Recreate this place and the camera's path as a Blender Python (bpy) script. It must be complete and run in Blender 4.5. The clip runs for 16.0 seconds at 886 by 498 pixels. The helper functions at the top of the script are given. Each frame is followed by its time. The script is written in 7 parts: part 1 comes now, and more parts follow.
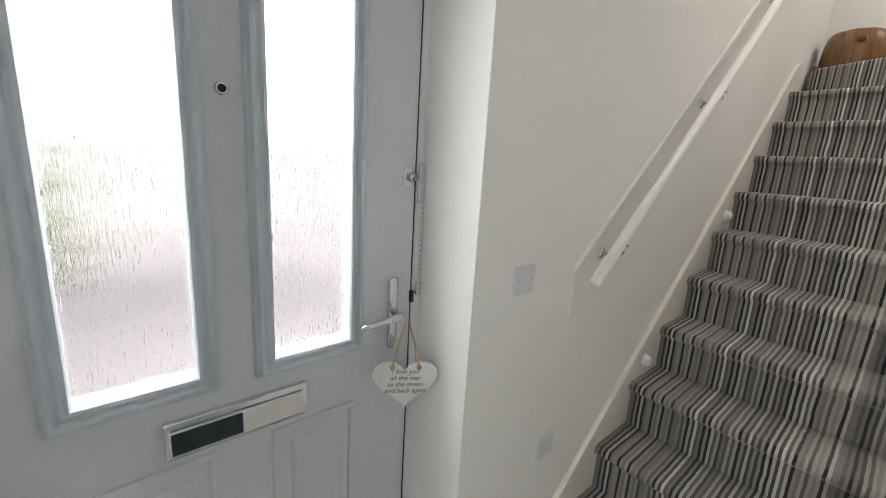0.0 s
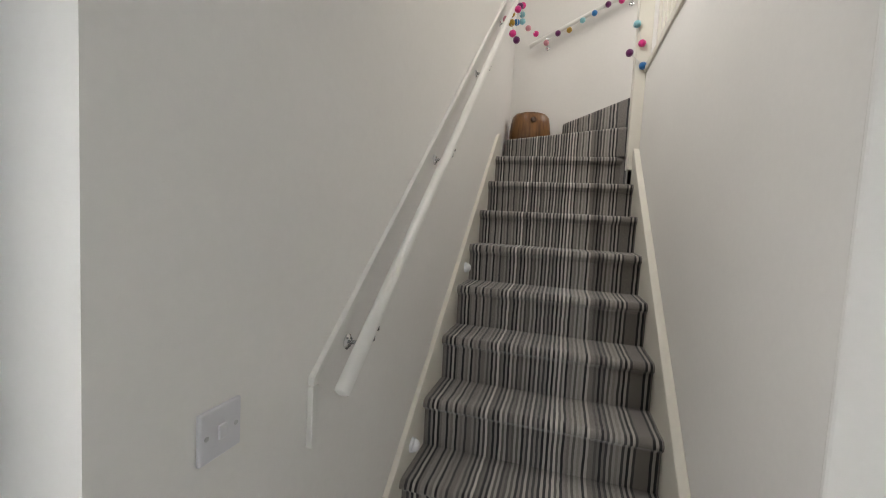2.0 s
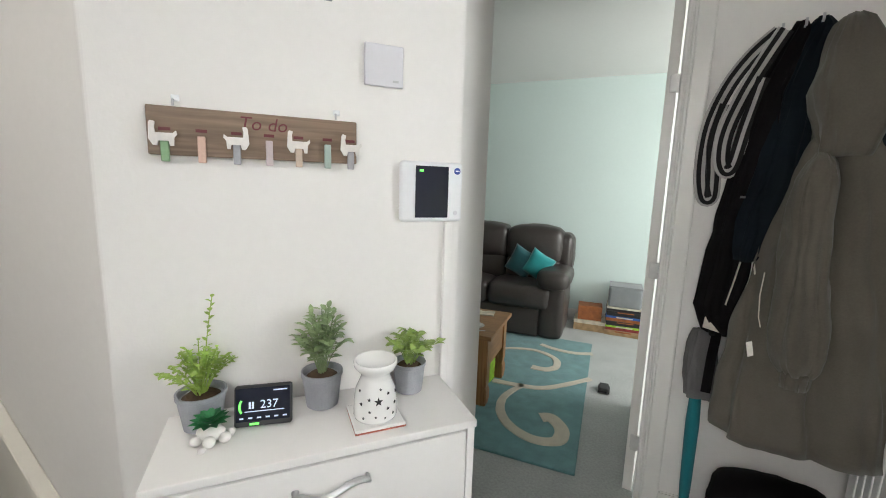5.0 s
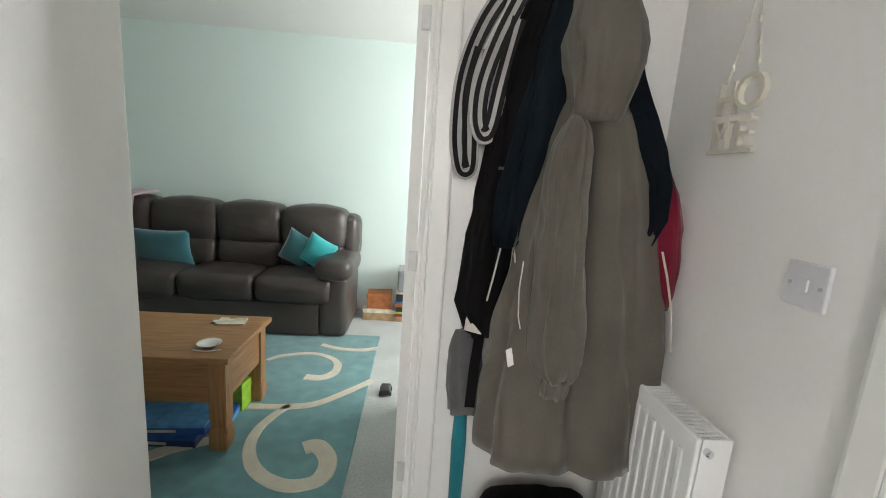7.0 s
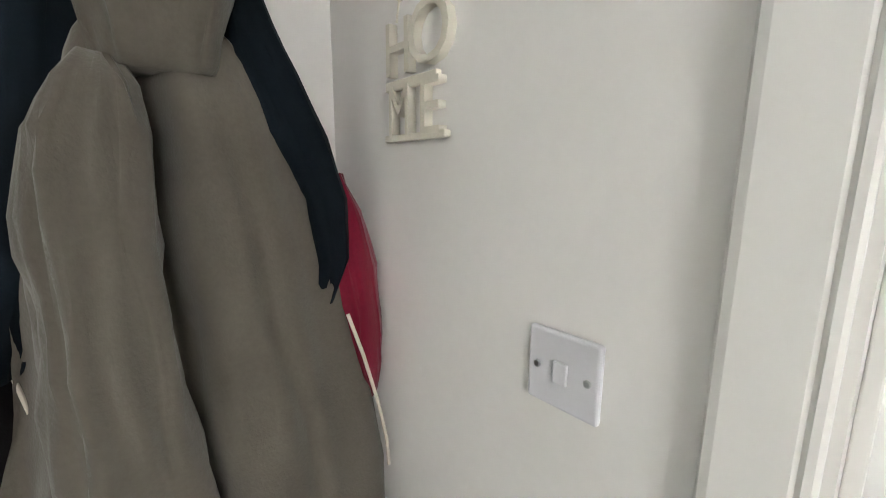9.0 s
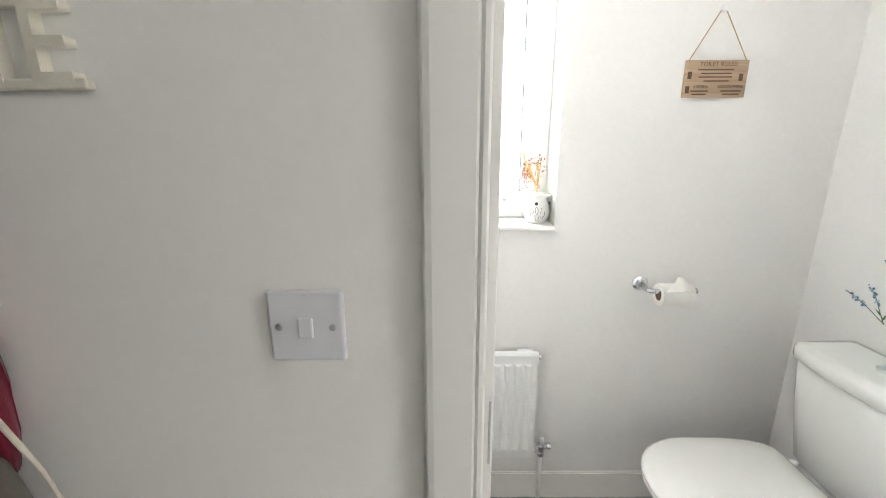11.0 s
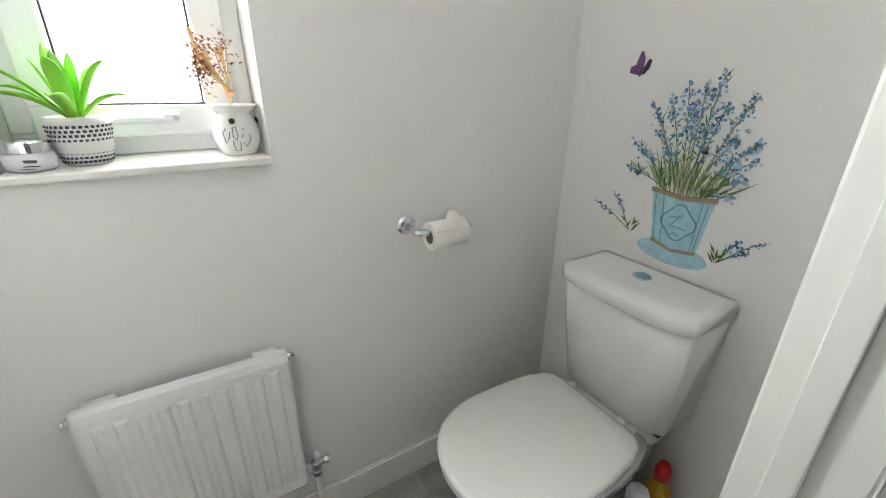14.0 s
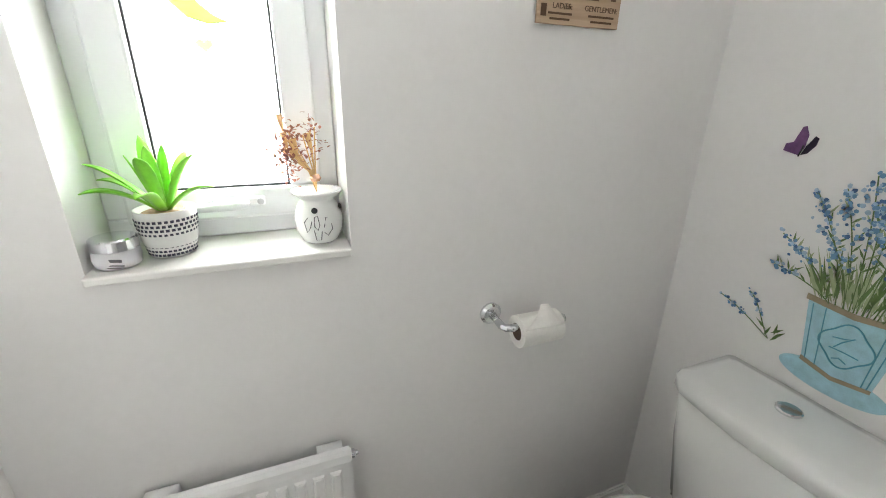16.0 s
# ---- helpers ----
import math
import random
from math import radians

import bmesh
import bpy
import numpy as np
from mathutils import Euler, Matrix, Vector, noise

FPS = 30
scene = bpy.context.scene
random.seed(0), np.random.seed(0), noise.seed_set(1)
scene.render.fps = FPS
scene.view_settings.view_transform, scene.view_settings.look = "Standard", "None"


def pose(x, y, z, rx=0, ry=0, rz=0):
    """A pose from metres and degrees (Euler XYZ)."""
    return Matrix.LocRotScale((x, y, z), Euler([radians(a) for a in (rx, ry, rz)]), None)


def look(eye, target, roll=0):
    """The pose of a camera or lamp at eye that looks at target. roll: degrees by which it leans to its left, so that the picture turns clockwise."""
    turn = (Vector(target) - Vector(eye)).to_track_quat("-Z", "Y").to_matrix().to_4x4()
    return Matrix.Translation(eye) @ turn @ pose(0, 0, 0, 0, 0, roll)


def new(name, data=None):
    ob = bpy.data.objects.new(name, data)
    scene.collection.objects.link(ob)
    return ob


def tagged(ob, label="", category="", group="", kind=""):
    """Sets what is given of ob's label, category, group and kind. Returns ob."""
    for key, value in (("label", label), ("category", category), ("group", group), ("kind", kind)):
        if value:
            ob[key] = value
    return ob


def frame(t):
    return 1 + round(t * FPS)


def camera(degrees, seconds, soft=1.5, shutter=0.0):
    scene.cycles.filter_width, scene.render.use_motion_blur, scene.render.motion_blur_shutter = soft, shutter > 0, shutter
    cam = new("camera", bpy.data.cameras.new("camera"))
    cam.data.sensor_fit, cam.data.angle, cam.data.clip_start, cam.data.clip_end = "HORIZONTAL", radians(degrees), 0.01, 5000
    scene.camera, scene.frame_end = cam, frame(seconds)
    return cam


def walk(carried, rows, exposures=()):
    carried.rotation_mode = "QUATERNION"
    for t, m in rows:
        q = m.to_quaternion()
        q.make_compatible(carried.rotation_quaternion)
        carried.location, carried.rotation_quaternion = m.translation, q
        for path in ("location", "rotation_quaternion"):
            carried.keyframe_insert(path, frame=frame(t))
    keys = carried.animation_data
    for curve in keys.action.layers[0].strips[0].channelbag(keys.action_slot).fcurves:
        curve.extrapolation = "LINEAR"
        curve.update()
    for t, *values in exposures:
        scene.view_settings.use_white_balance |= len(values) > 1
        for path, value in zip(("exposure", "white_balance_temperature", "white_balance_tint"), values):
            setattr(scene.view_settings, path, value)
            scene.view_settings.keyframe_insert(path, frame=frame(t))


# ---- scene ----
cam = camera(94.9, 16.0, soft=1.0)
PATH = [
    (0, (0.845, 0.021, 1.513), (2.131, 1.491, 1.082), 3.5),
    (0.5, (0.88, 0.041, 1.542), (2.278, 1.418, 1.154), 3.7),
    (1, (0.946, 0.06, 1.545), (2.509, 1.277, 1.27), 3.0),
    (1.5, (1.098, 0.116, 1.561), (2.846, 1.067, 1.354), 3.2),
    (2, (1.222, 0.178, 1.559), (3.138, 0.733, 1.421), 3.1),
    (2.5, (1.266, 0.278, 1.521), (3.263, 0.326, 1.424), 2.7),
    (3, (1.242, 0.359, 1.462), (3.181, -0.121, 1.359), 2.4),
    (3.5, (1.158, 0.349, 1.415), (2.885, -0.649, 1.276), 2.3),
    (3.7, (1.121, 0.325, 1.415), (2.728, -0.853, 1.243), 2.5),
    (4, (1.099, 0.293, 1.39), (2.513, -1.108, 1.199), 2.4),
    (4.5, (1.072, 0.268, 1.361), (2.152, -1.398, 1.114), 1.8),
    (5, (1.028, 0.249, 1.337), (1.773, -1.582, 1.029), 1.8),
    (5.2, (1.004, 0.236, 1.328), (1.623, -1.637, 0.998), 1.7),
    (7.3, (0.837, -0.386, 1.297), (0.572, -2.338, 0.95), 4.0),
    (7.5, (0.85, -0.438, 1.301), (0.488, -2.374, 0.956), 3.8),
    (8, (0.816, -0.581, 1.317), (0.172, -2.445, 0.984), 3.4),
    (8.5, (0.614, -0.681, 1.313), (-0.277, -2.45, 1.04), 2.7),
    (9, (0.469, -0.762, 1.347), (-0.801, -2.266, 0.993), 0.4),
    (9.2, (0.448, -0.771, 1.346), (-0.948, -2.157, 0.988), -0.1),
    (11.3, (0.544, -0.831, 1.345), (-1.377, -0.659, 0.813), -0.1),
    (11.5, (0.53, -0.825, 1.35), (-1.376, -0.558, 0.803), -0.1),
    (12, (0.458, -0.779, 1.341), (-1.397, -0.307, 0.761), 0.1),
    (12.5, (0.337, -0.725, 1.314), (-1.453, -0.071, 0.704), 0.3),
    (13, (0.24, -0.68, 1.296), (-1.478, 0.113, 0.648), 0.3),
    (13.5, (0.172, -0.634, 1.26), (-1.469, 0.269, 0.559), 0.4),
    (14, (0.132, -0.61, 1.224), (-1.441, 0.365, 0.467), 0.6),
    (14.5, (0.106, -0.616, 1.213), (-1.435, 0.384, 0.423), 0.7),
    (15, (0.081, -0.611, 1.276), (-1.475, 0.373, 0.493), 0.8),
    (15.5, (0.023, -0.585, 1.331), (-1.606, 0.296, 0.578), 0.9),
    (16, (-0.043, -0.571, 1.345), (-1.785, 0.116, 0.644), 0.9),
]
# exposure over time, in stops
EXPOSURES = [(0.0, -0.18), (1.0, -0.32), (2.0, -0.46), (2.5, -0.3), (3.0, -0.12), (3.5, -0.2), (4.0, -0.12), (5.2, 0.02), (6.3, 0.4), (7.3, 0.65), (8.5, 0.88), (9.2, 0.88), (11.3, 0.47), (12.0, 0.13), (13.0, -0.15), (16.0, -0.17)]
walk(cam, [(t, look(eye, target, roll)) for t, eye, target, roll in PATH], EXPOSURES)

# ---- world, sun, window light and added fill ----
world = bpy.data.worlds.new("sky")
scene.world = world
world.use_nodes = True
_nt = world.node_tree
_sky = _nt.nodes.new("ShaderNodeTexSky")
_sky.sky_type, _sky.sun_disc = "NISHITA", False
_sky.sun_elevation, _sky.sun_rotation = radians(42), radians(30)
_sky.air_density, _sky.dust_density = 1.0, 3.0
_nt.links.new(_sky.outputs[0], _nt.nodes["Background"].inputs[0])
_nt.nodes["Background"].inputs[1].default_value = 0.15


def lamp_sun(strength, angle, rx, rz):
    d = bpy.data.lights.new("sun", "SUN")
    d.energy, d.angle, d.color = strength, radians(angle), (1.0, 0.96, 0.9)
    o = new("sun", d)
    o.matrix_world = pose(0, 0, 8, rx, 0, rz)


def lamp_area(name, eye, target, w, h, power, color=(1, 1, 1)):
    d = bpy.data.lights.new(name, "AREA")
    d.shape, d.size, d.size_y, d.energy, d.color = "RECTANGLE", w, h, power, color
    o = new(name, d)
    o.matrix_world = look(eye, target)
    return o


lamp_sun(3.5, 12, 48, 30)
lamp_area("wc_window_light", (-1.12, -0.67, 1.62), (0.0, -0.64, 1.45), 0.55, 1.25, 80, (0.95, 0.98, 1.0))
lamp_area("front_door_light", (1.05, 1.25, 2.06), (1.05, 0.9, 2.02), 1.6, 1.08, 88, (1.0, 0.98, 0.965))
lamp_area("living_window_light", (-1.6, -2.75, 1.5), (2.0, -2.9, 1.1), 1.9, 1.3, 80, (1.0, 0.98, 0.95))
# Added lamp in an unseen upper opening, placed to even out the stair light.
lamp_area("unseen_stair_fill", (2.85, 1.06, 4.2), (2.45, -0.3, 0.6), 0.9, 1.1, 100, (1.0, 0.98, 0.95))
# Fill lamp added over the landing to brighten the stairs; no fitting known there.
lamp_area("landing_fill", (4.45, -1.45, 4.1), (3.0, 0.7, 1.9), 0.8, 0.8, 22, (1.0, 0.96, 0.91))

# ---- materials ----
def mat(name, color, rough=0.6, metal=0.0, vary=0.06, scale=6.0, bump=0.0, bscale=120.0, fine=0.03, sheen=0.0, spec=0.5, alpha=None, trans=0.0, emit=None, coat=0.0, ior=None):
    m = bpy.data.materials.new(name)
    m.use_nodes = True
    nt = m.node_tree
    b = nt.nodes["Principled BSDF"]
    b.inputs["Roughness"].default_value, b.inputs["Metallic"].default_value = rough, metal
    b.inputs["Specular IOR Level"].default_value = spec
    b.inputs["Sheen Weight"].default_value = sheen
    b.inputs["Transmission Weight"].default_value = trans
    b.inputs["Coat Weight"].default_value = coat
    if ior:
        b.inputs["IOR"].default_value = ior
    c = (*color, 1)
    if vary or fine:
        tc = nt.nodes.new("ShaderNodeTexCoord")
        n1, n2 = nt.nodes.new("ShaderNodeTexNoise"), nt.nodes.new("ShaderNodeTexNoise")
        n1.inputs["Scale"].default_value, n2.inputs["Scale"].default_value = scale, scale * 22
        n1.inputs["Detail"].default_value = 5
        for n in (n1, n2):
            nt.links.new(tc.outputs["Object"], n.inputs["Vector"])
        last = None
        for n, amount in ((n1, vary), (n2, fine)):
            mr = nt.nodes.new("ShaderNodeMapRange")
            mr.inputs["From Min"].default_value, mr.inputs["From Max"].default_value = 0.25, 0.75
            mr.inputs["To Min"].default_value, mr.inputs["To Max"].default_value = 1 - amount, 1 + amount
            nt.links.new(n.outputs["Fac"], mr.inputs["Value"])
            mx = nt.nodes.new("ShaderNodeVectorMath")
            mx.operation = "SCALE"
            if last is None:
                mx.inputs[0].default_value = color
            else:
                nt.links.new(last, mx.inputs[0])
            nt.links.new(mr.outputs[0], mx.inputs["Scale"])
            last = mx.outputs[0]
        nt.links.new(last, b.inputs["Base Color"])
        rr = nt.nodes.new("ShaderNodeMapRange")
        rr.inputs["To Min"].default_value, rr.inputs["To Max"].default_value = max(0.02, rough - 0.03), min(1, rough + 0.03)
        nt.links.new(n1.outputs["Fac"], rr.inputs["Value"])
        nt.links.new(rr.outputs[0], b.inputs["Roughness"])
    else:
        b.inputs["Base Color"].default_value = c
    if bump:
        tc2 = nt.nodes.new("ShaderNodeTexCoord")
        nb = nt.nodes.new("ShaderNodeTexNoise")
        nb.inputs["Scale"].default_value, nb.inputs["Detail"].default_value = bscale, 4
        nt.links.new(tc2.outputs["Object"], nb.inputs["Vector"])
        bp = nt.nodes.new("ShaderNodeBump")
        bp.inputs["Strength"].default_value, bp.inputs["Distance"].default_value = bump, 0.002
        nt.links.new(nb.outputs["Fac"], bp.inputs["Height"])
        nt.links.new(bp.outputs[0], b.inputs["Normal"])
    if emit:
        b.inputs["Emission Color"].default_value, b.inputs["Emission Strength"].default_value = (*emit[0], 1), emit[1]
    return m


def stripes_mat():
    """Striped carpet: the stripes run along the flight, across y."""
    m = mat("striped_carpet", (0.3, 0.3, 0.3), 0.95, bump=0.9, bscale=420, sheen=0.3, spec=0.1, vary=0.05, fine=0.0)
    nt = m.node_tree
    b = nt.nodes["Principled BSDF"]
    tc = nt.nodes.new("ShaderNodeTexCoord")
    wob = nt.nodes.new("ShaderNodeTexNoise")
    wob.inputs["Scale"].default_value = 14
    nt.links.new(tc.outputs["Object"], wob.inputs["Vector"])
    sep = nt.nodes.new("ShaderNodeSeparateXYZ")
    nt.links.new(tc.outputs["Object"], sep.inputs[0])
    add = nt.nodes.new("ShaderNodeMath")
    add.operation, add.inputs[1].default_value = "MULTIPLY_ADD", 0.007
    nt.links.new(wob.outputs["Fac"], add.inputs[0])
    nt.links.new(sep.outputs["Y"], add.inputs[2])
    sc = nt.nodes.new("ShaderNodeMath")
    sc.operation, sc.inputs[1].default_value = "MULTIPLY", 104.0
    nt.links.new(add.outputs[0], sc.inputs[0])
    fl = nt.nodes.new("ShaderNodeMath")
    fl.operation = "FLOOR"
    nt.links.new(sc.outputs[0], fl.inputs[0])
    wn = nt.nodes.new("ShaderNodeTexWhiteNoise")
    wn.noise_dimensions = "1D"
    nt.links.new(fl.outputs[0], wn.inputs["W"])
    ramp = nt.nodes.new("ShaderNodeValToRGB")
    ramp.color_ramp.interpolation = "CONSTANT"
    stops = [(0.0, (0.034, 0.033, 0.036)), (0.13, (0.075, 0.071, 0.072)), (0.26, (0.135, 0.124, 0.118)), (0.40, (0.225, 0.205, 0.190)),
             (0.52, (0.300, 0.275, 0.255)), (0.66, (0.400, 0.370, 0.340)), (0.80, (0.500, 0.470, 0.430)), (0.92, (0.640, 0.610, 0.560))]
    e = ramp.color_ramp.elements
    e[0].position, e[0].color = stops[0][0], (*stops[0][1], 1)
    e[1].position, e[1].color = stops[1][0], (*stops[1][1], 1)
    for p, c in stops[2:]:
        n = e.new(p)
        n.color = (*c, 1)
    par = nt.nodes.new("ShaderNodeMath")
    par.operation, par.inputs[1].default_value = "FLOORED_MODULO", 2.0
    nt.links.new(fl.outputs[0], par.inputs[0])
    half = nt.nodes.new("ShaderNodeMath")
    half.operation, half.inputs[1].default_value = "MULTIPLY", 0.40
    nt.links.new(par.outputs[0], half.inputs[0])
    mixed = nt.nodes.new("ShaderNodeMath")
    mixed.operation, mixed.inputs[1].default_value = "MULTIPLY_ADD", 0.59
    nt.links.new(wn.outputs["Value"], mixed.inputs[0])
    nt.links.new(half.outputs[0], mixed.inputs[2])
    nt.links.new(mixed.outputs[0], ramp.inputs["Fac"])
    # tufts: speckle
    sp = nt.nodes.new("ShaderNodeTexNoise")
    sp.inputs["Scale"].default_value = 700
    nt.links.new(tc.outputs["Object"], sp.inputs["Vector"])
    mr = nt.nodes.new("ShaderNodeMapRange")
    mr.inputs["From Min"].default_value, mr.inputs["From Max"].default_value = 0.3, 0.7
    mr.inputs["To Min"].default_value, mr.inputs["To Max"].default_value = 0.72, 1.28
    nt.links.new(sp.outputs["Fac"], mr.inputs["Value"])
    mx = nt.nodes.new("ShaderNodeVectorMath")
    mx.operation = "SCALE"
    nt.links.new(ramp.outputs["Color"], mx.inputs[0])
    nt.links.new(mr.outputs[0], mx.inputs["Scale"])
    nt.links.new(mx.outputs[0], b.inputs["Base Color"])
    return m


def grain_mat(name, dark, light, axis="X", rough=0.5, stretch=18.0, scale=5.0):
    """Wood: grain lines drawn out along one axis of the object."""
    m = mat(name, light, rough, vary=0, fine=0)
    nt = m.node_tree
    b = nt.nodes["Principled BSDF"]
    tc = nt.nodes.new("ShaderNodeTexCoord")
    mp = nt.nodes.new("ShaderNodeMapping")
    s = [stretch, stretch, stretch]
    s["XYZ".index(axis)] = 1.0
    mp.inputs["Scale"].default_value = s
    nt.links.new(tc.outputs["Object"], mp.inputs["Vector"])
    n = nt.nodes.new("ShaderNodeTexNoise")
    n.inputs["Scale"].default_value, n.inputs["Detail"].default_value, n.inputs["Distortion"].default_value = scale, 6, 0.6
    nt.links.new(mp.outputs[0], n.inputs["Vector"])
    r = nt.nodes.new("ShaderNodeValToRGB")
    r.color_ramp.elements[0].position, r.color_ramp.elements[0].color = 0.3, (*dark, 1)
    r.color_ramp.elements[1].position, r.color_ramp.elements[1].color = 0.7, (*light, 1)
    nt.links.new(n.outputs["Fac"], r.inputs["Fac"])
    nt.links.new(r.outputs["Color"], b.inputs["Base Color"])
    bp = nt.nodes.new("ShaderNodeBump")
    bp.inputs["Strength"].default_value, bp.inputs["Distance"].default_value = 0.25, 0.001
    nt.links.new(n.outputs["Fac"], bp.inputs["Height"])
    nt.links.new(bp.outputs[0], b.inputs["Normal"])
    return m


M_WALL = mat("white_emulsion", (0.83, 0.81, 0.78), 0.85, vary=0.012, scale=2.5, fine=0.01, bump=0.12, bscale=160, spec=0.25)
M_CEIL = mat("ceiling_white", (0.82, 0.81, 0.79), 0.9, vary=0.012, scale=2, fine=0.01, bump=0.1, spec=0.2)
M_TEAL = mat("pale_teal_emulsion", (0.68, 0.78, 0.755), 0.85, vary=0.015, scale=2, fine=0.01, bump=0.12, bscale=160, spec=0.25)
M_WALL_WC = mat("soft_white_emulsion", (0.82, 0.805, 0.785), 0.85, vary=0.015, scale=2.5, fine=0.012, bump=0.12, bscale=160, spec=0.25)
M_GLOSS = mat("white_gloss_paint", (0.80, 0.785, 0.75), 0.30, vary=0.008, scale=5, fine=0.004, bump=0.03, bscale=60, spec=0.4)
M_CREAM = mat("cream_gloss_paint", (0.80, 0.765, 0.68), 0.3, vary=0.03, scale=5, fine=0.015, bump=0.06, bscale=60)
M_DOOR = mat("door_white_grained", (0.72, 0.745, 0.77), 0.42, vary=0.02, scale=3, fine=0.02, bump=0.18, bscale=90)
M_UPVC = mat("white_plastic", (0.82, 0.83, 0.84), 0.3, vary=0.012, fine=0.008)
M_PLATE = mat("grey_white_plastic", (0.70, 0.69, 0.72), 0.32, vary=0.015, fine=0.01)
M_CHROME = mat("chrome", (0.74, 0.75, 0.77), 0.13, 1.0, vary=0.05, scale=20, fine=0.02)
M_STEEL = mat("brushed_steel", (0.55, 0.55, 0.56), 0.32, 1.0, vary=0.05, scale=20)
M_BLACK = mat("black_rubber", (0.02, 0.02, 0.022), 0.6)
M_CARPET_G = mat("grey_carpet", (0.40, 0.41, 0.40), 0.95, vary=0.12, scale=4, fine=0.14, bump=0.9, bscale=380, spec=0.1, sheen=0.2)
M_STRIPE = stripes_mat()
M_CERAMIC = mat("white_ceramic", (0.83, 0.825, 0.80), 0.09, vary=0.01, fine=0.0, coat=0.4)
M_SEAT = mat("toilet_seat_plastic", (0.82, 0.81, 0.78), 0.16, vary=0.01, fine=0.0)
M_RAD = mat("radiator_enamel", (0.82, 0.815, 0.80), 0.3, vary=0.02, fine=0.008)
M_PAPER = mat("tissue_paper", (0.85, 0.83, 0.79), 0.95, bump=0.3, bscale=260, spec=0.1)
M_LEATHER = mat("dark_brown_leather", (0.050, 0.040, 0.037), 0.33, vary=0.2, scale=5, fine=0.1, bump=0.55, bscale=75)
M_PINE = grain_mat("honey_pine", (0.22, 0.105, 0.038), (0.40, 0.205, 0.08), "X", 0.42)
M_PINE_Y = grain_mat("honey_pine_y", (0.22, 0.105, 0.038), (0.40, 0.205, 0.08), "Y", 0.42)
M_PINE_Z = grain_mat("honey_pine_z", (0.22, 0.105, 0.038), (0.40, 0.205, 0.08), "Z", 0.42)
M_BOARD = grain_mat("brown_wood_board", (0.15, 0.10, 0.065), (0.27, 0.19, 0.13), "X", 0.6)
M_TEALCUSH = mat("dark_teal_velvet", (0.012, 0.115, 0.135), 0.8, sheen=0.6, vary=0.15, scale=9, bump=0.3)
M_TURQ = mat("turquoise_velvet", (0.01, 0.32, 0.33), 0.75, sheen=0.6, vary=0.15, scale=9, bump=0.3)
M_RUG = mat("teal_shag_pile", (0.12, 0.25, 0.26), 0.95, vary=0.2, scale=14, fine=0.22, bump=1.0, bscale=230, spec=0.08, sheen=0.3)
M_RUGCREAM = mat("cream_shag_pile", (0.52, 0.47, 0.38), 0.95, vary=0.12, scale=14, fine=0.2, bump=1.0, bscale=230, spec=0.08, sheen=0.3)
M_VINYL = mat("grey_vinyl", (0.16, 0.15, 0.14), 0.4, vary=0.35, scale=7, fine=0.1, bump=0.1)


def glass_mat(name, rough, bump, color=(0.98, 1.0, 1.0), sx=220.0, sz=34.0):
    m = bpy.data.materials.new(name)
    m.use_nodes = True
    nt = m.node_tree
    b = nt.nodes["Principled BSDF"]
    b.inputs["Base Color"].default_value = (*color, 1)
    b.inputs["Transmission Weight"].default_value, b.inputs["Roughness"].default_value, b.inputs["IOR"].default_value = 1.0, rough, 1.3
    if bump:
        tc = nt.nodes.new("ShaderNodeTexCoord")
        mp = nt.nodes.new("ShaderNodeMapping")
        mp.inputs["Scale"].default_value = (sx, 1, sz)
        nt.links.new(tc.outputs["Object"], mp.inputs[0])
        n = nt.nodes.new("ShaderNodeTexNoise")
        n.inputs["Scale"].default_value, n.inputs["Detail"].default_value, n.inputs["Distortion"].default_value = 1.0, 2, 0.8
        nt.links.new(mp.outputs[0], n.inputs["Vector"])
        bp = nt.nodes.new("ShaderNodeBump")
        bp.inputs["Strength"].default_value, bp.inputs["Distance"].default_value = bump, 0.004
        nt.links.new(n.outputs["Fac"], bp.inputs["Height"])
        nt.links.new(bp.outputs[0], b.inputs["Normal"])
    return m


M_OBSCURE = glass_mat("textured_glass", 0.10, 0.9)
M_FROST = glass_mat("frosted_glass", 0.35, 0.0)


# ---- building blocks ----
def link_mesh(name, bm, material, smooth=False):
    me = bpy.data.meshes.new(name)
    bmesh.ops.recalc_face_normals(bm, faces=bm.faces)
    bm.to_mesh(me)
    bm.free()
    me.materials.append(material)
    if smooth:
        me.shade_smooth()
    return new(name, me)


def part(name, bm, material, parent=None, label="", smooth=False):
    ob = link_mesh(name, bm, material, smooth)
    if parent is not None:
        ob.parent = parent
    if label:
        ob["label"] = label
    return ob


def thing(name, label, category, m=None, group=""):
    e = new(name)
    e.empty_display_size = 0.05
    if m is not None:
        e.matrix_basis = m
    return tagged(e, label, category, group)


def structure(name, bm, material, label, category, smooth=False):
    return tagged(link_mesh(name, bm, material, smooth), label, category, kind="structure")


def box(bm, x0, x1, y0, y1, z0, z1, bevel=0.0, seg=2, m=None):
    r = bmesh.ops.create_cube(bm, size=1.0)
    vs = r["verts"]
    for v in vs:
        v.co = Vector(((x0 + x1) / 2 + v.co.x * abs(x1 - x0), (y0 + y1) / 2 + v.co.y * abs(y1 - y0), (z0 + z1) / 2 + v.co.z * abs(z1 - z0)))
    if m is not None:
        for v in vs:
            v.co = m @ v.co
    if bevel:
        es = list({e for v in vs for e in v.link_edges})
        bmesh.ops.bevel(bm, geom=es, offset=bevel, segments=seg, profile=0.5, affect="EDGES")
    return bm


def bx(*a, **k):
    return box(bmesh.new(), *a, **k)


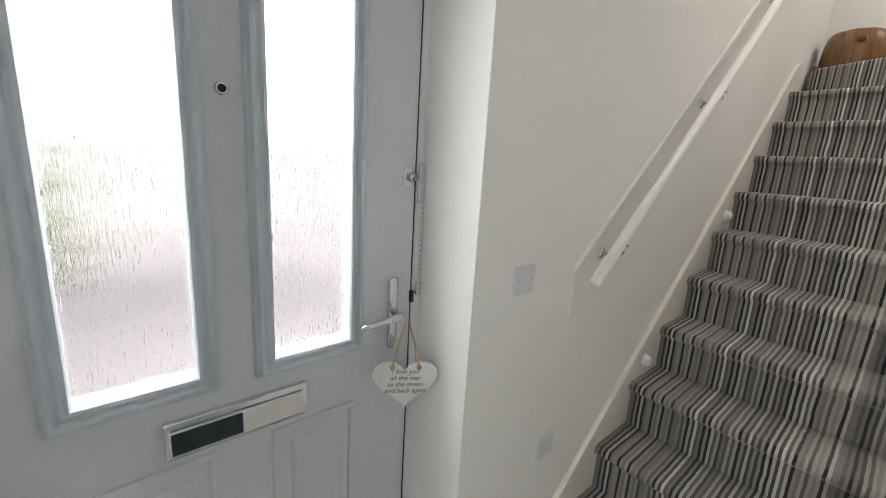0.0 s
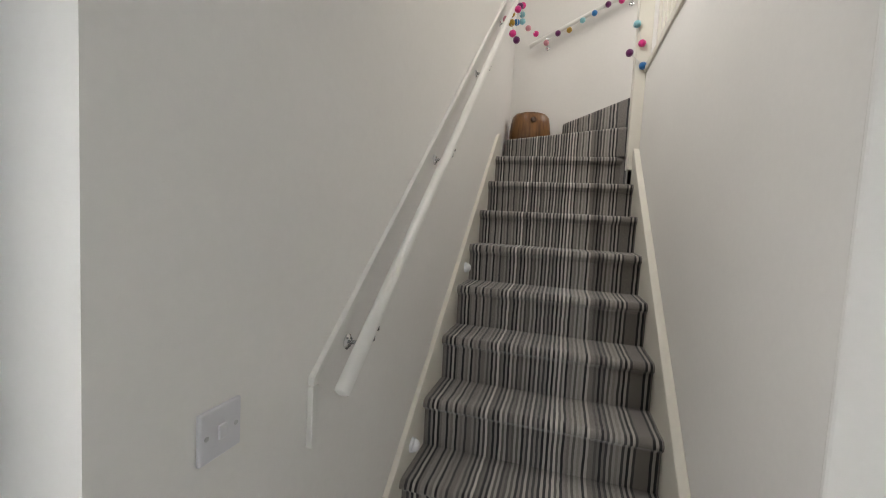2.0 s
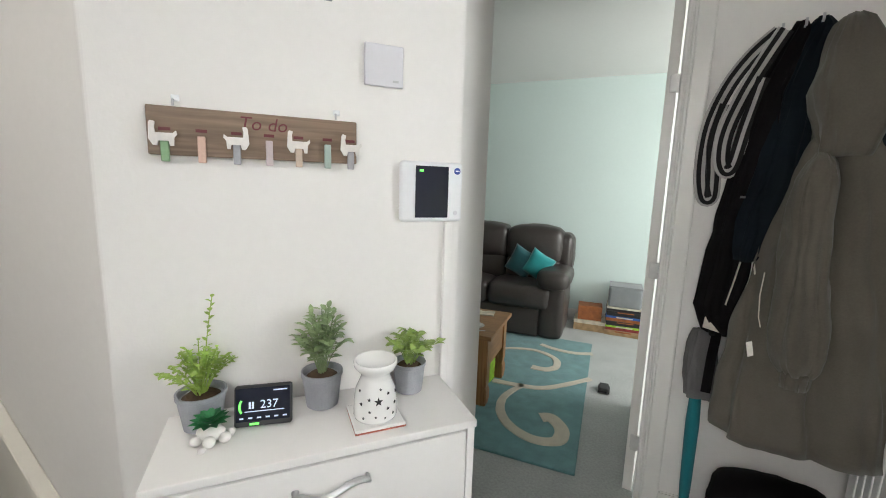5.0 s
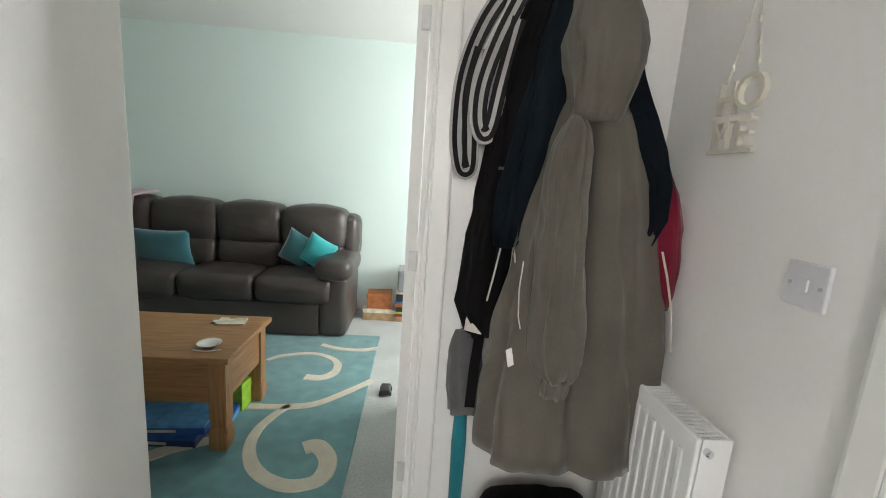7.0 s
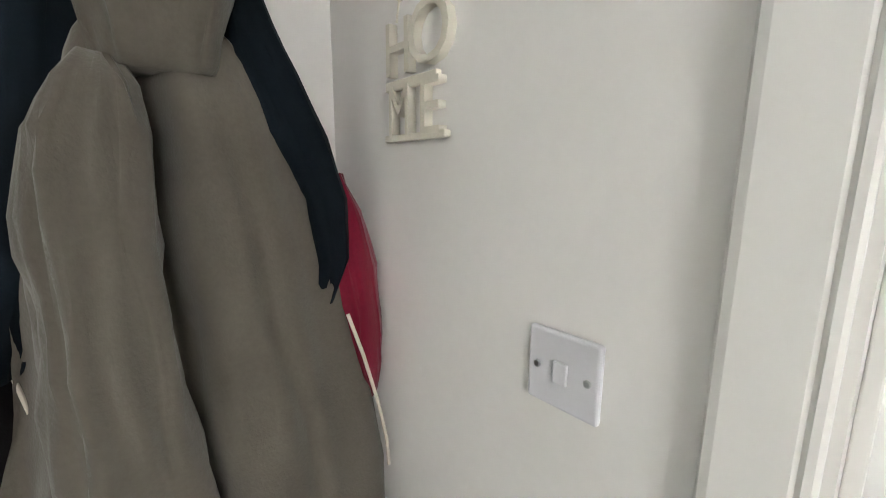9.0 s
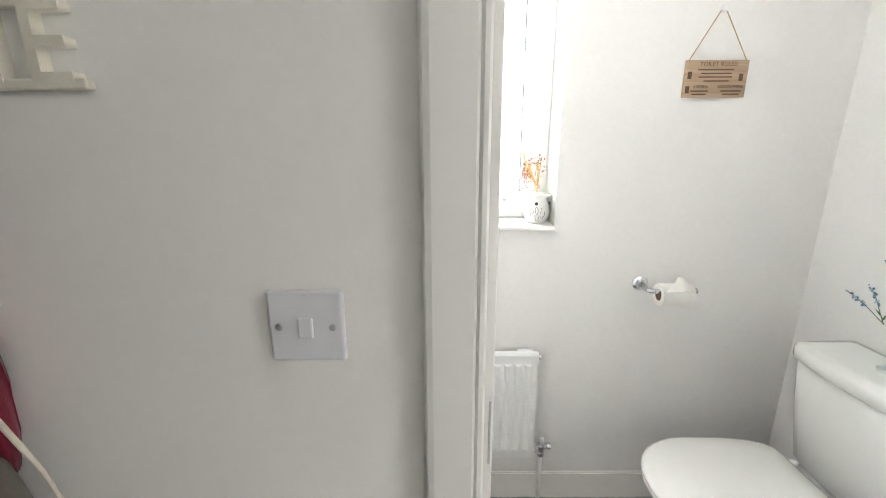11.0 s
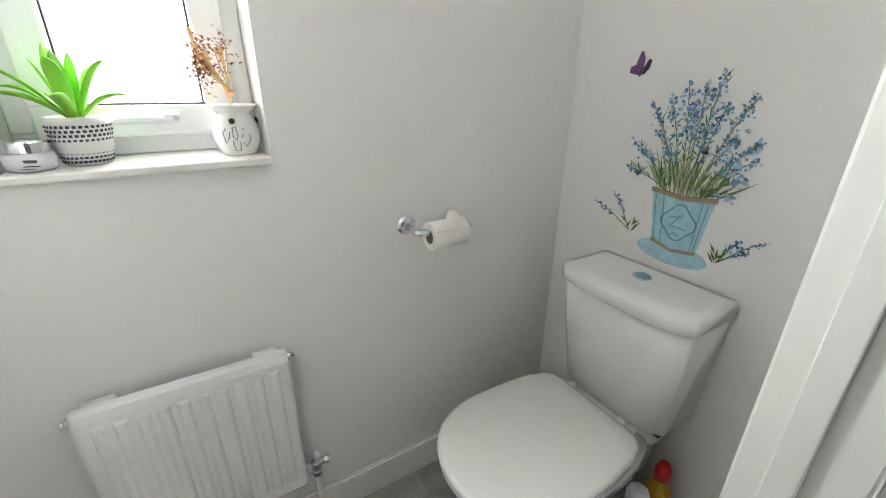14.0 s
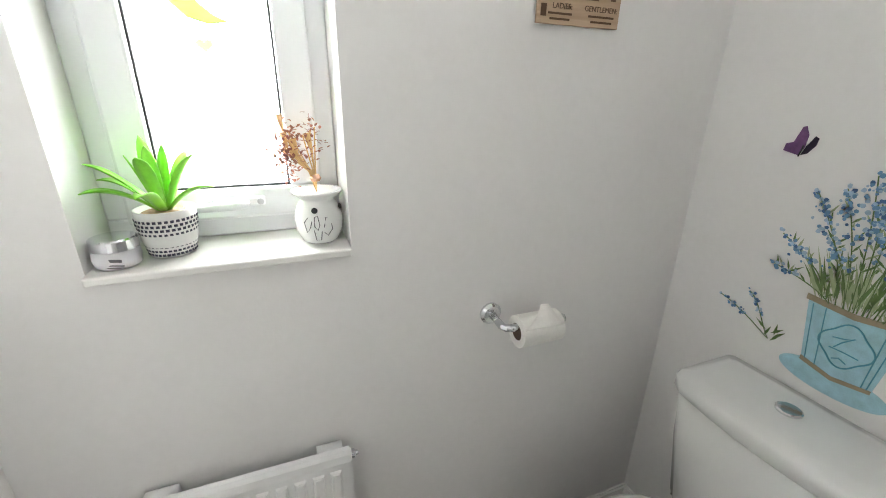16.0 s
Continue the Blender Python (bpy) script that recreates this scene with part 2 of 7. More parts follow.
def ring_loft(bm, rings, cap=True, closed=True):
    """Joins rings of equal length into a skin."""
    vs = [[bm.verts.new(p) for p in r] for r in rings]
    n = len(vs[0])
    for a, b in zip(vs, vs[1:]):
        for i in range(n if closed else n - 1):
            bm.faces.new((a[i], a[(i + 1) % n], b[(i + 1) % n], b[i]))
    if cap:
        bm.faces.new(vs[0])
        bm.faces.new(vs[-1])
    return bm


def lathe(bm, profile, seg=28, c=(0, 0, 0), cap=True):
    rings = [[(c[0] + r * math.cos(2 * math.pi * i / seg), c[1] + r * math.sin(2 * math.pi * i / seg), c[2] + z) for i in range(seg)] for r, z in profile]
    return ring_loft(bm, rings, cap)


def tube(bm, pts, r, seg=10, cap=True, flat=1.0):
    """A round bar along points; r is one radius or one for each point."""
    pts = [Vector(p) for p in pts]
    rs = r if isinstance(r, (list, tuple)) else [r] * len(pts)
    rings, up = [], None
    for i, p in enumerate(pts):
        d = (pts[min(i + 1, len(pts) - 1)] - pts[max(i - 1, 0)]).normalized()
        if up is None:
            up = d.cross(Vector((0, 0, 1)) if abs(d.z) < 0.9 else Vector((1, 0, 0))).normalized()
        up = (up - d * up.dot(d)).normalized()
        side = d.cross(up)
        rings.append([p + up * (math.cos(2 * math.pi * k / seg) * rs[i]) + side * (math.sin(2 * math.pi * k / seg) * rs[i] * flat) for k in range(seg)])
    return ring_loft(bm, rings, cap)


def prism(bm, poly, lo, hi, axis="z", m=None):
    """Extrudes a 2D outline along one axis."""
    def p3(u, v, w):
        q = {"z": (u, v, w), "y": (u, w, v), "x": (w, u, v)}[axis]
        return m @ Vector(q) if m is not None else Vector(q)
    return ring_loft(bm, [[p3(u, v, lo) for u, v in poly], [p3(u, v, hi) for u, v in poly]])


def bez(p0, p1, p2, p3, n=10):
    p0, p1, p2, p3 = map(Vector, (p0, p1, p2, p3))
    return [((1 - t) ** 3) * p0 + 3 * t * (1 - t) ** 2 * p1 + 3 * t * t * (1 - t) * p2 + t ** 3 * p3 for t in (i / n for i in range(n + 1))]


def text_mesh(name, body, size, material, parent, m, extrude=0.0004, italic=0.0):
    """Lettering, as a mesh part on a surface."""
    cu = bpy.data.curves.new(name, "FONT")
    cu.body, cu.size, cu.extrude, cu.align_x, cu.align_y, cu.shear, cu.resolution_u = body, size, extrude, "CENTER", "CENTER", italic, 3
    tmp = bpy.data.objects.new(name, cu)
    me = bpy.data.meshes.new_from_object(tmp)
    bpy.data.objects.remove(tmp)
    me.materials.clear()
    me.materials.append(material)
    ob = new(name, me)
    ob.parent, ob.matrix_basis = parent, m
    return ob

# ---- plan ----
HALL_W = 0.11          # hall's west wall
FRONT = 0.70           # inner face of the front wall
DOOR_Y = 0.93          # inner face of the front door
STAIR_S = -0.258       # wall on the south side of the stairs
DW = pose(1.935, -0.235, 0, 0, 0, 225)  # splayed wall: x runs along it, y goes into it
COAT_Y = -1.51         # wall behind the coats, with the living room doorway
CEIL = 2.40
RISE, GOING, NOSE_1 = 0.205, 0.2345, 2.077
WC_W, WC_N, WC_S = -0.77, 0.40, -1.06
UP = 5.05
END_X = 4.97
LIV_S, LIV_E, LIV_W = -4.06, 5.0, -1.4

# ---- setting: floors, ceilings, walls ----
structure("floor", bx(-1.6, 5.6, -4.4, 1.0, -0.12, 0.0), M_CARPET_G, "light grey fitted carpet", "floor")
structure("floor_wc", bx(WC_W, 0.06, WC_S, WC_N, 0.0, 0.004), M_VINYL, "grey wood-patterned vinyl floor of the cloakroom", "floor")
bm = bx(HALL_W - 0.02, 2.15, COAT_Y - 0.109, FRONT, CEIL, CEIL + 0.22)
structure("ceiling", bm, M_CEIL, "plain white hall ceiling", "ceiling")
structure("ceiling_wc", bx(WC_W - 0.3, HALL_W - 0.021, WC_S - 0.1, WC_N + 0.1, CEIL, CEIL + 0.2), M_CEIL, "plain white cloakroom ceiling", "ceiling")
structure("ceiling_living_room", bx(-1.6, 5.6, -4.4, COAT_Y - 0.09, CEIL, CEIL + 0.2), M_CEIL, "pale living room ceiling", "ceiling")
structure("ceiling_under_landing", bx(2.16, 5.6, COAT_Y - 0.109, STAIR_S - 0.09, CEIL, CEIL + 0.14), M_CEIL, "underside of the landing floor", "ceiling")
structure("ceiling_landing", bx(1.2, 5.6, -1.7, 1.0, UP, UP + 0.1), M_CEIL, "plain white landing ceiling", "ceiling")

# front wall with the door opening and an unseen upper opening added for stair fill
bm = bmesh.new()
DX0, DX1, DTOP = 0.585, 1.548, 2.11
box(bm, -0.1, DX0, FRONT, 1.0, 0, UP)
box(bm, DX1, 2.40, FRONT, 1.0, 0, UP)
# x 2.40 to 3.30: unseen opening, left only to let the fill lamp through
box(bm, 2.40, 3.30, FRONT, 1.0, 0, 3.65)
box(bm, 2.40, 3.30, FRONT, 1.0, 4.75, UP)
box(bm, 3.30, 5.3, FRONT, 1.0, 0, UP)
box(bm, DX0, DX1, FRONT, 1.0, DTOP, UP)
structure("wall_front", bm, M_WALL, "white painted front wall with a deep door reveal", "wall")
# west wall of the hall with the cloakroom door opening
WY0, WY1, WTOP = -0.80, 0.015, 2.04
bm = bmesh.new()
box(bm, 0.0, HALL_W, COAT_Y - 0.09, WY0, 0, CEIL)
box(bm, 0.0, HALL_W, WY1, FRONT, 0, CEIL)
box(bm, 0.0, HALL_W, WY0, WY1, WTOP, CEIL)
structure("wall_west", bm, M_WALL, "white painted hall wall with the cloakroom doorway", "wall")
# south wall with the living room doorway; coats hang on it
LX0, LX1, LTOP = 0.795, 1.74, 2.26
bm = bmesh.new()
box(bm, HALL_W, LX0, COAT_Y - 0.09, COAT_Y, 0, CEIL)
box(bm, LX1, 2.25, COAT_Y - 0.09, COAT_Y, 0, CEIL)
box(bm, LX0, LX1, COAT_Y - 0.09, COAT_Y, LTOP, CEIL)
structure("wall_south", bm, M_WALL, "white painted hall wall with the living room doorway", "wall")
structure("wall_living_north_west", bx(LIV_W, 0.0, COAT_Y - 0.12, COAT_Y - 0.02, 0, CEIL), M_TEAL, "pale blue-green living room wall", "wall")
# splayed wall
bm = bmesh.new()
prism(bm, [(1.952, -0.218), (1.401, -0.769), (1.462, -1.22), (1.475, -1.235), (1.67, COAT_Y + 0.001), (2.24, COAT_Y + 0.001), (2.24, -0.36), (1.99, -0.262)], 0, CEIL)
bmesh.ops.bevel(bm, geom=[e for e in bm.edges if abs(e.verts[0].co.z - e.verts[1].co.z) > 1 and e.verts[0].co.x < 1.96 and e.verts[0].co.y > -1.0], offset=0.012, segments=4, profile=0.5, affect="EDGES")
structure("wall_splayed", bm, M_WALL, "white painted wall set at an angle", "wall")
# wall beside the stairs and its top edge at the landing
bm = bx(1.918, 4.10, STAIR_S - 0.09, STAIR_S, 0, 2.56)
structure("wall_stairs", bm, M_WALL, "white painted wall beside the stairs", "wall")
structure("wall_stair_end", bx(END_X, END_X + 0.1, -1.7, FRONT, 0, UP), M_WALL, "white painted wall at the head of the stairs", "wall")
structure("wall_landing", bx(1.1, END_X, -1.8, -1.701, CEIL + 0.2, UP), M_WALL, "white painted landing wall", "wall")
bm = bx(1.05, 1.15, -1.7, FRONT, CEIL + 0.22, UP)
structure("wall_landing_west", bm, M_WALL, "white painted landing wall", "wall")
# cloakroom walls with the window opening
VY0, VY1, VZ0, VZ1 = -0.873, -0.469, 1.073, 2.15
bm = bmesh.new()
box(bm, WC_W - 0.3, WC_W, WC_S - 0.1, VY0, 0, CEIL)
box(bm, WC_W - 0.3, WC_W, VY1, WC_N + 0.1, 0, CEIL)
box(bm, WC_W - 0.3, WC_W, VY0, VY1, 0, VZ0)
box(bm, WC_W - 0.3, WC_W, VY0, VY1, VZ1, CEIL)
structure("wall_window", bm, M_WALL_WC, "white painted cloakroom wall with a window", "wall")
structure("wall_wc_north", bx(WC_W, -0.001, WC_N, WC_N + 0.1, 0, CEIL), M_WALL_WC, "white painted cloakroom wall with stickers", "wall")
structure("wall_wc_south", bx(WC_W, -0.001, WC_S - 0.1, WC_S, 0, CEIL), M_WALL_WC, "white painted cloakroom wall", "wall")
# living room walls
structure("wall_living_back", bx(LIV_W, LIV_E, LIV_S - 0.1, LIV_S, 0, CEIL), M_TEAL, "pale blue-green living room wall", "wall")
structure("wall_living_east", bx(LIV_E, LIV_E + 0.1, LIV_S, COAT_Y - 0.02, 0, CEIL), M_TEAL, "pale blue-green living room wall", "wall")
bm = bmesh.new()
for y0, y1, z0, z1 in ((LIV_S, -3.75, 0, CEIL), (-1.75, COAT_Y - 0.02, 0, CEIL), (-3.75, -1.75, 0, 0.85), (-3.75, -1.75, 2.15, CEIL)):
    box(bm, LIV_W - 0.1, LIV_W, y0, y1, z0, z1)
structure("wall_living_west", bm, M_TEAL, "pale blue-green living room wall with the window", "wall")
structure("wall_living_north", bx(2.25, LIV_E, COAT_Y - 0.09, COAT_Y - 0.01, 0, CEIL), M_TEAL, "pale blue-green living room wall", "wall")
# ---- staircase ----
stairs = thing("staircase", "flight of stairs in grey striped carpet with cream strings", "staircase")
CY0, CY1 = -0.222, 0.678


def nose(k):
    return NOSE_1 + (k - 1) * GOING


def step_profile(k):
    x, z, zb = nose(k), k * RISE, (k - 1) * RISE
    pts = [(x + 0.028, zb - 0.004), (x + 0.028, z - 0.055), (x + 0.016, z - 0.043)]
    for a in range(0, 100, 15):
        t = radians(200 - a * 1.15)
        pts.append((x + 0.022 + 0.024 * math.cos(t), z - 0.024 + 0.024 * math.sin(t)))
    pts += [(x + 0.09, z - 0.001), (x + 0.18, z - 0.0005), (x + GOING + 0.045, z), (x + GOING + 0.045, zb - 0.004)]
    return pts


def step_mesh(k):
    bm = bmesh.new()
    pr = step_profile(k)
    n = 26
    rings = []
    for i in range(n + 1):
        y = CY0 + (CY1 - CY0) * i / n
        ring = []
        for j, (x, z) in enumerate(pr):
            d = 0.0
            if 1 < j < len(pr) - 2:
                d = 0.0035 * noise.noise(Vector((x * 9, y * 11, z * 9 + k)))
            ring.append((x - d, y, z + d))
        rings.append(ring)
    return ring_loft(bm, rings)


for k in range(1, 11):
    part("step", step_mesh(k), M_STRIPE, stairs, smooth=False)
NX, NY = 4.15, -0.235  # newel centre


def winder(poly, k):
    bm = bmesh.new()
    z = k * RISE
    prism(bm, poly, (k - 1) * RISE - 0.02, z)
    es = [e for e in bm.edges if all(abs(v.co.z - z) < 1e-5 for v in e.verts)]
    bmesh.ops.bevel(bm, geom=es, offset=0.02, segments=3, profile=0.5, affect="EDGES")
    return bm


X10 = nose(10)
part("winder_step", winder([(X10 + 0.05, CY1), (X10 + 0.05, CY0), (4.10, -0.20), (4.17, -0.19), (4.95, 0.2), (END_X, CY1)], 10), M_STRIPE, stairs)
part("winder_step", winder([(4.62, CY1), (4.2, -0.21), (4.22, -0.25), (END_X, -0.25), (END_X, CY1)], 11), M_STRIPE, stairs)
part("winder_step", winder([(END_X, 0.24), (4.2, -0.225), (4.2, -0.3), (END_X, -0.3)], 12), M_STRIPE, stairs)
part("landing_step", bx(4.2, END_X, -1.7, -0.29, 12 * RISE, 13 * RISE, 0.012), M_STRIPE, stairs)
part("landing_floor", bx(1.2, 4.19, -1.7, STAIR_S - 0.02, 2.57, 13 * RISE), M_CARPET_G, stairs)


def string_board(y0, y1, off, x0, x1, drop, ease=False):
    """A sloping board beside the steps; eased off at its head where asked."""
    top = [(x0, RISE + (x0 - NOSE_1) * RISE / GOING + off), (x1, RISE + (x1 - NOSE_1) * RISE / GOING + off)]
    if ease:
        x, z = top[-1]
        top += [(x + 0.05, z + 0.035), (x + 0.10, z + 0.055), (x + 0.16, z + 0.065)]
    bot = [(x, z - drop) for x, z in reversed(top)]
    bm = bmesh.new()
    prism(bm, top + bot, y0, y1, "y")
    bmesh.ops.bevel(bm, geom=list(bm.edges), offset=0.003, segments=1, affect="EDGES")
    return bm


part("string_board", string_board(CY1, FRONT - 0.001, 0.09, 1.98, 4.24, 0.36, True), M_CREAM, stairs, "cream painted skirting string")
part("string_board", string_board(STAIR_S + 0.001, CY0, 0.115, 1.98, 4.10, 0.36), M_CREAM, stairs, "cream painted skirting string")
part("newel_post", bx(NX - 0.045, NX + 0.045, NY - 0.045, NY + 0.045, 1.95, 3.62, 0.006), M_CREAM, stairs, "cream painted square newel post")
part("newel_cap", bx(NX - 0.055, NX + 0.055, NY - 0.055, NY + 0.055, 3.62, 3.66, 0.012), M_CREAM, stairs)
part("landing_capping", bx(1.95, 4.10, STAIR_S - 0.1, STAIR_S + 0.012, 2.56, 2.60, 0.006), M_CREAM, stairs, "cream painted capping under the balusters")
part("landing_handrail", bx(1.95, 4.10, STAIR_S - 0.075, STAIR_S - 0.015, 3.50, 3.56, 0.015), M_CREAM, stairs)
bal = bx(-0.016, 0.016, -0.016, 0.016, 2.60, 3.50, 0.003)
bal = part("baluster", bal, M_CREAM, stairs)
bal.location = (4.0, STAIR_S - 0.045, 0)
for i in range(1, 19):
    o = bal.copy()
    scene.collection.objects.link(o)
    o.location = (4.0 - i * 0.112, STAIR_S - 0.045, 0)

# ---- front door ----
fd = thing("front_door", "white panelled front door with two tall obscured glass panes, closed", "front door", pose(0, DOOR_Y, 0))
FX0, FX1 = 0.635, 1.522
G1, G2 = (0.775, 0.982), (1.128, 1.328)
GZ0, GZ1 = 1.035, 1.93


def ring_panel(x0, x1, z0, z1, w, y0, y1, b=0.004):
    """A mitred frame round an opening."""
    bm = bmesh.new()
    box(bm, x0, x1, y0, y1, z0, z0 + w, b)
    box(bm, x0, x1, y0, y1, z1 - w, z1, b)
    box(bm, x0, x0 + w, y0, y1, z0 + w, z1 - w, b)
    box(bm, x1 - w, x1, y0, y1, z0 + w, z1 - w, b)
    return bm


def moulded_ring(x0, x1, z0, z1, prof):
    """A mitred moulding round an opening; prof: (outwards, y) pairs."""
    bm = bmesh.new()
    rings = [[(x0 - o, y, z0 - o), (x1 + o, y, z0 - o), (x1 + o, y, z1 + o), (x0 - o, y, z1 + o)] for o, y in prof]
    return ring_loft(bm, rings, cap=False)


M_BEAD = mat("blue_white_plastic", (0.60, 0.66, 0.72), 0.3, vary=0.02, fine=0.01)
bm = bmesh.new()
for x0, x1, z0, z1 in ((FX0, G1[0], 0.03, 2.05), (G1[1], G2[0], 0.03, 2.05), (G2[1], FX1, 0.03, 2.05), (G1[0], G1[1], 0.03, GZ0), (G2[0], G2[1], 0.03, GZ0),
                       (G1[0], G1[1], GZ1, 2.05), (G2[0], G2[1], GZ1, 2.05)):
    box(bm, x0, x1, 0.0, 0.045, z0, z1)
part("leaf", bm, M_DOOR, fd, "white grained door leaf")
for g in (G1, G2):
    fr = part("glazing_frame", moulded_ring(g[0], g[1], GZ0, GZ1, [(-0.006, 0.010), (-0.006, -0.012), (-0.003, -0.018), (0.004, -0.020), (0.009, -0.016), (0.013, -0.016), (0.019, -0.024), (0.027, -0.024), (0.033, -0.014), (0.036, -0.012), (0.038, 0.002)]), M_BEAD, fd, "moulded blue-white glazing frame")
    pane = part("pane", bx(g[0], g[1], 0.012, 0.018, GZ0, GZ1), M_OBSCURE, fr, "obscured textured glass")
    pane.visible_shadow = False
for x0, x1 in ((0.745, 1.005), (1.122, 1.345)):
    fr = part("raised_panel", ring_panel(x0, x1, 0.2, 0.845, 0.018, -0.007, 0.004), M_DOOR, fd)
    bm = bx(x0 + 0.045, x1 - 0.045, -0.006, 0.004, 0.245, 0.80)
    bmesh.ops.bevel(bm, geom=[e for e in bm.edges if all(v.co.y < 0 for v in e.verts)], offset=0.005, segments=1, affect="EDGES")
    part("panel_field", bm, M_DOOR, fr)

# door frame round the leaf
bm = bmesh.new()
box(bm, DX0, FX0 - 0.004, DOOR_Y - 0.004, 0.995, 0, DTOP)
box(bm, FX1 + 0.004, DX1, DOOR_Y - 0.004, 0.995, 0, DTOP)
box(bm, FX0 - 0.004, FX1 + 0.004, DOOR_Y - 0.004, 0.995, 2.054, DTOP)
structure("door_gasket", bx(FX1 + 0.0005, FX1 + 0.0038, DOOR_Y - 0.001, DOOR_Y + 0.04, 0.02, 2.05), M_BLACK, "black rubber gasket beside the front door", "gasket")
structure("door_frame", bm, M_UPVC, "white door frame", "door frame")
# outdoors
structure("ground", bx(-60, 60, 1.0, 120, -0.16, -0.02), mat("pink_paving", (0.80, 0.73, 0.71), 0.9, vary=0.2, scale=3, fine=0.15), "pinkish paved drive outside", "ground")
# Invented backdrop, sunlit to keep the view through the door glass bright.
structure("backdrop", bx(-60, 60, 9.0, 9.3, -0.1, 2.3), mat("pale_backdrop", (0.82, 0.80, 0.78), 0.9), "pale upright backdrop added beyond the drive", "wall")

M_HEDGE = mat("hedge_leaf", (0.13, 0.20, 0.04), 0.6, vary=0.4, scale=8)
hg = thing("garden_shrub", "leafy green shrub outside the front door", "shrub", pose(0.47, 2.05, -0.02))
part("trunk", tube(bmesh.new(), [(0, 0, 0), (0.02, 0, 0.5), (0.0, 0.02, 1.1)], [0.03, 0.025, 0.012], 8), mat("bark", (0.1, 0.07, 0.05), 0.9), hg)
_r = random.Random(5)
bm = bmesh.new()
for i in range(900):
    p = Vector((_r.gauss(0, 0.13), _r.gauss(0, 0.10), 0.95 + _r.random() * 0.62 * (1 - 0.4 * _r.random())))
    d_ = Vector((_r.uniform(-1, 1), _r.uniform(-1, 1), _r.uniform(-0.3, 1))).normalized()
    q = d_.cross(Vector((0.3, 0.7, 0.2))).normalized() * 0.014
    vs = [bm.verts.new(p), bm.verts.new(p + d_ * 0.02 + q), bm.verts.new(p + d_ * 0.05), bm.verts.new(p + d_ * 0.02 - q)]
    bm.faces.new(vs)
part("crown", bm, M_HEDGE, hg)["kind"] = "stuff"

# ---- doorways ----
def doorway_x(name, x0, x1, ya, yb, top, label):
    """Lining and architraves of a doorway in a wall that runs along x; ya is the hall face."""
    d = thing(name, label, "door frame")
    d["kind"] = "structure"
    bm = bmesh.new()
    box(bm, x0, x0 + 0.025, yb - 0.002, ya + 0.002, 0, top - 0.025)
    box(bm, x1 - 0.025, x1, yb - 0.002, ya + 0.002, 0, top - 0.025)
    box(bm, x0, x1, yb - 0.002, ya + 0.002, top - 0.025, top)
    part("lining", bm, M_GLOSS, d)
    bm = bmesh.new()
    box(bm, x0 + 0.025, x0 + 0.037, yb + 0.05, yb + 0.085, 0, top - 0.025, 0.002)
    box(bm, x1 - 0.037, x1 - 0.025, yb + 0.05, yb + 0.085, 0, top - 0.025, 0.002)
    part("door_stop", bm, M_GLOSS, d)
    prof = [(0.0, 0.0), (0.0, 0.010), (0.003, 0.0145), (0.008, 0.0155), (0.0115, 0.0125), (0.0145, 0.0155), (0.060, 0.018), (0.067, 0.0165), (0.070, 0.012), (0.070, 0.0)]
    for side in (0, 1):
        for face in (0, 1):
            bm = bmesh.new()
            pr = [((x0 + 0.02 - u) if side == 0 else (x1 - 0.02 + u), (ya + 0.002 + v) if face == 0 else (yb - 0.002 - v)) for u, v in prof]
            prism(bm, pr, 0, top + 0.05)
            part("architrave", bm, M_GLOSS, d)
    return d


doorway_x("door_1", LX0, LX1, COAT_Y, COAT_Y - 0.09, LTOP, "white painted lining and architrave of the living room doorway")


def plain_leaf(w, h, t):
    """A flat leaf with shallow pressed panels; hinge edge at x = 0."""
    bm = bx(0, w, 0, t, 0.01, h, 0.002)
    return bm


M_HINGE = mat("bright_zinc", (0.66, 0.65, 0.63), 0.38, 0.6, vary=0.08, scale=30)
# living room door leaf, open into the room
ld = thing("interior_door", "white painted living room door standing open into the room", "door", pose(0.834, -1.600, 0, 0, 0, -98))
lf = part("leaf", plain_leaf(0.82, 2.215, 0.038), M_GLOSS, ld)
for z in (0.25, 1.02, 1.75):
    bm = bx(-0.004, 0.0, -0.004, 0.026, z - 0.032, z + 0.032, 0.001)
    tube(bm, [(-0.007, -0.006, z - 0.034), (-0.007, -0.006, z + 0.034)], 0.0045, 10)
    box(bm, -0.021, -0.018, -0.004, 0.022, z - 0.032, z + 0.032, 0.001)
    part("hinge", bm, M_HINGE, ld, "bright steel butt hinge")
h = part("door_handle", tube(bmesh.new(), [(0.75, -0.002, 1.0), (0.75, -0.05, 1.0), (0.68, -0.055, 1.0), (0.63, -0.05, 1.0)], 0.009, 10), M_CHROME, ld, smooth=True)

# cloakroom doorway
d = thing("door_2", "white painted lining and architrave of the cloakroom doorway", "door frame")
d["kind"] = "structure"
bm = bmesh.new()
box(bm, -0.002, HALL_W + 0.002, WY0, WY0 + 0.025, 0, WTOP - 0.025)
box(bm, -0.002, HALL_W + 0.002, WY1 - 0.025, WY1, 0, WTOP - 0.025)
box(bm, -0.002, HALL_W + 0.002, WY0, WY1, WTOP - 0.025, WTOP)
part("lining", bm, M_GLOSS, d)
bm = bmesh.new()
box(bm, 0.025, 0.06, WY0 + 0.025, WY0 + 0.037, 0, WTOP - 0.025, 0.002)
box(bm, 0.025, 0.06, WY1 - 0.037, WY1 - 0.025, 0, WTOP - 0.025, 0.002)
part("door_stop", bm, M_GLOSS, d)
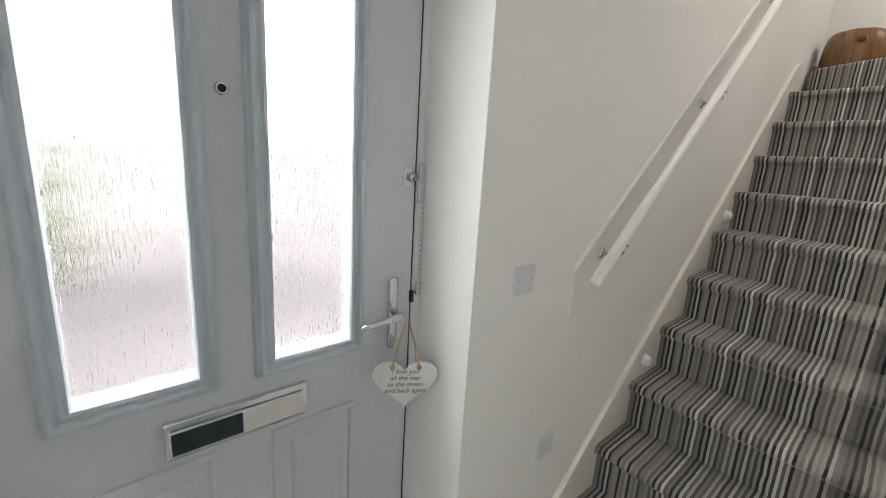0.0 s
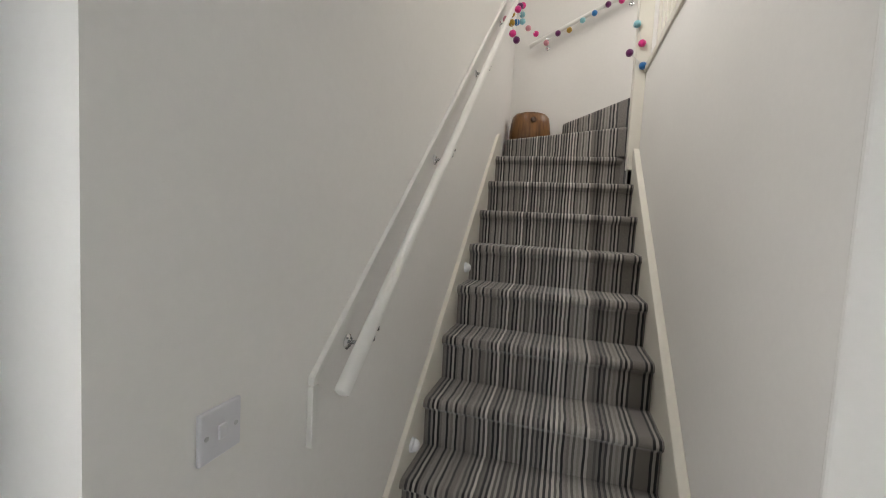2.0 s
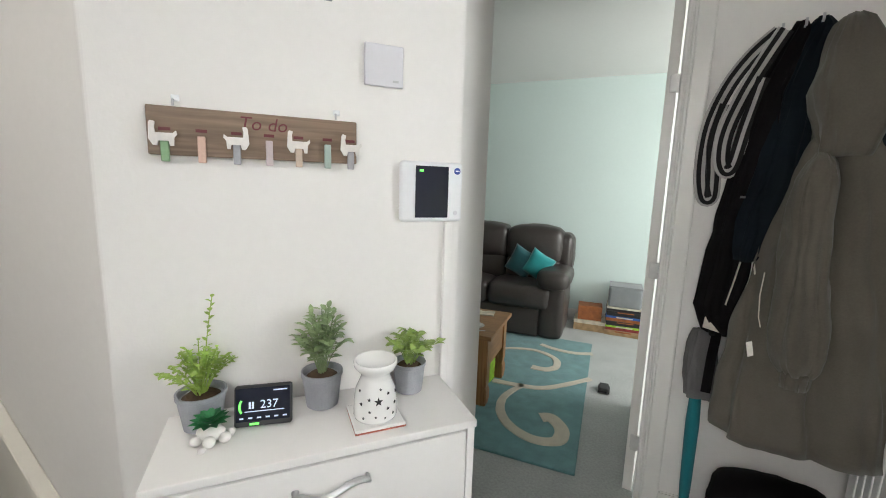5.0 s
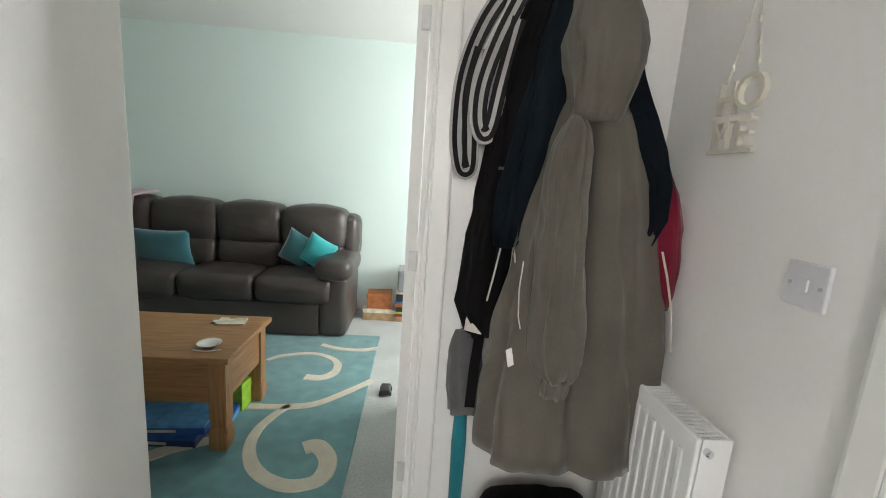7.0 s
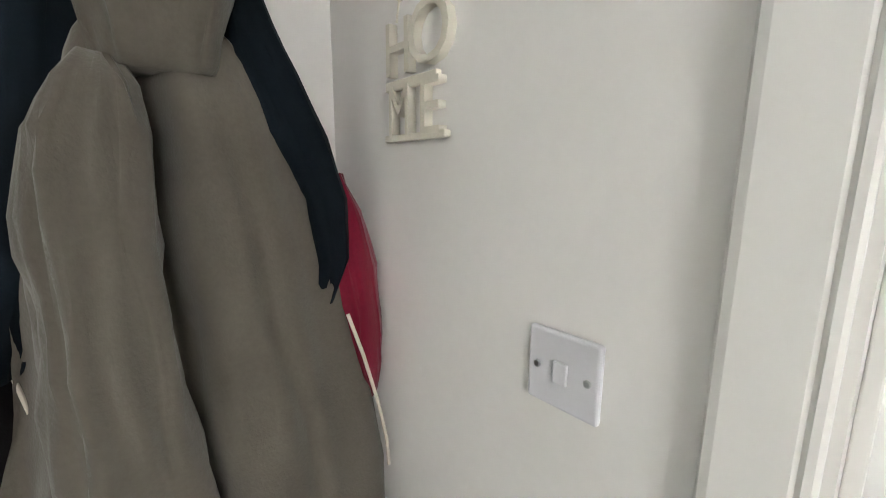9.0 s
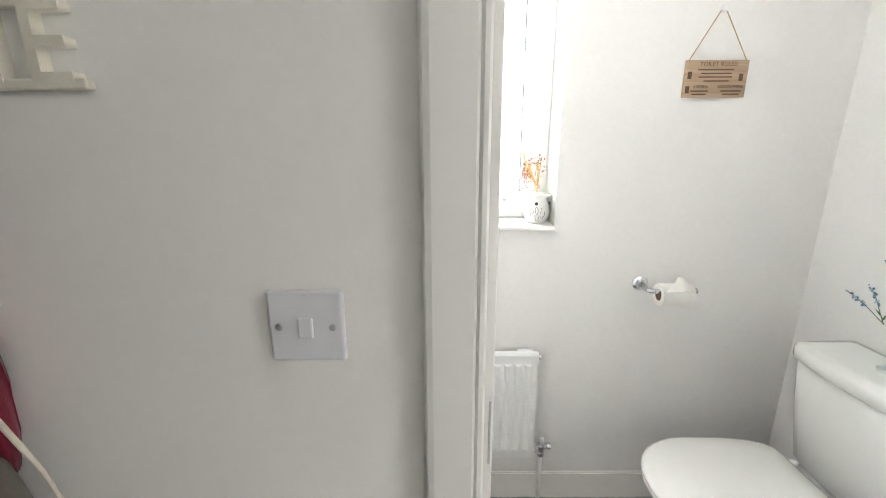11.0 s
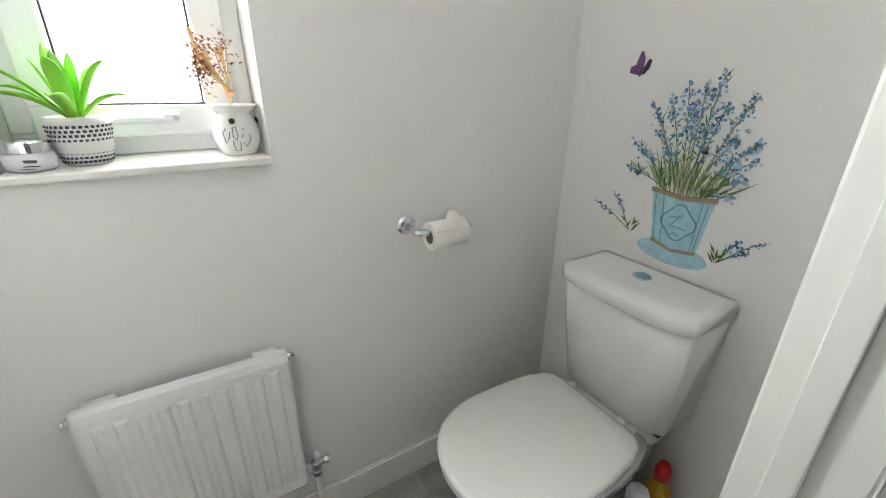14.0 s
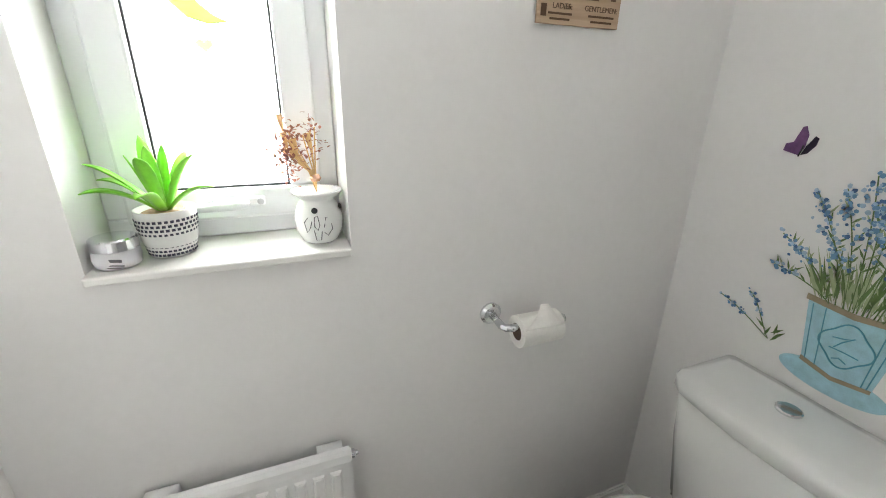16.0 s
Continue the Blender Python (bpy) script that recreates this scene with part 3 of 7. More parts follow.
PROF = [(0.0, 0.0), (0.0, 0.010), (0.003, 0.0145), (0.008, 0.0155), (0.0115, 0.0125), (0.0145, 0.0155), (0.060, 0.018), (0.067, 0.0165), (0.070, 0.012), (0.070, 0.0)]
for side in (0, 1):
    for face in (0, 1):
        bm = bmesh.new()
        pr = [((HALL_W + 0.002 + v) if face == 0 else (-0.002 - v), (WY0 + 0.018 - u) if side == 0 else (WY1 - 0.018 + u)) for u, v in PROF]
        prism(bm, pr, 0, WTOP + 0.05)
        part("architrave", bm, M_GLOSS, d)
bm = bx(0.086, 0.113, WY0 + 0.0245, WY0 + 0.0275, 0.955, 1.045, 0.0006)
part("strike_plate", bm, M_STEEL, d, "steel strike plate")
cd = thing("interior_door", "white painted cloakroom door standing wide open", "door", pose(HALL_W + 0.008, WY1 - 0.024, 0, 0, 0, 76))
part("leaf", plain_leaf(0.69, 1.985, 0.038), M_GLOSS, cd)
for z in (0.25, 1.02, 1.75):
    bm = bx(-0.010, 0.002, -0.004, 0.030, z - 0.042, z + 0.042, 0.002)
    tube(bm, [(-0.005, -0.007, z - 0.045), (-0.005, -0.007, z + 0.045)], 0.007, 8)
    part("hinge", bm, M_HINGE, cd, "bright steel butt hinge")
part("door_handle", tube(bmesh.new(), [(0.63, -0.002, 1.0), (0.63, -0.05, 1.0), (0.56, -0.055, 1.0), (0.51, -0.05, 1.0)], 0.009, 10), M_CHROME, cd, smooth=True)

# skirting
def skirting(name, x0, x1, y0, y1, label="white painted skirting board"):
    bm = bx(x0, x1, y0, y1, 0, 0.118)
    bmesh.ops.bevel(bm, geom=[e for e in bm.edges if all(v.co.z > 0.1 for v in e.verts)], offset=0.006, segments=2, affect="EDGES")
    return structure(name, bm, M_GLOSS, label, "skirting")


skirting("baseboard_window", WC_W, WC_W + 0.015, WC_S, WC_N)
skirting("baseboard_wc_north", WC_W + 0.015, 0.0, WC_N - 0.015, WC_N)
skirting("baseboard_south", HALL_W + 0.001, LX0 - 0.052, COAT_Y + 0.001, COAT_Y + 0.016)
skirting("baseboard_west", HALL_W + 0.001, HALL_W + 0.016, COAT_Y + 0.017, WY0 - 0.054)
skirting("baseboard_living", LIV_W, LIV_E, LIV_S + 0.001, LIV_S + 0.016)

# ---- front door fittings ----
part("spyhole", lathe(bmesh.new(), [(0.013, 0), (0.013, 0.003), (0.010, 0.006), (0.008, 0.006), (0.007, 0.003)], 20), M_CHROME, fd, "chrome spyhole", smooth=False).matrix_basis = pose(1.052, -0.0, 1.62, 90)
part("spyhole_lens", lathe(bmesh.new(), [(0.0075, 0.0), (0.0075, 0.0045), (0.004, 0.0062), (0.001, 0.0066)], 18), M_BLACK, fd, "dark spyhole lens", smooth=True).matrix_basis = pose(1.052, 0.0, 1.62, 90)
lb = part("letterbox", bx(0.908, 1.206, -0.016, 0.0, 0.868, 0.955, 0.004), M_CHROME, fd, "chrome letter plate")
part("flap", bx(0.917, 1.197, -0.023, -0.0165, 0.878, 0.938, 0.003), M_CHROME, lb)
# Dark colour paints the dim hall's reflection onto the flap's left half.
part("painted_reflection", bx(0.919, 1.0545, -0.0245, -0.0232, 0.884, 0.932), mat("dark_reflection_colour", (0.035, 0.055, 0.05), 0.18, 0.4, vary=0.4, scale=25), lb, "dark strip painting in a reflection on the flap")
part("paper_label", bx(1.055, 1.192, -0.0245, -0.0232, 0.882, 0.934), M_PAPER, lb, "white paper slip on the flap")
hp = part("handle_plate", bx(1.446, 1.474, -0.010, 0.0, 0.975, 1.185, 0.008, 3), M_CHROME, fd, "chrome handle plate")
part("lever", tube(bmesh.new(), [(1.460, -0.008, 1.085), (1.460, -0.045, 1.085), (1.452, -0.052, 1.085), (1.41, -0.055, 1.083), (1.36, -0.052, 1.078), (1.335, -0.047, 1.074)],
                   [0.010, 0.010, 0.011, 0.010, 0.0085, 0.007], 12), M_CHROME, hp, smooth=True)
part("key", tube(bmesh.new(), [(1.460, -0.009, 1.005), (1.460, -0.028, 1.005), (1.459, -0.030, 0.985), (1.461, -0.030, 0.965)], [0.007, 0.007, 0.009, 0.005], 10), M_STEEL, hp, smooth=True)
ch = part("chain_plate", bx(1.482, 1.512, -0.006, 0.0, 1.435, 1.485, 0.003), M_CHROME, fd, "chrome chain keep")
part("chain_knob", lathe(bmesh.new(), [(0.011, 0), (0.013, 0.008), (0.011, 0.016), (0.004, 0.020)], 18), M_CHROME, ch, smooth=True).matrix_basis = pose(1.508, -0.004, 1.46, 90)
part("roller", bx(FX1 - 0.003, FX1 + 0.008, -0.010, 0.004, 1.10, 1.135, 0.002), M_BLACK, fd)
# security chain hanging from the frame
sc = thing("security_chain", "chrome door chain hanging from the door frame", "door chain", pose(1.536, DOOR_Y - 0.006, 0))
part("chain_bracket", bx(-0.010, 0.010, -0.012, 0.0, 1.39, 1.50, 0.003), M_CHROME, sc)
link = bmesh.new()
pts = [(0.005 * math.cos(a), 0, 0.009 * math.sin(a)) for a in (2 * math.pi * i / 12 for i in range(13))]
tube(link, pts, 0.0014, 6, cap=False)
lk = part("link", link, M_CHROME, sc, smooth=True)
lk.matrix_basis = pose(0, -0.014, 1.385)
for i in range(1, 17):
    o = lk.copy()
    scene.collection.objects.link(o)
    o.matrix_basis = pose(0.0, -0.014, 1.385 - i * 0.0135, 0, 0, 90 * (i % 2))
part("chain_end", bx(-0.008, 0.008, -0.022, -0.006, 1.125, 1.165, 0.004), M_CHROME, sc)

# heart plaque on the handle
M_HEART = mat("painted_white_wood", (0.80, 0.79, 0.765), 0.55, vary=0.03, scale=12, bump=0.1)
M_TWINE = mat("jute_twine", (0.42, 0.26, 0.12), 0.95, vary=0.2, scale=80)
M_INK = mat("grey_ink", (0.12, 0.12, 0.13), 0.8, vary=0)


def heart_outline(w, n=48):
    pts = []
    for i in range(n):
        t = 2 * math.pi * i / n
        pts.append((16 * math.sin(t) ** 3 / 32 * w, (13 * math.cos(t) - 5 * math.cos(2 * t) - 2 * math.cos(3 * t) - math.cos(4 * t)) / 32 * w * 0.86))
    return pts


hs = thing("heart_plaque", "white wooden heart plaque hanging from the door handle", "plaque", pose(1.448, DOOR_Y - 0.095, 0.915, 0, 0, -32))
bm = bmesh.new()
prism(bm, heart_outline(0.178), -0.005, 0.005, "y")
bmesh.ops.bevel(bm, geom=[e for e in bm.edges if abs(e.verts[0].co.y - e.verts[1].co.y) < 1e-6], offset=0.002, segments=2, affect="EDGES")
part("heart", bm, M_HEART, hs)
for i, line in enumerate(("I love you", "all the way", "to the moon", "and back again")):
    text_mesh("lettering", line, 0.019, M_INK, hs, pose(0, -0.0058, 0.030 - i * 0.019, 90), italic=0.3)
for sx in (-1, 1):
    part("twine", tube(bmesh.new(), [(sx * 0.036, -0.006, 0.045), (sx * 0.034, -0.004, 0.052), (sx * 0.022, 0.0, 0.11), (sx * 0.006, 0.006, 0.165)], 0.0022, 6), M_TWINE, hs)
    part("knot", lathe(bmesh.new(), [(0.002, -0.006), (0.007, -0.003), (0.007, 0.003), (0.002, 0.006)], 10), M_TWINE, hs).matrix_basis = pose(sx * 0.036, -0.009, 0.044, 80)

# ---- wall plates ----
def switch_plate(m, label, toggle=True, w=0.086):
    s = thing("light_switch", label, "light switch", m)
    part("plate", bx(-w / 2, w / 2, -0.009, 0.0, -0.043, 0.043, 0.004, 3), M_PLATE, s)
    if toggle:
        part("rocker", bx(-0.0085, 0.0085, -0.0135, -0.009, -0.0125, 0.0125, 0.002), M_PLATE, s)
    for sx in (-0.0301, 0.0301):
        sc_ = part("screw", lathe(bmesh.new(), [(0.0042, 0), (0.0042, 0.0012), (0.0026, 0.0018), (0.0008, 0.0018)], 14), M_STEEL, s)
        sc_.matrix_basis = pose(sx, -0.009, 0, 90)
    return s


switch_plate(pose(1.745, FRONT, 1.196), "white square light switch beside the front door")
switch_plate(pose(HALL_W, -0.984, 1.145, 0, 0, 90), "white square light switch beside the cloakroom door")
sk = thing("wall_socket", "white blank outlet plate low on the wall", "wall socket", pose(1.965, FRONT, 0.56))
part("plate", bx(-0.043, 0.043, -0.008, 0, -0.043, 0.043, 0.004, 3), M_PLATE, sk)
part("outlet", bx(-0.011, 0.011, -0.0105, -0.008, -0.009, 0.009, 0.002), M_PLATE, sk)
# chime box on the front wall
cb = thing("door_chime", "grey plastic box mounted high on the wall", "door chime", pose(1.79, FRONT, 2.09))
part("case", bx(-0.09, 0.09, -0.05, 0, -0.06, 0.08, 0.008), M_PLATE, cb)
part("screw", bx(0.06, 0.068, -0.055, -0.05, -0.02, -0.012, 0.001), M_STEEL, cb)

# ---- handrails ----
RS = RISE / GOING


def rail(name, p0, p1, brackets, wall_dir, label):
    r = thing(name, label, "handrail")
    p0, p1 = Vector(p0), Vector(p1)
    d = (p1 - p0).normalized()
    n = 10
    pts = [p0 - d * 0.004, p0] + [p0.lerp(p1, i / n) for i in range(1, n)] + [p1, p1 + d * 0.004]
    part("rail", tube(bmesh.new(), pts, [0.013] + [0.0185] * (len(pts) - 2) + [0.013], 18), M_GLOSS, r, "white painted round rail", smooth=True)
    w = Vector(wall_dir)
    for f in brackets:
        p = p0.lerp(p1, f)
        end = p + w
        b = part("bracket", tube(bmesh.new(), [p + Vector((0, 0, -0.018)), p + Vector((0, 0, -0.05)), p + w * 0.35 + Vector((0, 0, -0.066)), end + Vector((0, 0, -0.066))], 0.006, 8), M_CHROME, r, "chrome bracket", smooth=True)
        q = end + Vector((0, 0, -0.066))
        ro = part("rosette", lathe(bmesh.new(), [(0.021, 0.0), (0.021, 0.003), (0.014, 0.008), (0.006, 0.010)], 18), M_CHROME, b)
        ro.matrix_basis = Matrix.Translation(q - w.normalized() * 0.0) @ (-w).to_track_quat("Z", "Y").to_matrix().to_4x4()
        part("saddle", bx(p.x - 0.018, p.x + 0.018, p.y - 0.009, p.y + 0.009, p.z - 0.024 - 0.006, p.z - 0.018, 0.002), M_CHROME, b)
    return r


rail("handrail", (2.015, 0.625, 1.165), (4.42, 0.625, 1.165 + 2.405 * RS), (0.062, 0.336, 0.61, 0.88), (0, 0.074, 0), "white painted wall handrail on chrome brackets")
rail("handrail", (4.895, 0.56, 3.10), (4.895, -0.5, 3.62), (0.14, 0.75), (0.074, 0, 0), "white painted wall handrail on chrome brackets")

# slim trunking that follows the rail and drops at its foot
def trunking():
    t_ = thing("cable_trunking", "slim white cable trunking following the handrail", "cable trunking")
    z0, x0, w = 1.185, 2.004, 0.011
    x1 = 4.35
    z1 = z0 + (x1 - x0) * RS
    n_ = Vector((-RS, 0, 1)).normalized() * w
    d_ = Vector((1, 0, RS)).normalized()
    bm = bmesh.new()
    prism(bm, [(x0 - n_.x * 0.1, z0 - w), (x1 - n_.x, z1 - n_.z), (x1 + n_.x, z1 + n_.z), (x0 - w, z0 + w * 0.9), (x0 - w, z0 - w)], FRONT - 0.016, FRONT - 0.0005, "y")
    bmesh.ops.bevel(bm, geom=list(bm.edges), offset=0.002, segments=2, affect="EDGES")
    part("sloping_run", bm, M_GLOSS, t_)
    part("drop", bx(x0 - w, x0 + w, FRONT - 0.0155, FRONT - 0.0005, z0 - 0.155, z0 - w - 0.0005, 0.002), M_GLOSS, t_)


trunking()

# small push lights on the string
M_DOME = mat("opal_plastic", (0.82, 0.82, 0.82), 0.4, vary=0.01)
for x, z in ((3.40, 1.31), (2.655, 0.69)):
    s = thing("stair_light", "small round white push light on the stair string", "stair light", pose(x, CY1 - 0.001, z, 90), "stair lights")
    part("base", lathe(bmesh.new(), [(0.028, 0), (0.028, 0.010), (0.025, 0.012)], 20), M_UPVC, s, smooth=False)
    part("dome", lathe(bmesh.new(), [(0.0245, 0.0122), (0.022, 0.022), (0.014, 0.030), (0.004, 0.033)], 20), M_DOME, s, smooth=True)

# wooden log stool ornament at the turn
M_LOG = grain_mat("orange_varnished_wood", (0.11, 0.045, 0.012), (0.25, 0.11, 0.03), "Z", 0.32, 10, 4)
lg = thing("wooden_basket", "orange-brown turned wooden stool on the winder step", "stool", pose(4.78, 0.50, 10 * RISE + 0.205))
bm = bmesh.new()
rings = []
for z, a, b in ((0.0, 0.155, 0.12), (0.012, 0.165, 0.128), (0.06, 0.168, 0.13), (0.15, 0.158, 0.122), (0.205, 0.148, 0.113), (0.23, 0.128, 0.098), (0.24, 0.06, 0.05)):
    rings.append([(a * math.copysign(abs(math.cos(t)) ** 0.75, math.cos(t)), b * math.copysign(abs(math.sin(t)) ** 0.75, math.sin(t)), z + 0.004 * math.sin(3 * t)) for t in (2 * math.pi * i / 32 for i in range(32))])
ring_loft(bm, rings)
for f in bm.verts:
    f.co = pose(0, 0, 0, 0, 0, -70) @ f.co
part("body", bm, M_LOG, lg, smooth=True)
part("knot", lathe(bmesh.new(), [(0.024, 0.0), (0.022, 0.006), (0.010, 0.009)], 16), mat("dark_knot", (0.09, 0.04, 0.015), 0.4), lg, smooth=True).matrix_basis = pose(-0.126, -0.035, 0.165, 0, -84, 0)

# pom-pom garland
POM = [mat("pompom_" + n, c, 0.95, sheen=0.5, vary=0.2, scale=60, bump=0.8, bscale=300) for n, c in
       (("pink", (0.75, 0.03, 0.25)), ("mustard", (0.45, 0.27, 0.03)), ("plum", (0.13, 0.01, 0.10)), ("aqua", (0.25, 0.52, 0.58)), ("blue", (0.02, 0.16, 0.42)), ("rose", (0.65, 0.28, 0.33)))]
gl = thing("pompom_garland", "string of bright felt pom-poms wound along the handrail", "garland")


def pompom(p, i, r=0.023):
    bm = bmesh.new()
    bmesh.ops.create_icosphere(bm, subdivisions=3, radius=r)
    for v in bm.verts:
        v.co *= 1 + 0.10 * noise.noise(v.co * 90 + Vector((i, 0, 0)))
    o = part("pompom", bm, POM[i % 6], gl, smooth=True)
    o.location = p
    return o


rng = random.Random(4)
strand = []
for i, p in enumerate(((3.94, 0.575, 2.79), (4.03, 0.60, 2.90), (4.06, 0.565, 2.80), (4.12, 0.575, 3.03), (4.16, 0.66, 2.99), (4.22, 0.575, 3.10), (4.28, 0.60, 3.02), (4.33, 0.57, 3.16), (4.40, 0.575, 3.08), (4.36, 0.65, 3.12), (4.48, 0.59, 3.17), (4.60, 0.55, 3.12),
                      (4.75, 0.50, 3.14), (4.84, 0.42, 3.10), (4.86, 0.33, 3.18), (4.86, 0.24, 3.20), (4.86, 0.14, 3.27), (4.86, 0.05, 3.32), (4.86, -0.05, 3.38), (4.86, -0.15, 3.40), (4.84, -0.28, 3.46))):
    pompom(p, (0, 1, 2, 0, 5, 2, 4, 0, 3, 1, 3, 5, 0, 5, 2, 1, 3, 4, 2, 0, 3)[i])
    strand.append(p)
part("cord", tube(bmesh.new(), strand, 0.0016, 5), mat("white_cord", (0.7, 0.7, 0.68), 0.9), gl)
strand = [(NX - 0.06, NY + 0.05, 3.3), (NX - 0.055, NY + 0.052, 2.86), (NX - 0.058, NY + 0.015, 2.74), (NX - 0.07, NY + 0.085, 2.68), (NX - 0.06, NY + 0.0, 2.60)]
for i, p in enumerate(strand[1:]):
    pompom(p, (3, 0, 2, 4)[i])
part("cord", tube(bmesh.new(), strand, 0.0016, 5), mat("white_cord", (0.7, 0.7, 0.68), 0.9), gl)

# ---- hall: things on the splayed wall ----
def on_splay(s, n, z, rz=0):
    """A place s along the splayed wall, n in front of it, at height z."""
    return DW @ pose(s, -n, z, 0, 0, rz)


M_CHEST = mat("white_foil_board", (0.80, 0.785, 0.76), 0.35, vary=0.015, scale=4, fine=0.008)
# Near-black colour that paints the shade inside gaps.
M_GAP = mat("painted_gap_shade", (0.05, 0.05, 0.05), 0.9, vary=0)
ct = thing("shoe_cabinet", "white flat-fronted cabinet with a wavy steel handle", "cabinet", on_splay(0.08, 0.004, 0))
W, DP, H = 0.625, 0.232, 0.82
part("top", bx(-0.004, W + 0.004, -DP - 0.004, 0, H - 0.018, H, 0.002), M_CHEST, ct)
part("side", bx(0, 0.016, -DP, 0, 0, H - 0.0185, 0.001), M_CHEST, ct)
part("side", bx(W - 0.016, W, -DP, 0, 0, H - 0.0185, 0.001), M_CHEST, ct)
part("carcass", bx(0.017, W - 0.017, -DP + 0.02, -0.002, 0.05, H - 0.019), M_GAP, ct, "carcass coloured dark for the shade behind the fronts")
for z0, z1 in ((0.06, 0.425), (0.43, 0.794)):
    dr = part("drawer_front", bx(0.019, W - 0.019, -DP, -DP + 0.018, z0, z1, 0.0015), M_CHEST, ct)
    zc = z1 - 0.052
    pts = [(W / 2 - 0.07 + 0.14 * i / 14, -DP - 0.014 - 0.006 * math.sin(math.pi * i / 14), zc + 0.010 * math.sin(2 * math.pi * (i / 14) + 2.6)) for i in range(15)]
    part("handle", tube(bmesh.new(), [(pts[0][0], -DP, pts[0][2])] + pts + [(pts[-1][0], -DP, pts[-1][2])], 0.0075, 8, flat=0.55), M_STEEL, dr, "wavy brushed steel handle", smooth=True)

M_ZINC = mat("zinc_pot", (0.36, 0.37, 0.40), 0.55, 0.2, vary=0.18, scale=18, fine=0.08, bump=0.3)
M_SOIL = mat("brown_soil", (0.09, 0.055, 0.03), 0.95, vary=0.3, scale=50, bump=0.8)


def leaf_mat(name, c, rough=0.45):
    m = mat(name, c, rough, vary=0.3, scale=25, fine=0.1)
    return m


M_FERN = leaf_mat("fern_green", (0.30, 0.44, 0.08))
M_SAGE = leaf_mat("sage_green", (0.27, 0.36, 0.17))
M_LEAFY = leaf_mat("leaf_green", (0.30, 0.42, 0.11))
M_SUCC = leaf_mat("succulent_green", (0.025, 0.20, 0.065))
M_LIME = leaf_mat("lime_green", (0.20, 0.52, 0.04), 0.35)


def leaf(bm, p, d, length, width, bend=0.3, up=Vector((0, 0, 1)), fold=0.15):
    """One curved leaf from p along d, six faces, with a folded midrib."""
    d = Vector(d).normalized()
    side = d.cross(up)
    side = side.normalized() if side.length > 1e-3 else Vector((1, 0, 0))
    nrm = side.cross(d)
    rows = []
    for t, w in ((0, 0.15), (0.3, 0.85), (0.65, 0.9), (1.0, 0.05)):
        c = Vector(p) + d * (length * t) - nrm * (-bend * 0) + Vector((0, 0, -1)) * (bend * length * t * t)
        rows.append([bm.verts.new(c - side * (width * w / 2) + nrm * fold * width * w), bm.verts.new(c), bm.verts.new(c + side * (width * w / 2) + nrm * fold * width * w)])
    for a, b in zip(rows, rows[1:]):
        for i in (0, 1):
            bm.faces.new((a[i], a[i + 1], b[i + 1], b[i]))


def pot(parent, r0, r1, h, material):
    p = part("pot", lathe(bmesh.new(), [(r0 * 0.9, 0), (r0, 0.003), (r1 * 0.985, h - 0.012), (r1 * 1.04, h - 0.010), (r1 * 1.04, h), (r1 * 0.95, h), (r1 * 0.9, h - 0.015)], 32), material, parent)
    part("soil", lathe(bmesh.new(), [(r1 * 0.93, h - 0.02), (r1 * 0.6, h - 0.008), (0.004, h - 0.006)], 24), M_SOIL, p)
    return p


def stems_foliage(parent, h0, stems, material, seed, leaf_len, leaf_w, per, bend):
    """Stems fan out of the pot; leaves sit in pairs along each."""
    r = random.Random(seed)
    bs, bl = bmesh.new(), bmesh.new()
    for tip, lean in stems:
        tip = Vector(tip)
        base = Vector((tip.x * 0.12, tip.y * 0.12, h0 - 0.01))
        mid = base.lerp(tip, 0.55) + Vector((0, 0, lean))
        pts = bez(base, base.lerp(mid, 0.6) + Vector((0, 0, 0.02)), mid, tip, 8)
        tube(bs, pts, 0.0013, 5)
        for i in range(per):
            t = 0.25 + 0.75 * (i + 0.5) / per
            k = min(int(t * 8), 7)
            p = pts[k].lerp(pts[k + 1], t * 8 - k)
            along = (pts[k + 1] - pts[k]).normalized()
            a = r.uniform(0, 6.28)
            out = Vector((math.cos(a), math.sin(a), r.uniform(-0.1, 0.6)))
            leaf(bl, p, out + along * 0.5, leaf_len * r.uniform(0.7, 1.15), leaf_w * r.uniform(0.8, 1.15), bend * r.uniform(0.3, 1.4))
    part("stem", bs, material, parent)
    f = part("foliage", bl, material, parent, "small green leaves", smooth=True)
    f["kind"] = "stuff"
    return f


rng = random.Random(7)


def fan(n, rad, z0, z1, seed):
    r = random.Random(seed)
    out = []
    for i in range(n):
        a, q = 2 * math.pi * i / n + r.uniform(-0.3, 0.3), r.uniform(0.15, 1.0)
        out.append(((rad * q * math.cos(a), rad * q * math.sin(a), z0 + (z1 - z0) * (1 - q * 0.75) * r.uniform(0.75, 1.1)), 0.02))
    return out


p1 = thing("potted_plant", "feathery fern in a grey zinc pot with one tall sprig", "plant", on_splay(0.150, 0.062, H, 20) @ Matrix.Scale(0.86, 4), "plants on the cabinet")
pot(p1, 0.042, 0.054, 0.092, M_ZINC)
f1 = [((x, min(y, 0.055), z), l) for (x, y, z), l in fan(34, 0.095, 0.120, 0.225, 3)]
stems_foliage(p1, 0.09, f1, M_FERN, 11, 0.017, 0.011, 13, 0.35)
stems_foliage(p1, 0.09, [((0.040, 0.02, 0.320), 0.03)], M_FERN, 12, 0.017, 0.012, 15, 0.2)
p2 = thing("potted_plant", "bushy sage-green plant in a grey zinc pot", "plant", on_splay(0.394, 0.056, H) @ Matrix.Scale(0.92, 4), "plants on the cabinet")
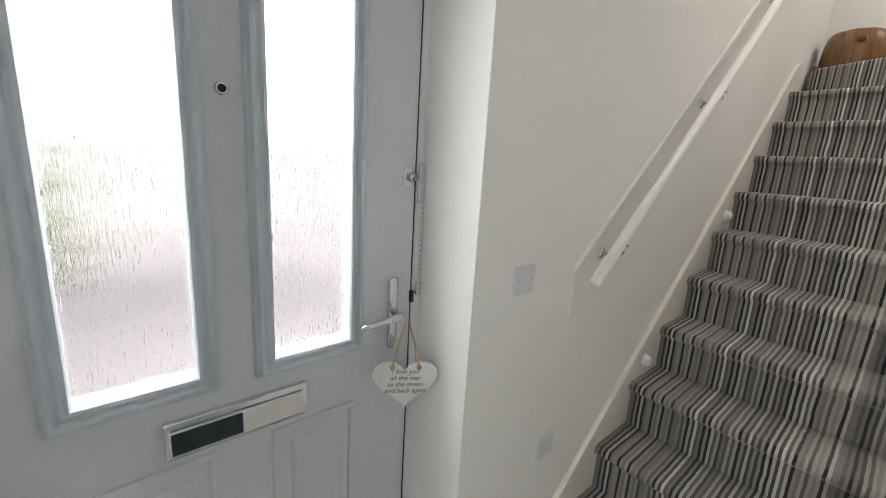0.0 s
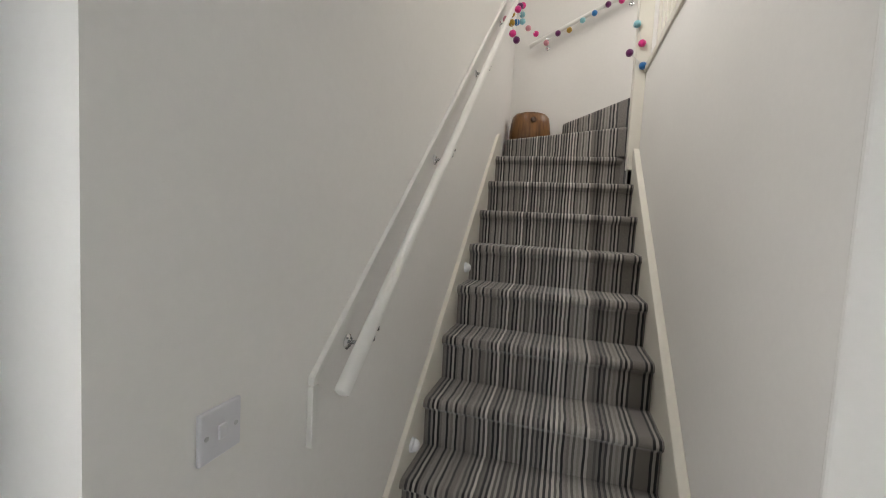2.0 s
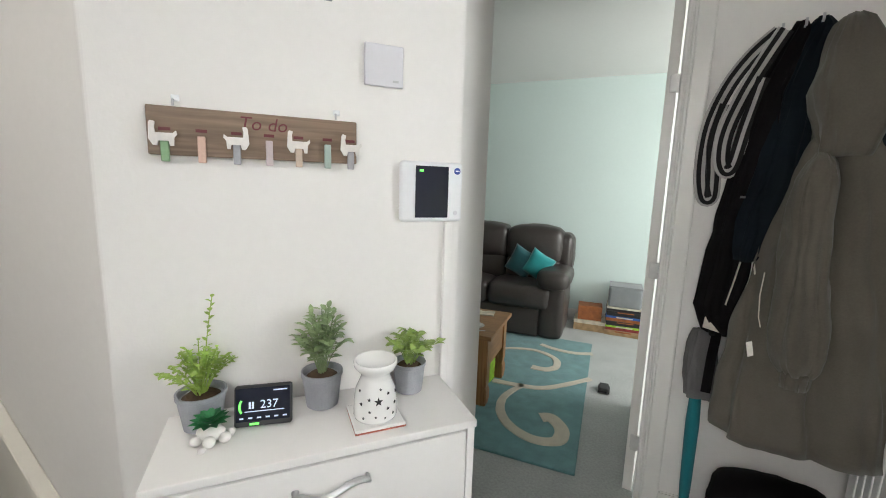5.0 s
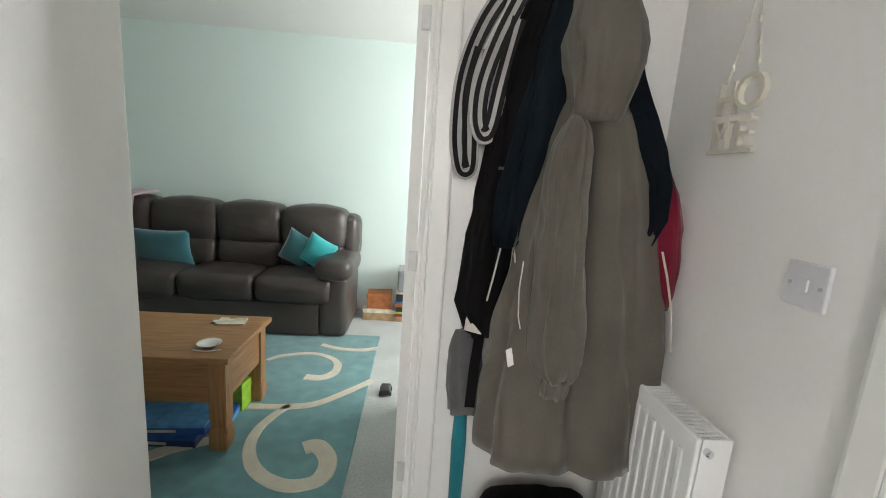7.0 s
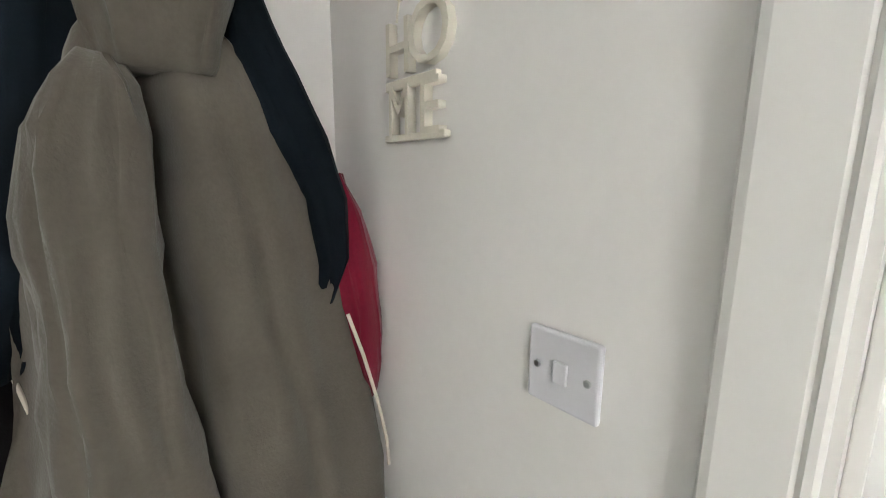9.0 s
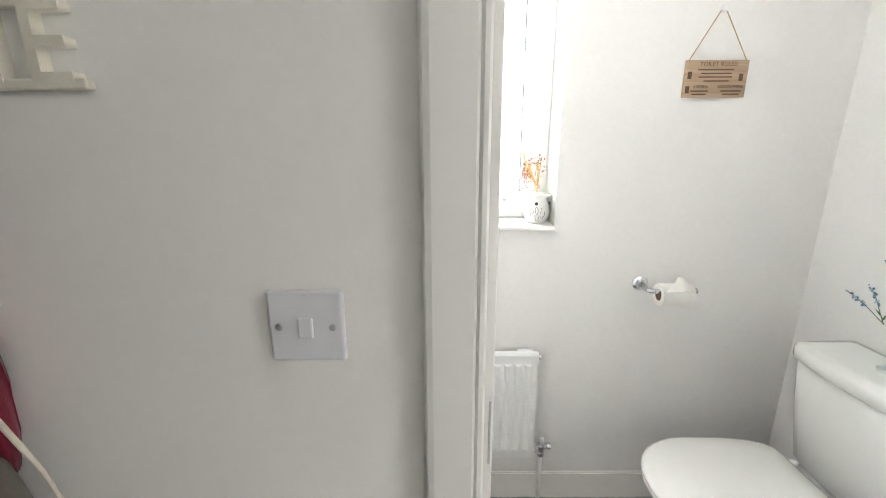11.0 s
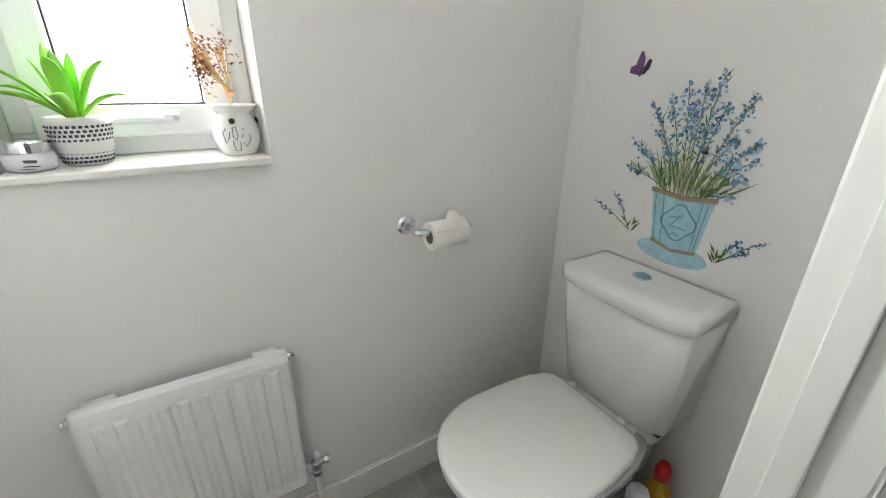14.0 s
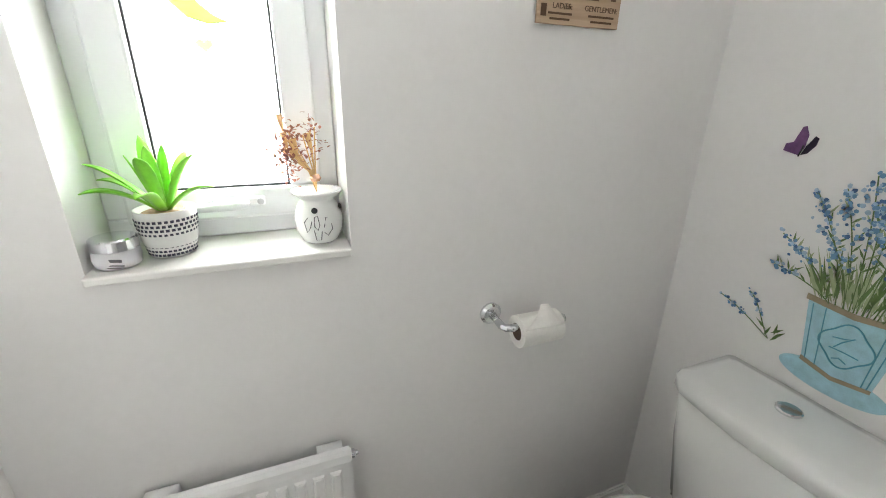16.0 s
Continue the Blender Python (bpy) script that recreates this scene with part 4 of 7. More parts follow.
pot(p2, 0.039, 0.049, 0.092, M_ZINC)
f2 = [((x, min(y, 0.05), z), l) for (x, y, z), l in fan(26, 0.062, 0.130, 0.300, 5)]
stems_foliage(p2, 0.09, f2, M_SAGE, 13, 0.038, 0.015, 9, 0.25)
p3 = thing("potted_plant", "round-leaved green plant in a grey zinc pot", "plant", on_splay(0.606, 0.058, H) @ Matrix.Scale(0.88, 4), "plants on the cabinet")
pot(p3, 0.038, 0.046, 0.088, M_ZINC)
f3 = [((x, min(y, 0.045), z), l) for (x, y, z), l in fan(24, 0.095, 0.125, 0.185, 8)]
stems_foliage(p3, 0.085, f3, M_LEAFY, 14, 0.030, 0.019, 8, 0.3)

# little succulent on a pebble-white foot
M_STONEWHITE = mat("white_plaster", (0.74, 0.71, 0.68), 0.7, vary=0.08, scale=30, bump=0.3)
su = thing("succulent", "green artificial succulent in a white animal-shaped pot", "plant", on_splay(0.172, 0.128, H) @ Matrix.Scale(0.92, 4))
bm = bmesh.new()
for x, y, z, rx, ry, rz in ((0, 0, 0.020, 0.030, 0.022, 0.020), (-0.026, -0.012, 0.014, 0.013, 0.012, 0.012), (0.028, -0.014, 0.012, 0.013, 0.011, 0.012), (0.0, -0.026, 0.014, 0.013, 0.012, 0.013), (-0.012, -0.040, 0.007, 0.009, 0.008, 0.007), (0.038, 0.006, 0.010, 0.010, 0.010, 0.010)):
    r = bmesh.ops.create_icosphere(bm, subdivisions=2, radius=1.0)
    for v in r["verts"]:
        v.co = Vector((x + v.co.x * rx, y + v.co.y * ry, z + v.co.z * rz))
part("animal_pot", bm, M_STONEWHITE, su, smooth=True)
for ring, (n, ln, el) in enumerate(((11, 0.044, 0.35), (10, 0.040, 0.65), (8, 0.030, 1.1))):
    for i in range(n):
        a = 2 * math.pi * (i + ring * 0.5) / n
        bm = bmesh.new()
        leaf(bm, (0, 0, 0.038 + ring * 0.004), (math.cos(a), math.sin(a), el), ln, 0.021, 0.05, fold=0.2)
        part("leaf", bm, M_SUCC, su, smooth=True)

# energy display
M_SCREEN = mat("dark_screen", (0.012, 0.014, 0.025), 0.18, vary=0)
M_LED = mat("green_led", (0.1, 0.6, 0.1), 0.4, vary=0, emit=((0.15, 1.0, 0.1), 1.6))
M_LCD = mat("display_white", (0.5, 0.55, 0.65), 0.4, vary=0, emit=((0.5, 0.6, 0.8), 0.5))
em = thing("energy_display", "black smart meter display with a lit screen", "display", on_splay(0.268, 0.105, H, -8) @ pose(0, 0, 0, -14))
part("case", bx(-0.057, 0.057, -0.010, 0.010, 0.002, 0.086, 0.005, 3), M_BLACK, em)
sc2 = part("screen", bx(-0.053, 0.053, -0.0112, -0.0102, 0.014, 0.082), M_SCREEN, em, "dark blue lit screen")
text_mesh("reading", "237", 0.024, M_LCD, sc2, pose(0.012, -0.0118, 0.047, 90))
part("gauge", tube(bmesh.new(), [(-0.046 + 0.010 * (1 - math.cos(a)), -0.0116, 0.045 + 0.016 * math.sin(a)) for a in (-0.9, -0.45, 0, 0.45, 0.9)], 0.0022, 6), M_LED, sc2)
for x in (-0.026, -0.020):
    part("icon", bx(x - 0.002, x + 0.002, -0.0118, -0.0113, 0.040, 0.054), M_LCD, sc2)
part("caption_bar", bx(-0.036, 0.042, -0.0118, -0.0113, 0.0335, 0.0352), M_LCD, sc2)
part("caption_bar", bx(0.020, 0.048, -0.0118, -0.0113, 0.074, 0.0765), M_LCD, sc2)
for i in range(6):
    part("key_mark", bx(-0.046 + i * 0.017, -0.038 + i * 0.017, -0.0118, -0.0113, 0.0195, 0.0225), M_LCD, sc2)
part("led", bx(-0.026, -0.008, -0.0116, -0.0103, 0.0065, 0.0105), M_LED, em, "lit green indicator")

# oil burner
# Near-black: paints the shade inside uncut holes; also the butterfly's body.
M_STAR = mat("star_hole", (0.03, 0.03, 0.03), 0.9, vary=0)
M_TERRA = mat("terracotta_edge", (0.35, 0.10, 0.06), 0.7)
ob_ = thing("oil_burner", "white ceramic oil burner pierced with stars on a saucer", "oil burner", on_splay(0.497, 0.155, H))
tr = part("saucer", bx(-0.055, 0.055, -0.055, 0.055, 0.003, 0.010, 0.003), M_CERAMIC, ob_)
part("cork_base", bx(-0.0545, 0.0545, -0.0545, 0.0545, 0.0, 0.003), M_TERRA, tr, "terracotta-coloured edge")
PB = [(0.046, 0.010), (0.048, 0.016), (0.047, 0.05), (0.043, 0.075), (0.034, 0.095), (0.031, 0.104), (0.034, 0.112), (0.046, 0.125), (0.048, 0.135), (0.046, 0.139), (0.042, 0.137), (0.036, 0.128), (0.010, 0.122)]
part("body", lathe(bmesh.new(), PB, 40), M_CERAMIC, ob_, smooth=True)


def star(bm, r, n=5):
    pts = [((r if i % 2 == 0 else r * 0.42) * math.sin(math.pi * i / n), (r if i % 2 == 0 else r * 0.42) * math.cos(math.pi * i / n)) for i in range(2 * n)]
    return prism(bm, pts, -0.0012, 0.0006, "y")


for a, z, r in ((-5, 0.062, 0.0095), (20, 0.044, 0.006), (-28, 0.040, 0.005), (-30, 0.066, 0.006), (25, 0.075, 0.006), (2, 0.086, 0.005), (45, 0.05, 0.006), (-52, 0.055, 0.006), (-12, 0.028, 0.004), (12, 0.024, 0.004), (38, 0.028, 0.005), (-45, 0.024, 0.005), (60, 0.07, 0.006), (-65, 0.08, 0.005)):
    rr = 0.0478 if z < 0.055 else 0.0478 - (z - 0.055) * 0.24
    t = radians(a)
    o = part("star", star(bmesh.new(), r * (1.0 if r > 0.009 else 0.68)), M_STAR, ob_)
    o.matrix_basis = pose(rr * math.sin(t), -rr * math.cos(t), z, 0 if z < 0.06 else -12, 0, a)

# "To do" peg board
M_RED = mat("dark_red_paint", (0.14, 0.03, 0.035), 0.7, vary=0)
M_LLAMA = mat("painted_white", (0.74, 0.71, 0.67), 0.6, vary=0.08, scale=80)
PEGC = [mat("peg_" + n, c, 0.7, vary=0.08, scale=60) for n, c in (("green", (0.22, 0.36, 0.20)), ("peach", (0.62, 0.43, 0.34)), ("grey", (0.40, 0.40, 0.42)), ("pink", (0.55, 0.47, 0.47)), ("sand", (0.52, 0.42, 0.33)), ("mint", (0.36, 0.46, 0.41)), ("slate", (0.36, 0.35, 0.36)))]
bd = thing("peg_board", "brown wooden to-do board with painted llama pegs", "notice board", on_splay(0.281, 0.002, 1.427))
part("board", bx(-0.202, 0.202, -0.014, -0.002, -0.047, 0.047, 0.003), M_BOARD, bd)
text_mesh("lettering", "To do", 0.038, M_RED, bd, pose(0.005, -0.0146, 0.024, 90), italic=0.2)
LL = [(-0.024, 0.0), (-0.022, 0.030), (-0.019, 0.034), (-0.012, 0.032), (-0.014, 0.022), (-0.013, 0.012), (0.016, 0.012), (0.022, 0.017), (0.023, 0.010), (0.018, 0.004), (0.017, -0.012), (0.011, -0.012), (0.009, -0.003), (-0.008, -0.003), (-0.010, -0.012), (-0.017, -0.012)]
for i, x in enumerate((-0.172, -0.109, -0.046, 0.016, 0.075, 0.136, 0.187)):
    z = -0.030
    pg = part("peg", bx(x - 0.007, x + 0.007, -0.026, -0.0145, z - 0.030, z + (0.010 if i % 2 == 0 else 0.022), 0.002), PEGC[i], bd, "small coloured wooden peg")
    if i % 2 == 0:
        flip = -1 if i == 2 else 1
        bm = bmesh.new()
        prism(bm, [(x + flip * u, z + 0.012 + v) for u, v in LL], -0.032, -0.0262, "y")
        lm = part("llama", bm, M_LLAMA, pg, "white painted llama cut-out")
    part("saddle" if i % 2 == 0 else "slot_mark", bx(x - 0.010, x + 0.010, -0.0158, -0.0145, 0.000, 0.006), M_RED, pg)
for x in (-0.155, 0.155):
    hk = part("nail", tube(bmesh.new(), [(x, -0.002, 0.060), (x, -0.014, 0.060), (x, -0.016, 0.048)], 0.0022, 6), M_STEEL, bd)
    part("clip", bx(x - 0.004, x + 0.010, -0.010, -0.002, 0.058, 0.070, 0.002), M_UPVC, hk, "clear plastic clip")

# thermostat square and alarm panel
th = thing("wall_unit", "small square white plastic wall unit", "thermostat", on_splay(0.548, 0.0, 1.607))
part("case", bx(-0.046, 0.046, -0.012, 0, -0.046, 0.046, 0.003, 3), M_PLATE, th)
part("mark", bx(0.020, 0.034, -0.0126, -0.012, -0.036, -0.031), M_STEEL, th)
al = thing("alarm_panel", "white alarm keypad with a dark screen and green light", "alarm panel", on_splay(0.672, 0.0, 1.320))
part("case", bx(-0.084, 0.084, -0.020, 0, -0.075, 0.075, 0.010, 4), M_UPVC, al)
part("screen", bx(-0.046, 0.042, -0.0225, -0.020, -0.064, 0.064, 0.001), M_SCREEN, al, "black glossy screen")
part("led", bx(-0.036, -0.026, -0.0235, -0.0225, 0.050, 0.055), M_LED, al, "lit green indicator")
part("badge", lathe(bmesh.new(), [(0.0085, 0.0), (0.0085, 0.0015), (0.006, 0.002)], 20), mat("blue_badge", (0.03, 0.07, 0.30), 0.4), al, "round blue badge").matrix_basis = pose(0.066, -0.020, 0.054, 90)
part("badge_bar", bx(0.061, 0.071, -0.0235, -0.0222, 0.0525, 0.0555), M_UPVC, al)
part("button", lathe(bmesh.new(), [(0.006, 0.0), (0.005, 0.001)], 16), M_PLATE, al).matrix_basis = pose(0.064, -0.020, -0.052, 90)
tk = thing("cable_trunking", "slim white cable trunking below the alarm panel", "cable trunking", on_splay(0.722, 0.0, 0.0))
part("trunking", bx(-0.010, 0.010, -0.014, 0, 0.02, 1.243, 0.002), M_WALL, tk)
# tin plaque
M_TIN = mat("worn_tin_print", (0.24, 0.28, 0.28), 0.5, vary=0.55, scale=11, fine=0.2)
pq = thing("tin_plaque", "faded blue-grey tin plaque with a script motif", "plaque", on_splay(0.363, 0.002, 1.845))
bm = bmesh.new()
w, h_, c = 0.082, 0.120, 0.014
prism(bm, [(-w + c, -h_), (w - c, -h_), (w, -h_ + c), (w, h_ - c), (w - c, h_), (-w + c, h_), (-w, h_ - c), (-w, -h_ + c)], -0.004, 0, "y")
part("plate", bm, M_TIN, pq)
r = random.Random(2)
for row, zc in ((0, -0.066), (1, -0.010), (2, 0.05)):
    pts = [(-0.055 + 0.11 * i / 30, -0.0055, zc + 0.018 * math.sin(i * 1.1) * math.sin(i * 0.37 + 1)) for i in range(31)]
    part("script_stroke", tube(bmesh.new(), pts, 0.0018, 5), M_INK, pq, smooth=True)
part("motif", bx(-0.016, 0.016, -0.0050, -0.004, -0.034, -0.008, 0.001), mat("brown_motif", (0.18, 0.13, 0.09), 0.6, vary=0.3, scale=60), pq)
M_PETAL = mat("faded_cream", (0.45, 0.40, 0.32), 0.6, vary=0.3, scale=40)
for x, z, rr in ((-0.060, -0.085, 0.016), (0.058, -0.09, 0.018), (-0.064, 0.0, 0.014), (0.062, -0.03, 0.016), (0.05, 0.06, 0.015), (-0.055, 0.085, 0.018)):
    bm = bmesh.new()
    for k in range(5):
        a = 2 * math.pi * k / 5 + x * 30
        prism(bm, [(x + rr * 0.5 * math.cos(a) + rr * 0.5 * math.cos(t), z + rr * 0.5 * math.sin(a) + rr * 0.5 * math.sin(t)) for t in (2 * math.pi * i / 8 for i in range(8))], -0.0047 - 0.0001 * k, -0.0039, "y")
    part("flower", bm, M_PETAL, pq)

# ---- hall: west wall ----
M_SIGN = mat("cream_painted_wood", (0.72, 0.68, 0.58), 0.6, vary=0.08, scale=30, bump=0.15)
hm = thing("home_sign", "cream wooden letters spelling home on a beaded string", "wall sign", pose(HALL_W, -1.238, 1.48, 0, 0, 90))
part("base_bar", bx(-0.072, 0.068, -0.014, -0.002, -0.084, -0.074, 0.002), M_SIGN, hm)
part("middle_bar", bx(-0.070, 0.050, -0.013, -0.003, -0.012, 0.002, 0.002), M_SIGN, hm)
for ch_, x, z, sx in (("H", -0.036, 0.040, 0.9), ("O", 0.034, 0.046, 1.0), ("M", -0.034, -0.046, 0.72), ("E", 0.036, -0.046, 0.95)):
    o = text_mesh("letter", ch_, 0.115 if ch_ == "O" else 0.105, M_SIGN, hm, pose(x, -0.008, z, 90) @ Matrix.Diagonal((sx, 1, 1, 1)), extrude=0.007)
for sx in (-1, 1):
    part("string", tube(bmesh.new(), [(sx * 0.045, -0.008, 0.08), (sx * 0.010, -0.004, 0.25)], 0.0016, 5), M_SIGN, hm)
    for t in (0.2, 0.45, 0.75):
        b = part("bead", lathe(bmesh.new(), [(0.001, -0.009), (0.004, -0.006), (0.0042, 0.006), (0.001, 0.009)], 10), M_SIGN, hm, smooth=True)
        b.location = (sx * (0.045 - 0.035 * t), -0.007, 0.08 + 0.17 * t)
part("hook", tube(bmesh.new(), [(0, 0, 0.255), (0, -0.012, 0.255), (0, -0.014, 0.263)], 0.002, 6), M_STEEL, hm)


def radiator(name, m, w, h, z0, depth, label, valve_side=1, drop=0.011):
    """Panel radiator: x along it, -y out into the room, back at y = 0."""
    r = thing(name, label, "radiator", m)
    yf = -depth
    part("front_panel", bx(0, w, yf, yf + 0.012, z0, z0 + h, 0.005, 2), M_RAD, r)
    part("back_panel", bx(0.006, w - 0.006, -0.030, -0.022, z0 + 0.01, z0 + h - 0.01), M_RAD, r)
    n = int((w - 0.05) / 0.0333)
    pitch = (w - 0.05) / n
    rib = bx(-0.009, 0.009, -0.0045, 0.002, z0 + 0.055, z0 + h - 0.05, 0.004, 2)
    rb = part("rib", rib, M_RAD, r, smooth=False)
    rb.location = (0.025 + pitch / 2, yf, 0)
    for i in range(1, n):
        o = rb.copy()
        scene.collection.objects.link(o)
        o.location = (0.025 + pitch * (i + 0.5), yf, 0)
    for x0 in (0, w - 0.004):
        part("side_panel", bx(x0, x0 + 0.004, yf + 0.012, -0.018, z0 + 0.015, z0 + h - 0.002, 0.001), M_RAD, r)
    gb = bmesh.new()
    box(gb, 0.004, w - 0.004, yf + 0.012, yf + 0.018, z0 + h - drop - 0.001, z0 + h - drop + 0.007)
    box(gb, 0.004, w - 0.004, -0.026, -0.020, z0 + h - drop - 0.001, z0 + h - drop + 0.007)
    g = part("top_grille", gb, M_RAD, r)
    k = int(w / 0.016)
    for i in range(k):
        x = 0.008 + (w - 0.016) * i / (k - 1)
        part("grille_bar", bx(x - 0.003, x + 0.003, yf + 0.0182, -0.0262, z0 + h - drop, z0 + h - drop + 0.006), M_RAD, g)
    # Solid block; its near-black colour paints the shade between the panels.
    part("fin", bx(0.01, w - 0.01, yf + 0.02, -0.034, z0 + 0.03, z0 + h - 0.03), M_GAP, r, "block coloured dark for the shade among the fins")
    for x0 in (0.03, w - 0.05):
        part("wall_bracket", bx(x0, x0 + 0.02, -0.022, 0, z0 + 0.05, z0 + h - 0.04), M_RAD, r)
    vx = w + 0.03 if valve_side > 0 else -0.03
    v = part("valve", tube(bmesh.new(), [(w if valve_side > 0 else 0, yf + 0.03, z0 + 0.03), (vx, yf + 0.03, z0 + 0.03), (vx, yf + 0.03, 0.02)], 0.008, 10), M_CHROME, r, "chrome valve and pipe", smooth=True)
    part("valve_body", lathe(bmesh.new(), [(0.012, -0.022), (0.014, -0.015), (0.014, 0.012), (0.010, 0.018)], 14), M_CHROME, v).location = (vx, yf + 0.03, z0 + 0.03)
    part("valve_cap", lathe(bmesh.new(), [(0.010, 0), (0.011, 0.022), (0.009, 0.028)], 14), M_UPVC if name == "radiator_hall" else M_CHROME, v).matrix_basis = pose(vx, yf + 0.03, z0 + 0.032, 0, 90 * valve_side, 0)
    part("bleed_cap", lathe(bmesh.new(), [(0.009, 0), (0.009, 0.012), (0.004, 0.014)], 12), M_CHROME, r).matrix_basis = pose(w, yf + 0.024, z0 + h - 0.03, 0, 90, 0)
    part("end_boss", lathe(bmesh.new(), [(0.013, 0), (0.013, 0.008)], 12), M_RAD, r).matrix_basis = pose(w - 0.045, -0.045, z0 + h - 0.012, 0, 0, 0)
    return r


radiator("radiator", pose(HALL_W, -1.425, 0, 0, 0, 90), 0.375, 0.56, 0.22, 0.10, "white panel radiator with top grille under the sign")

# ---- hall: coats ----
def cloth(name, c, vary=0.12, rough=0.9, bump=0.35, bscale=260, sheen=0.2):
    return mat(name, c, rough, vary=vary, scale=7, fine=0.06, bump=bump, bscale=bscale, sheen=sheen, spec=0.12)


M_PARKA = cloth("taupe_cotton", (0.108, 0.096, 0.078))
M_NAVY = cloth("navy_nylon", (0.0045, 0.008, 0.012), 0.3, 0.85, sheen=0.0)
M_BLACKC = cloth("black_brown_nylon", (0.0055, 0.0045, 0.005), 0.3, 0.85, sheen=0.0)
M_REDC = cloth("crimson_nylon", (0.17, 0.006, 0.024), 0.15, 0.7)
M_CORD = cloth("cream_cord", (0.60, 0.55, 0.47))
M_SCARFW = cloth("white_knit", (0.46, 0.44, 0.42), 0.15, 0.95, 0.9, 500)
M_SCARFB = cloth("black_knit", (0.018, 0.016, 0.017), 0.2, 0.95, 0.9, 500)


def garment(rings, seed, folds=7, depth=0.014, n=64, power=0.8, creases=()):
    """Skin through (z, x centre, y centre, half width, half depth) rows, with hanging folds that deepen downwards; creases: (x at top, z top, x at foot, z foot, depth, width)."""
    bm = bmesh.new()
    out = []
    z_top, z_bot = rings[0][0], rings[-1][0]
    steps = []
    for a, b in zip(rings, rings[1:]):
        m_ = max(2, int(abs(a[0] - b[0]) / 0.03))
        for i in range(m_):
            t = i / m_
            steps.append([p + (q - p) * t for p, q in zip(a, b)])
    steps.append(list(rings[-1]))
    for z, cx, cy, hw, hd in steps:
        f = (z_top - z) / max(1e-6, z_top - z_bot)
        ring = []
        for i in range(n):
            t = 2 * math.pi * i / n
            ct_, st_ = math.cos(t), math.sin(t)
            k = 1 + (depth * (0.25 + f) / max(hw, 0.03)) * math.sin(folds * t + seed + 1.5 * noise.noise(Vector((seed, z * 2.2, t))))
            w_ = 0.011 * noise.noise(Vector((ct_ * 2 + seed, st_ * 2, z * 7))) + 0.007 * noise.noise(Vector((ct_ * 5 + seed, st_ * 5, z * 13 + ct_ * 4)))
            x = cx + hw * k * math.copysign(abs(ct_) ** power, ct_) + w_
            y = cy + (hd * k + w_) * math.copysign(abs(st_) ** power, st_)
            if st_ > 0:
                for xa, za, xb, zb, cd_, cw_ in creases:
                    g = (za - z) / (za - zb)
                    if -0.15 < g < 1.15:
                        xc = xa + (xb - xa) * g + 0.006 * math.sin(z * 23 + xa * 40)
                        y -= cd_ * math.exp(-((x - xc) / cw_) ** 2) * min(1.0, max(0.0, (g + 0.15) * 4)) * min(1.0, (1.15 - g) * 4)
                y += 0.005 * noise.noise(Vector((x * 16 + seed, z * 26, seed))) * (0.4 + f)
            x = max(x, HALL_W + 0.004)
            ring.append((x, max(y, COAT_Y + 0.006), z + 0.006 * noise.noise(Vector((x * 8, y * 8, seed)))))
        out.append(ring)
    return ring_loft(bm, out)


def cushion_box(x0, x1, y0, y1, z0, z1, r, puff, seed, cuts=9):
    """A stuffed box: rounded, bulging, slightly wrinkled."""
    bm = bx(x0, x1, y0, y1, z0, z1)
    bmesh.ops.bevel(bm, geom=list(bm.edges), offset=r, segments=4, profile=0.6, affect="EDGES")
    bmesh.ops.subdivide_edges(bm, edges=[e for e in bm.edges if e.calc_length() > (x1 - x0) / cuts], cuts=cuts, use_grid_fill=True)
    c, hx, hy, hz = Vector(((x0 + x1) / 2, (y0 + y1) / 2, (z0 + z1) / 2)), (x1 - x0) / 2, (y1 - y0) / 2, (z1 - z0) / 2
    bm.normal_update()
    for v in bm.verts:
        u, w_, q = (v.co.x - c.x) / hx, (v.co.y - c.y) / hy, (v.co.z - c.z) / hz
        k = sorted(((1 - u * u), (1 - w_ * w_), (1 - q * q)))
        f = max(0.0, k[1]) * max(0.0, k[2])
        v.co += v.normal * (puff * f + 0.006 * noise.noise(v.co * 9 + Vector((seed, 0, 0))) + 0.0035 * noise.noise(v.co * 26 + Vector((0, seed, 0))))
    return bm


def hook(parent, x, z):
    part("coat_hook", tube(bmesh.new(), [(x, COAT_Y, z), (x, COAT_Y + 0.04, z - 0.01), (x, COAT_Y + 0.055, z + 0.005), (x, COAT_Y + 0.055, z + 0.025)], 0.004, 8), M_STEEL, parent, smooth=True)


pk = thing("hooded_parka", "taupe cotton hooded parka hanging back to front", "coat")
CREASE = ((0.420, 1.50, 0.388, 0.60, 0.085, 0.018), (0.330, 1.34, 0.205, 0.56, 0.026, 0.013), (0.555, 1.22, 0.578, 0.60, 0.024, 0.014), (0.375, 1.40, 0.305, 0.85, 0.010, 0.011), (0.285, 0.98, 0.268, 0.52, 0.016, 0.012))
part("body", garment([(1.53, 0.390, -1.400, 0.056, 0.055), (1.48, 0.372, -1.395, 0.096, 0.068), (1.40, 0.371, -1.393, 0.131, 0.080), (1.29, 0.366, -1.395, 0.161, 0.086), (1.11, 0.361, -1.395, 0.199, 0.096), (0.90, 0.361, -1.385, 0.236, 0.112), (0.70, 0.368, -1.370, 0.249, 0.128), (0.53, 0.370, -1.363, 0.252, 0.134)], 2.0, 7, 0.016, 110, 0.8, CREASE), M_PARKA, pk, smooth=True)
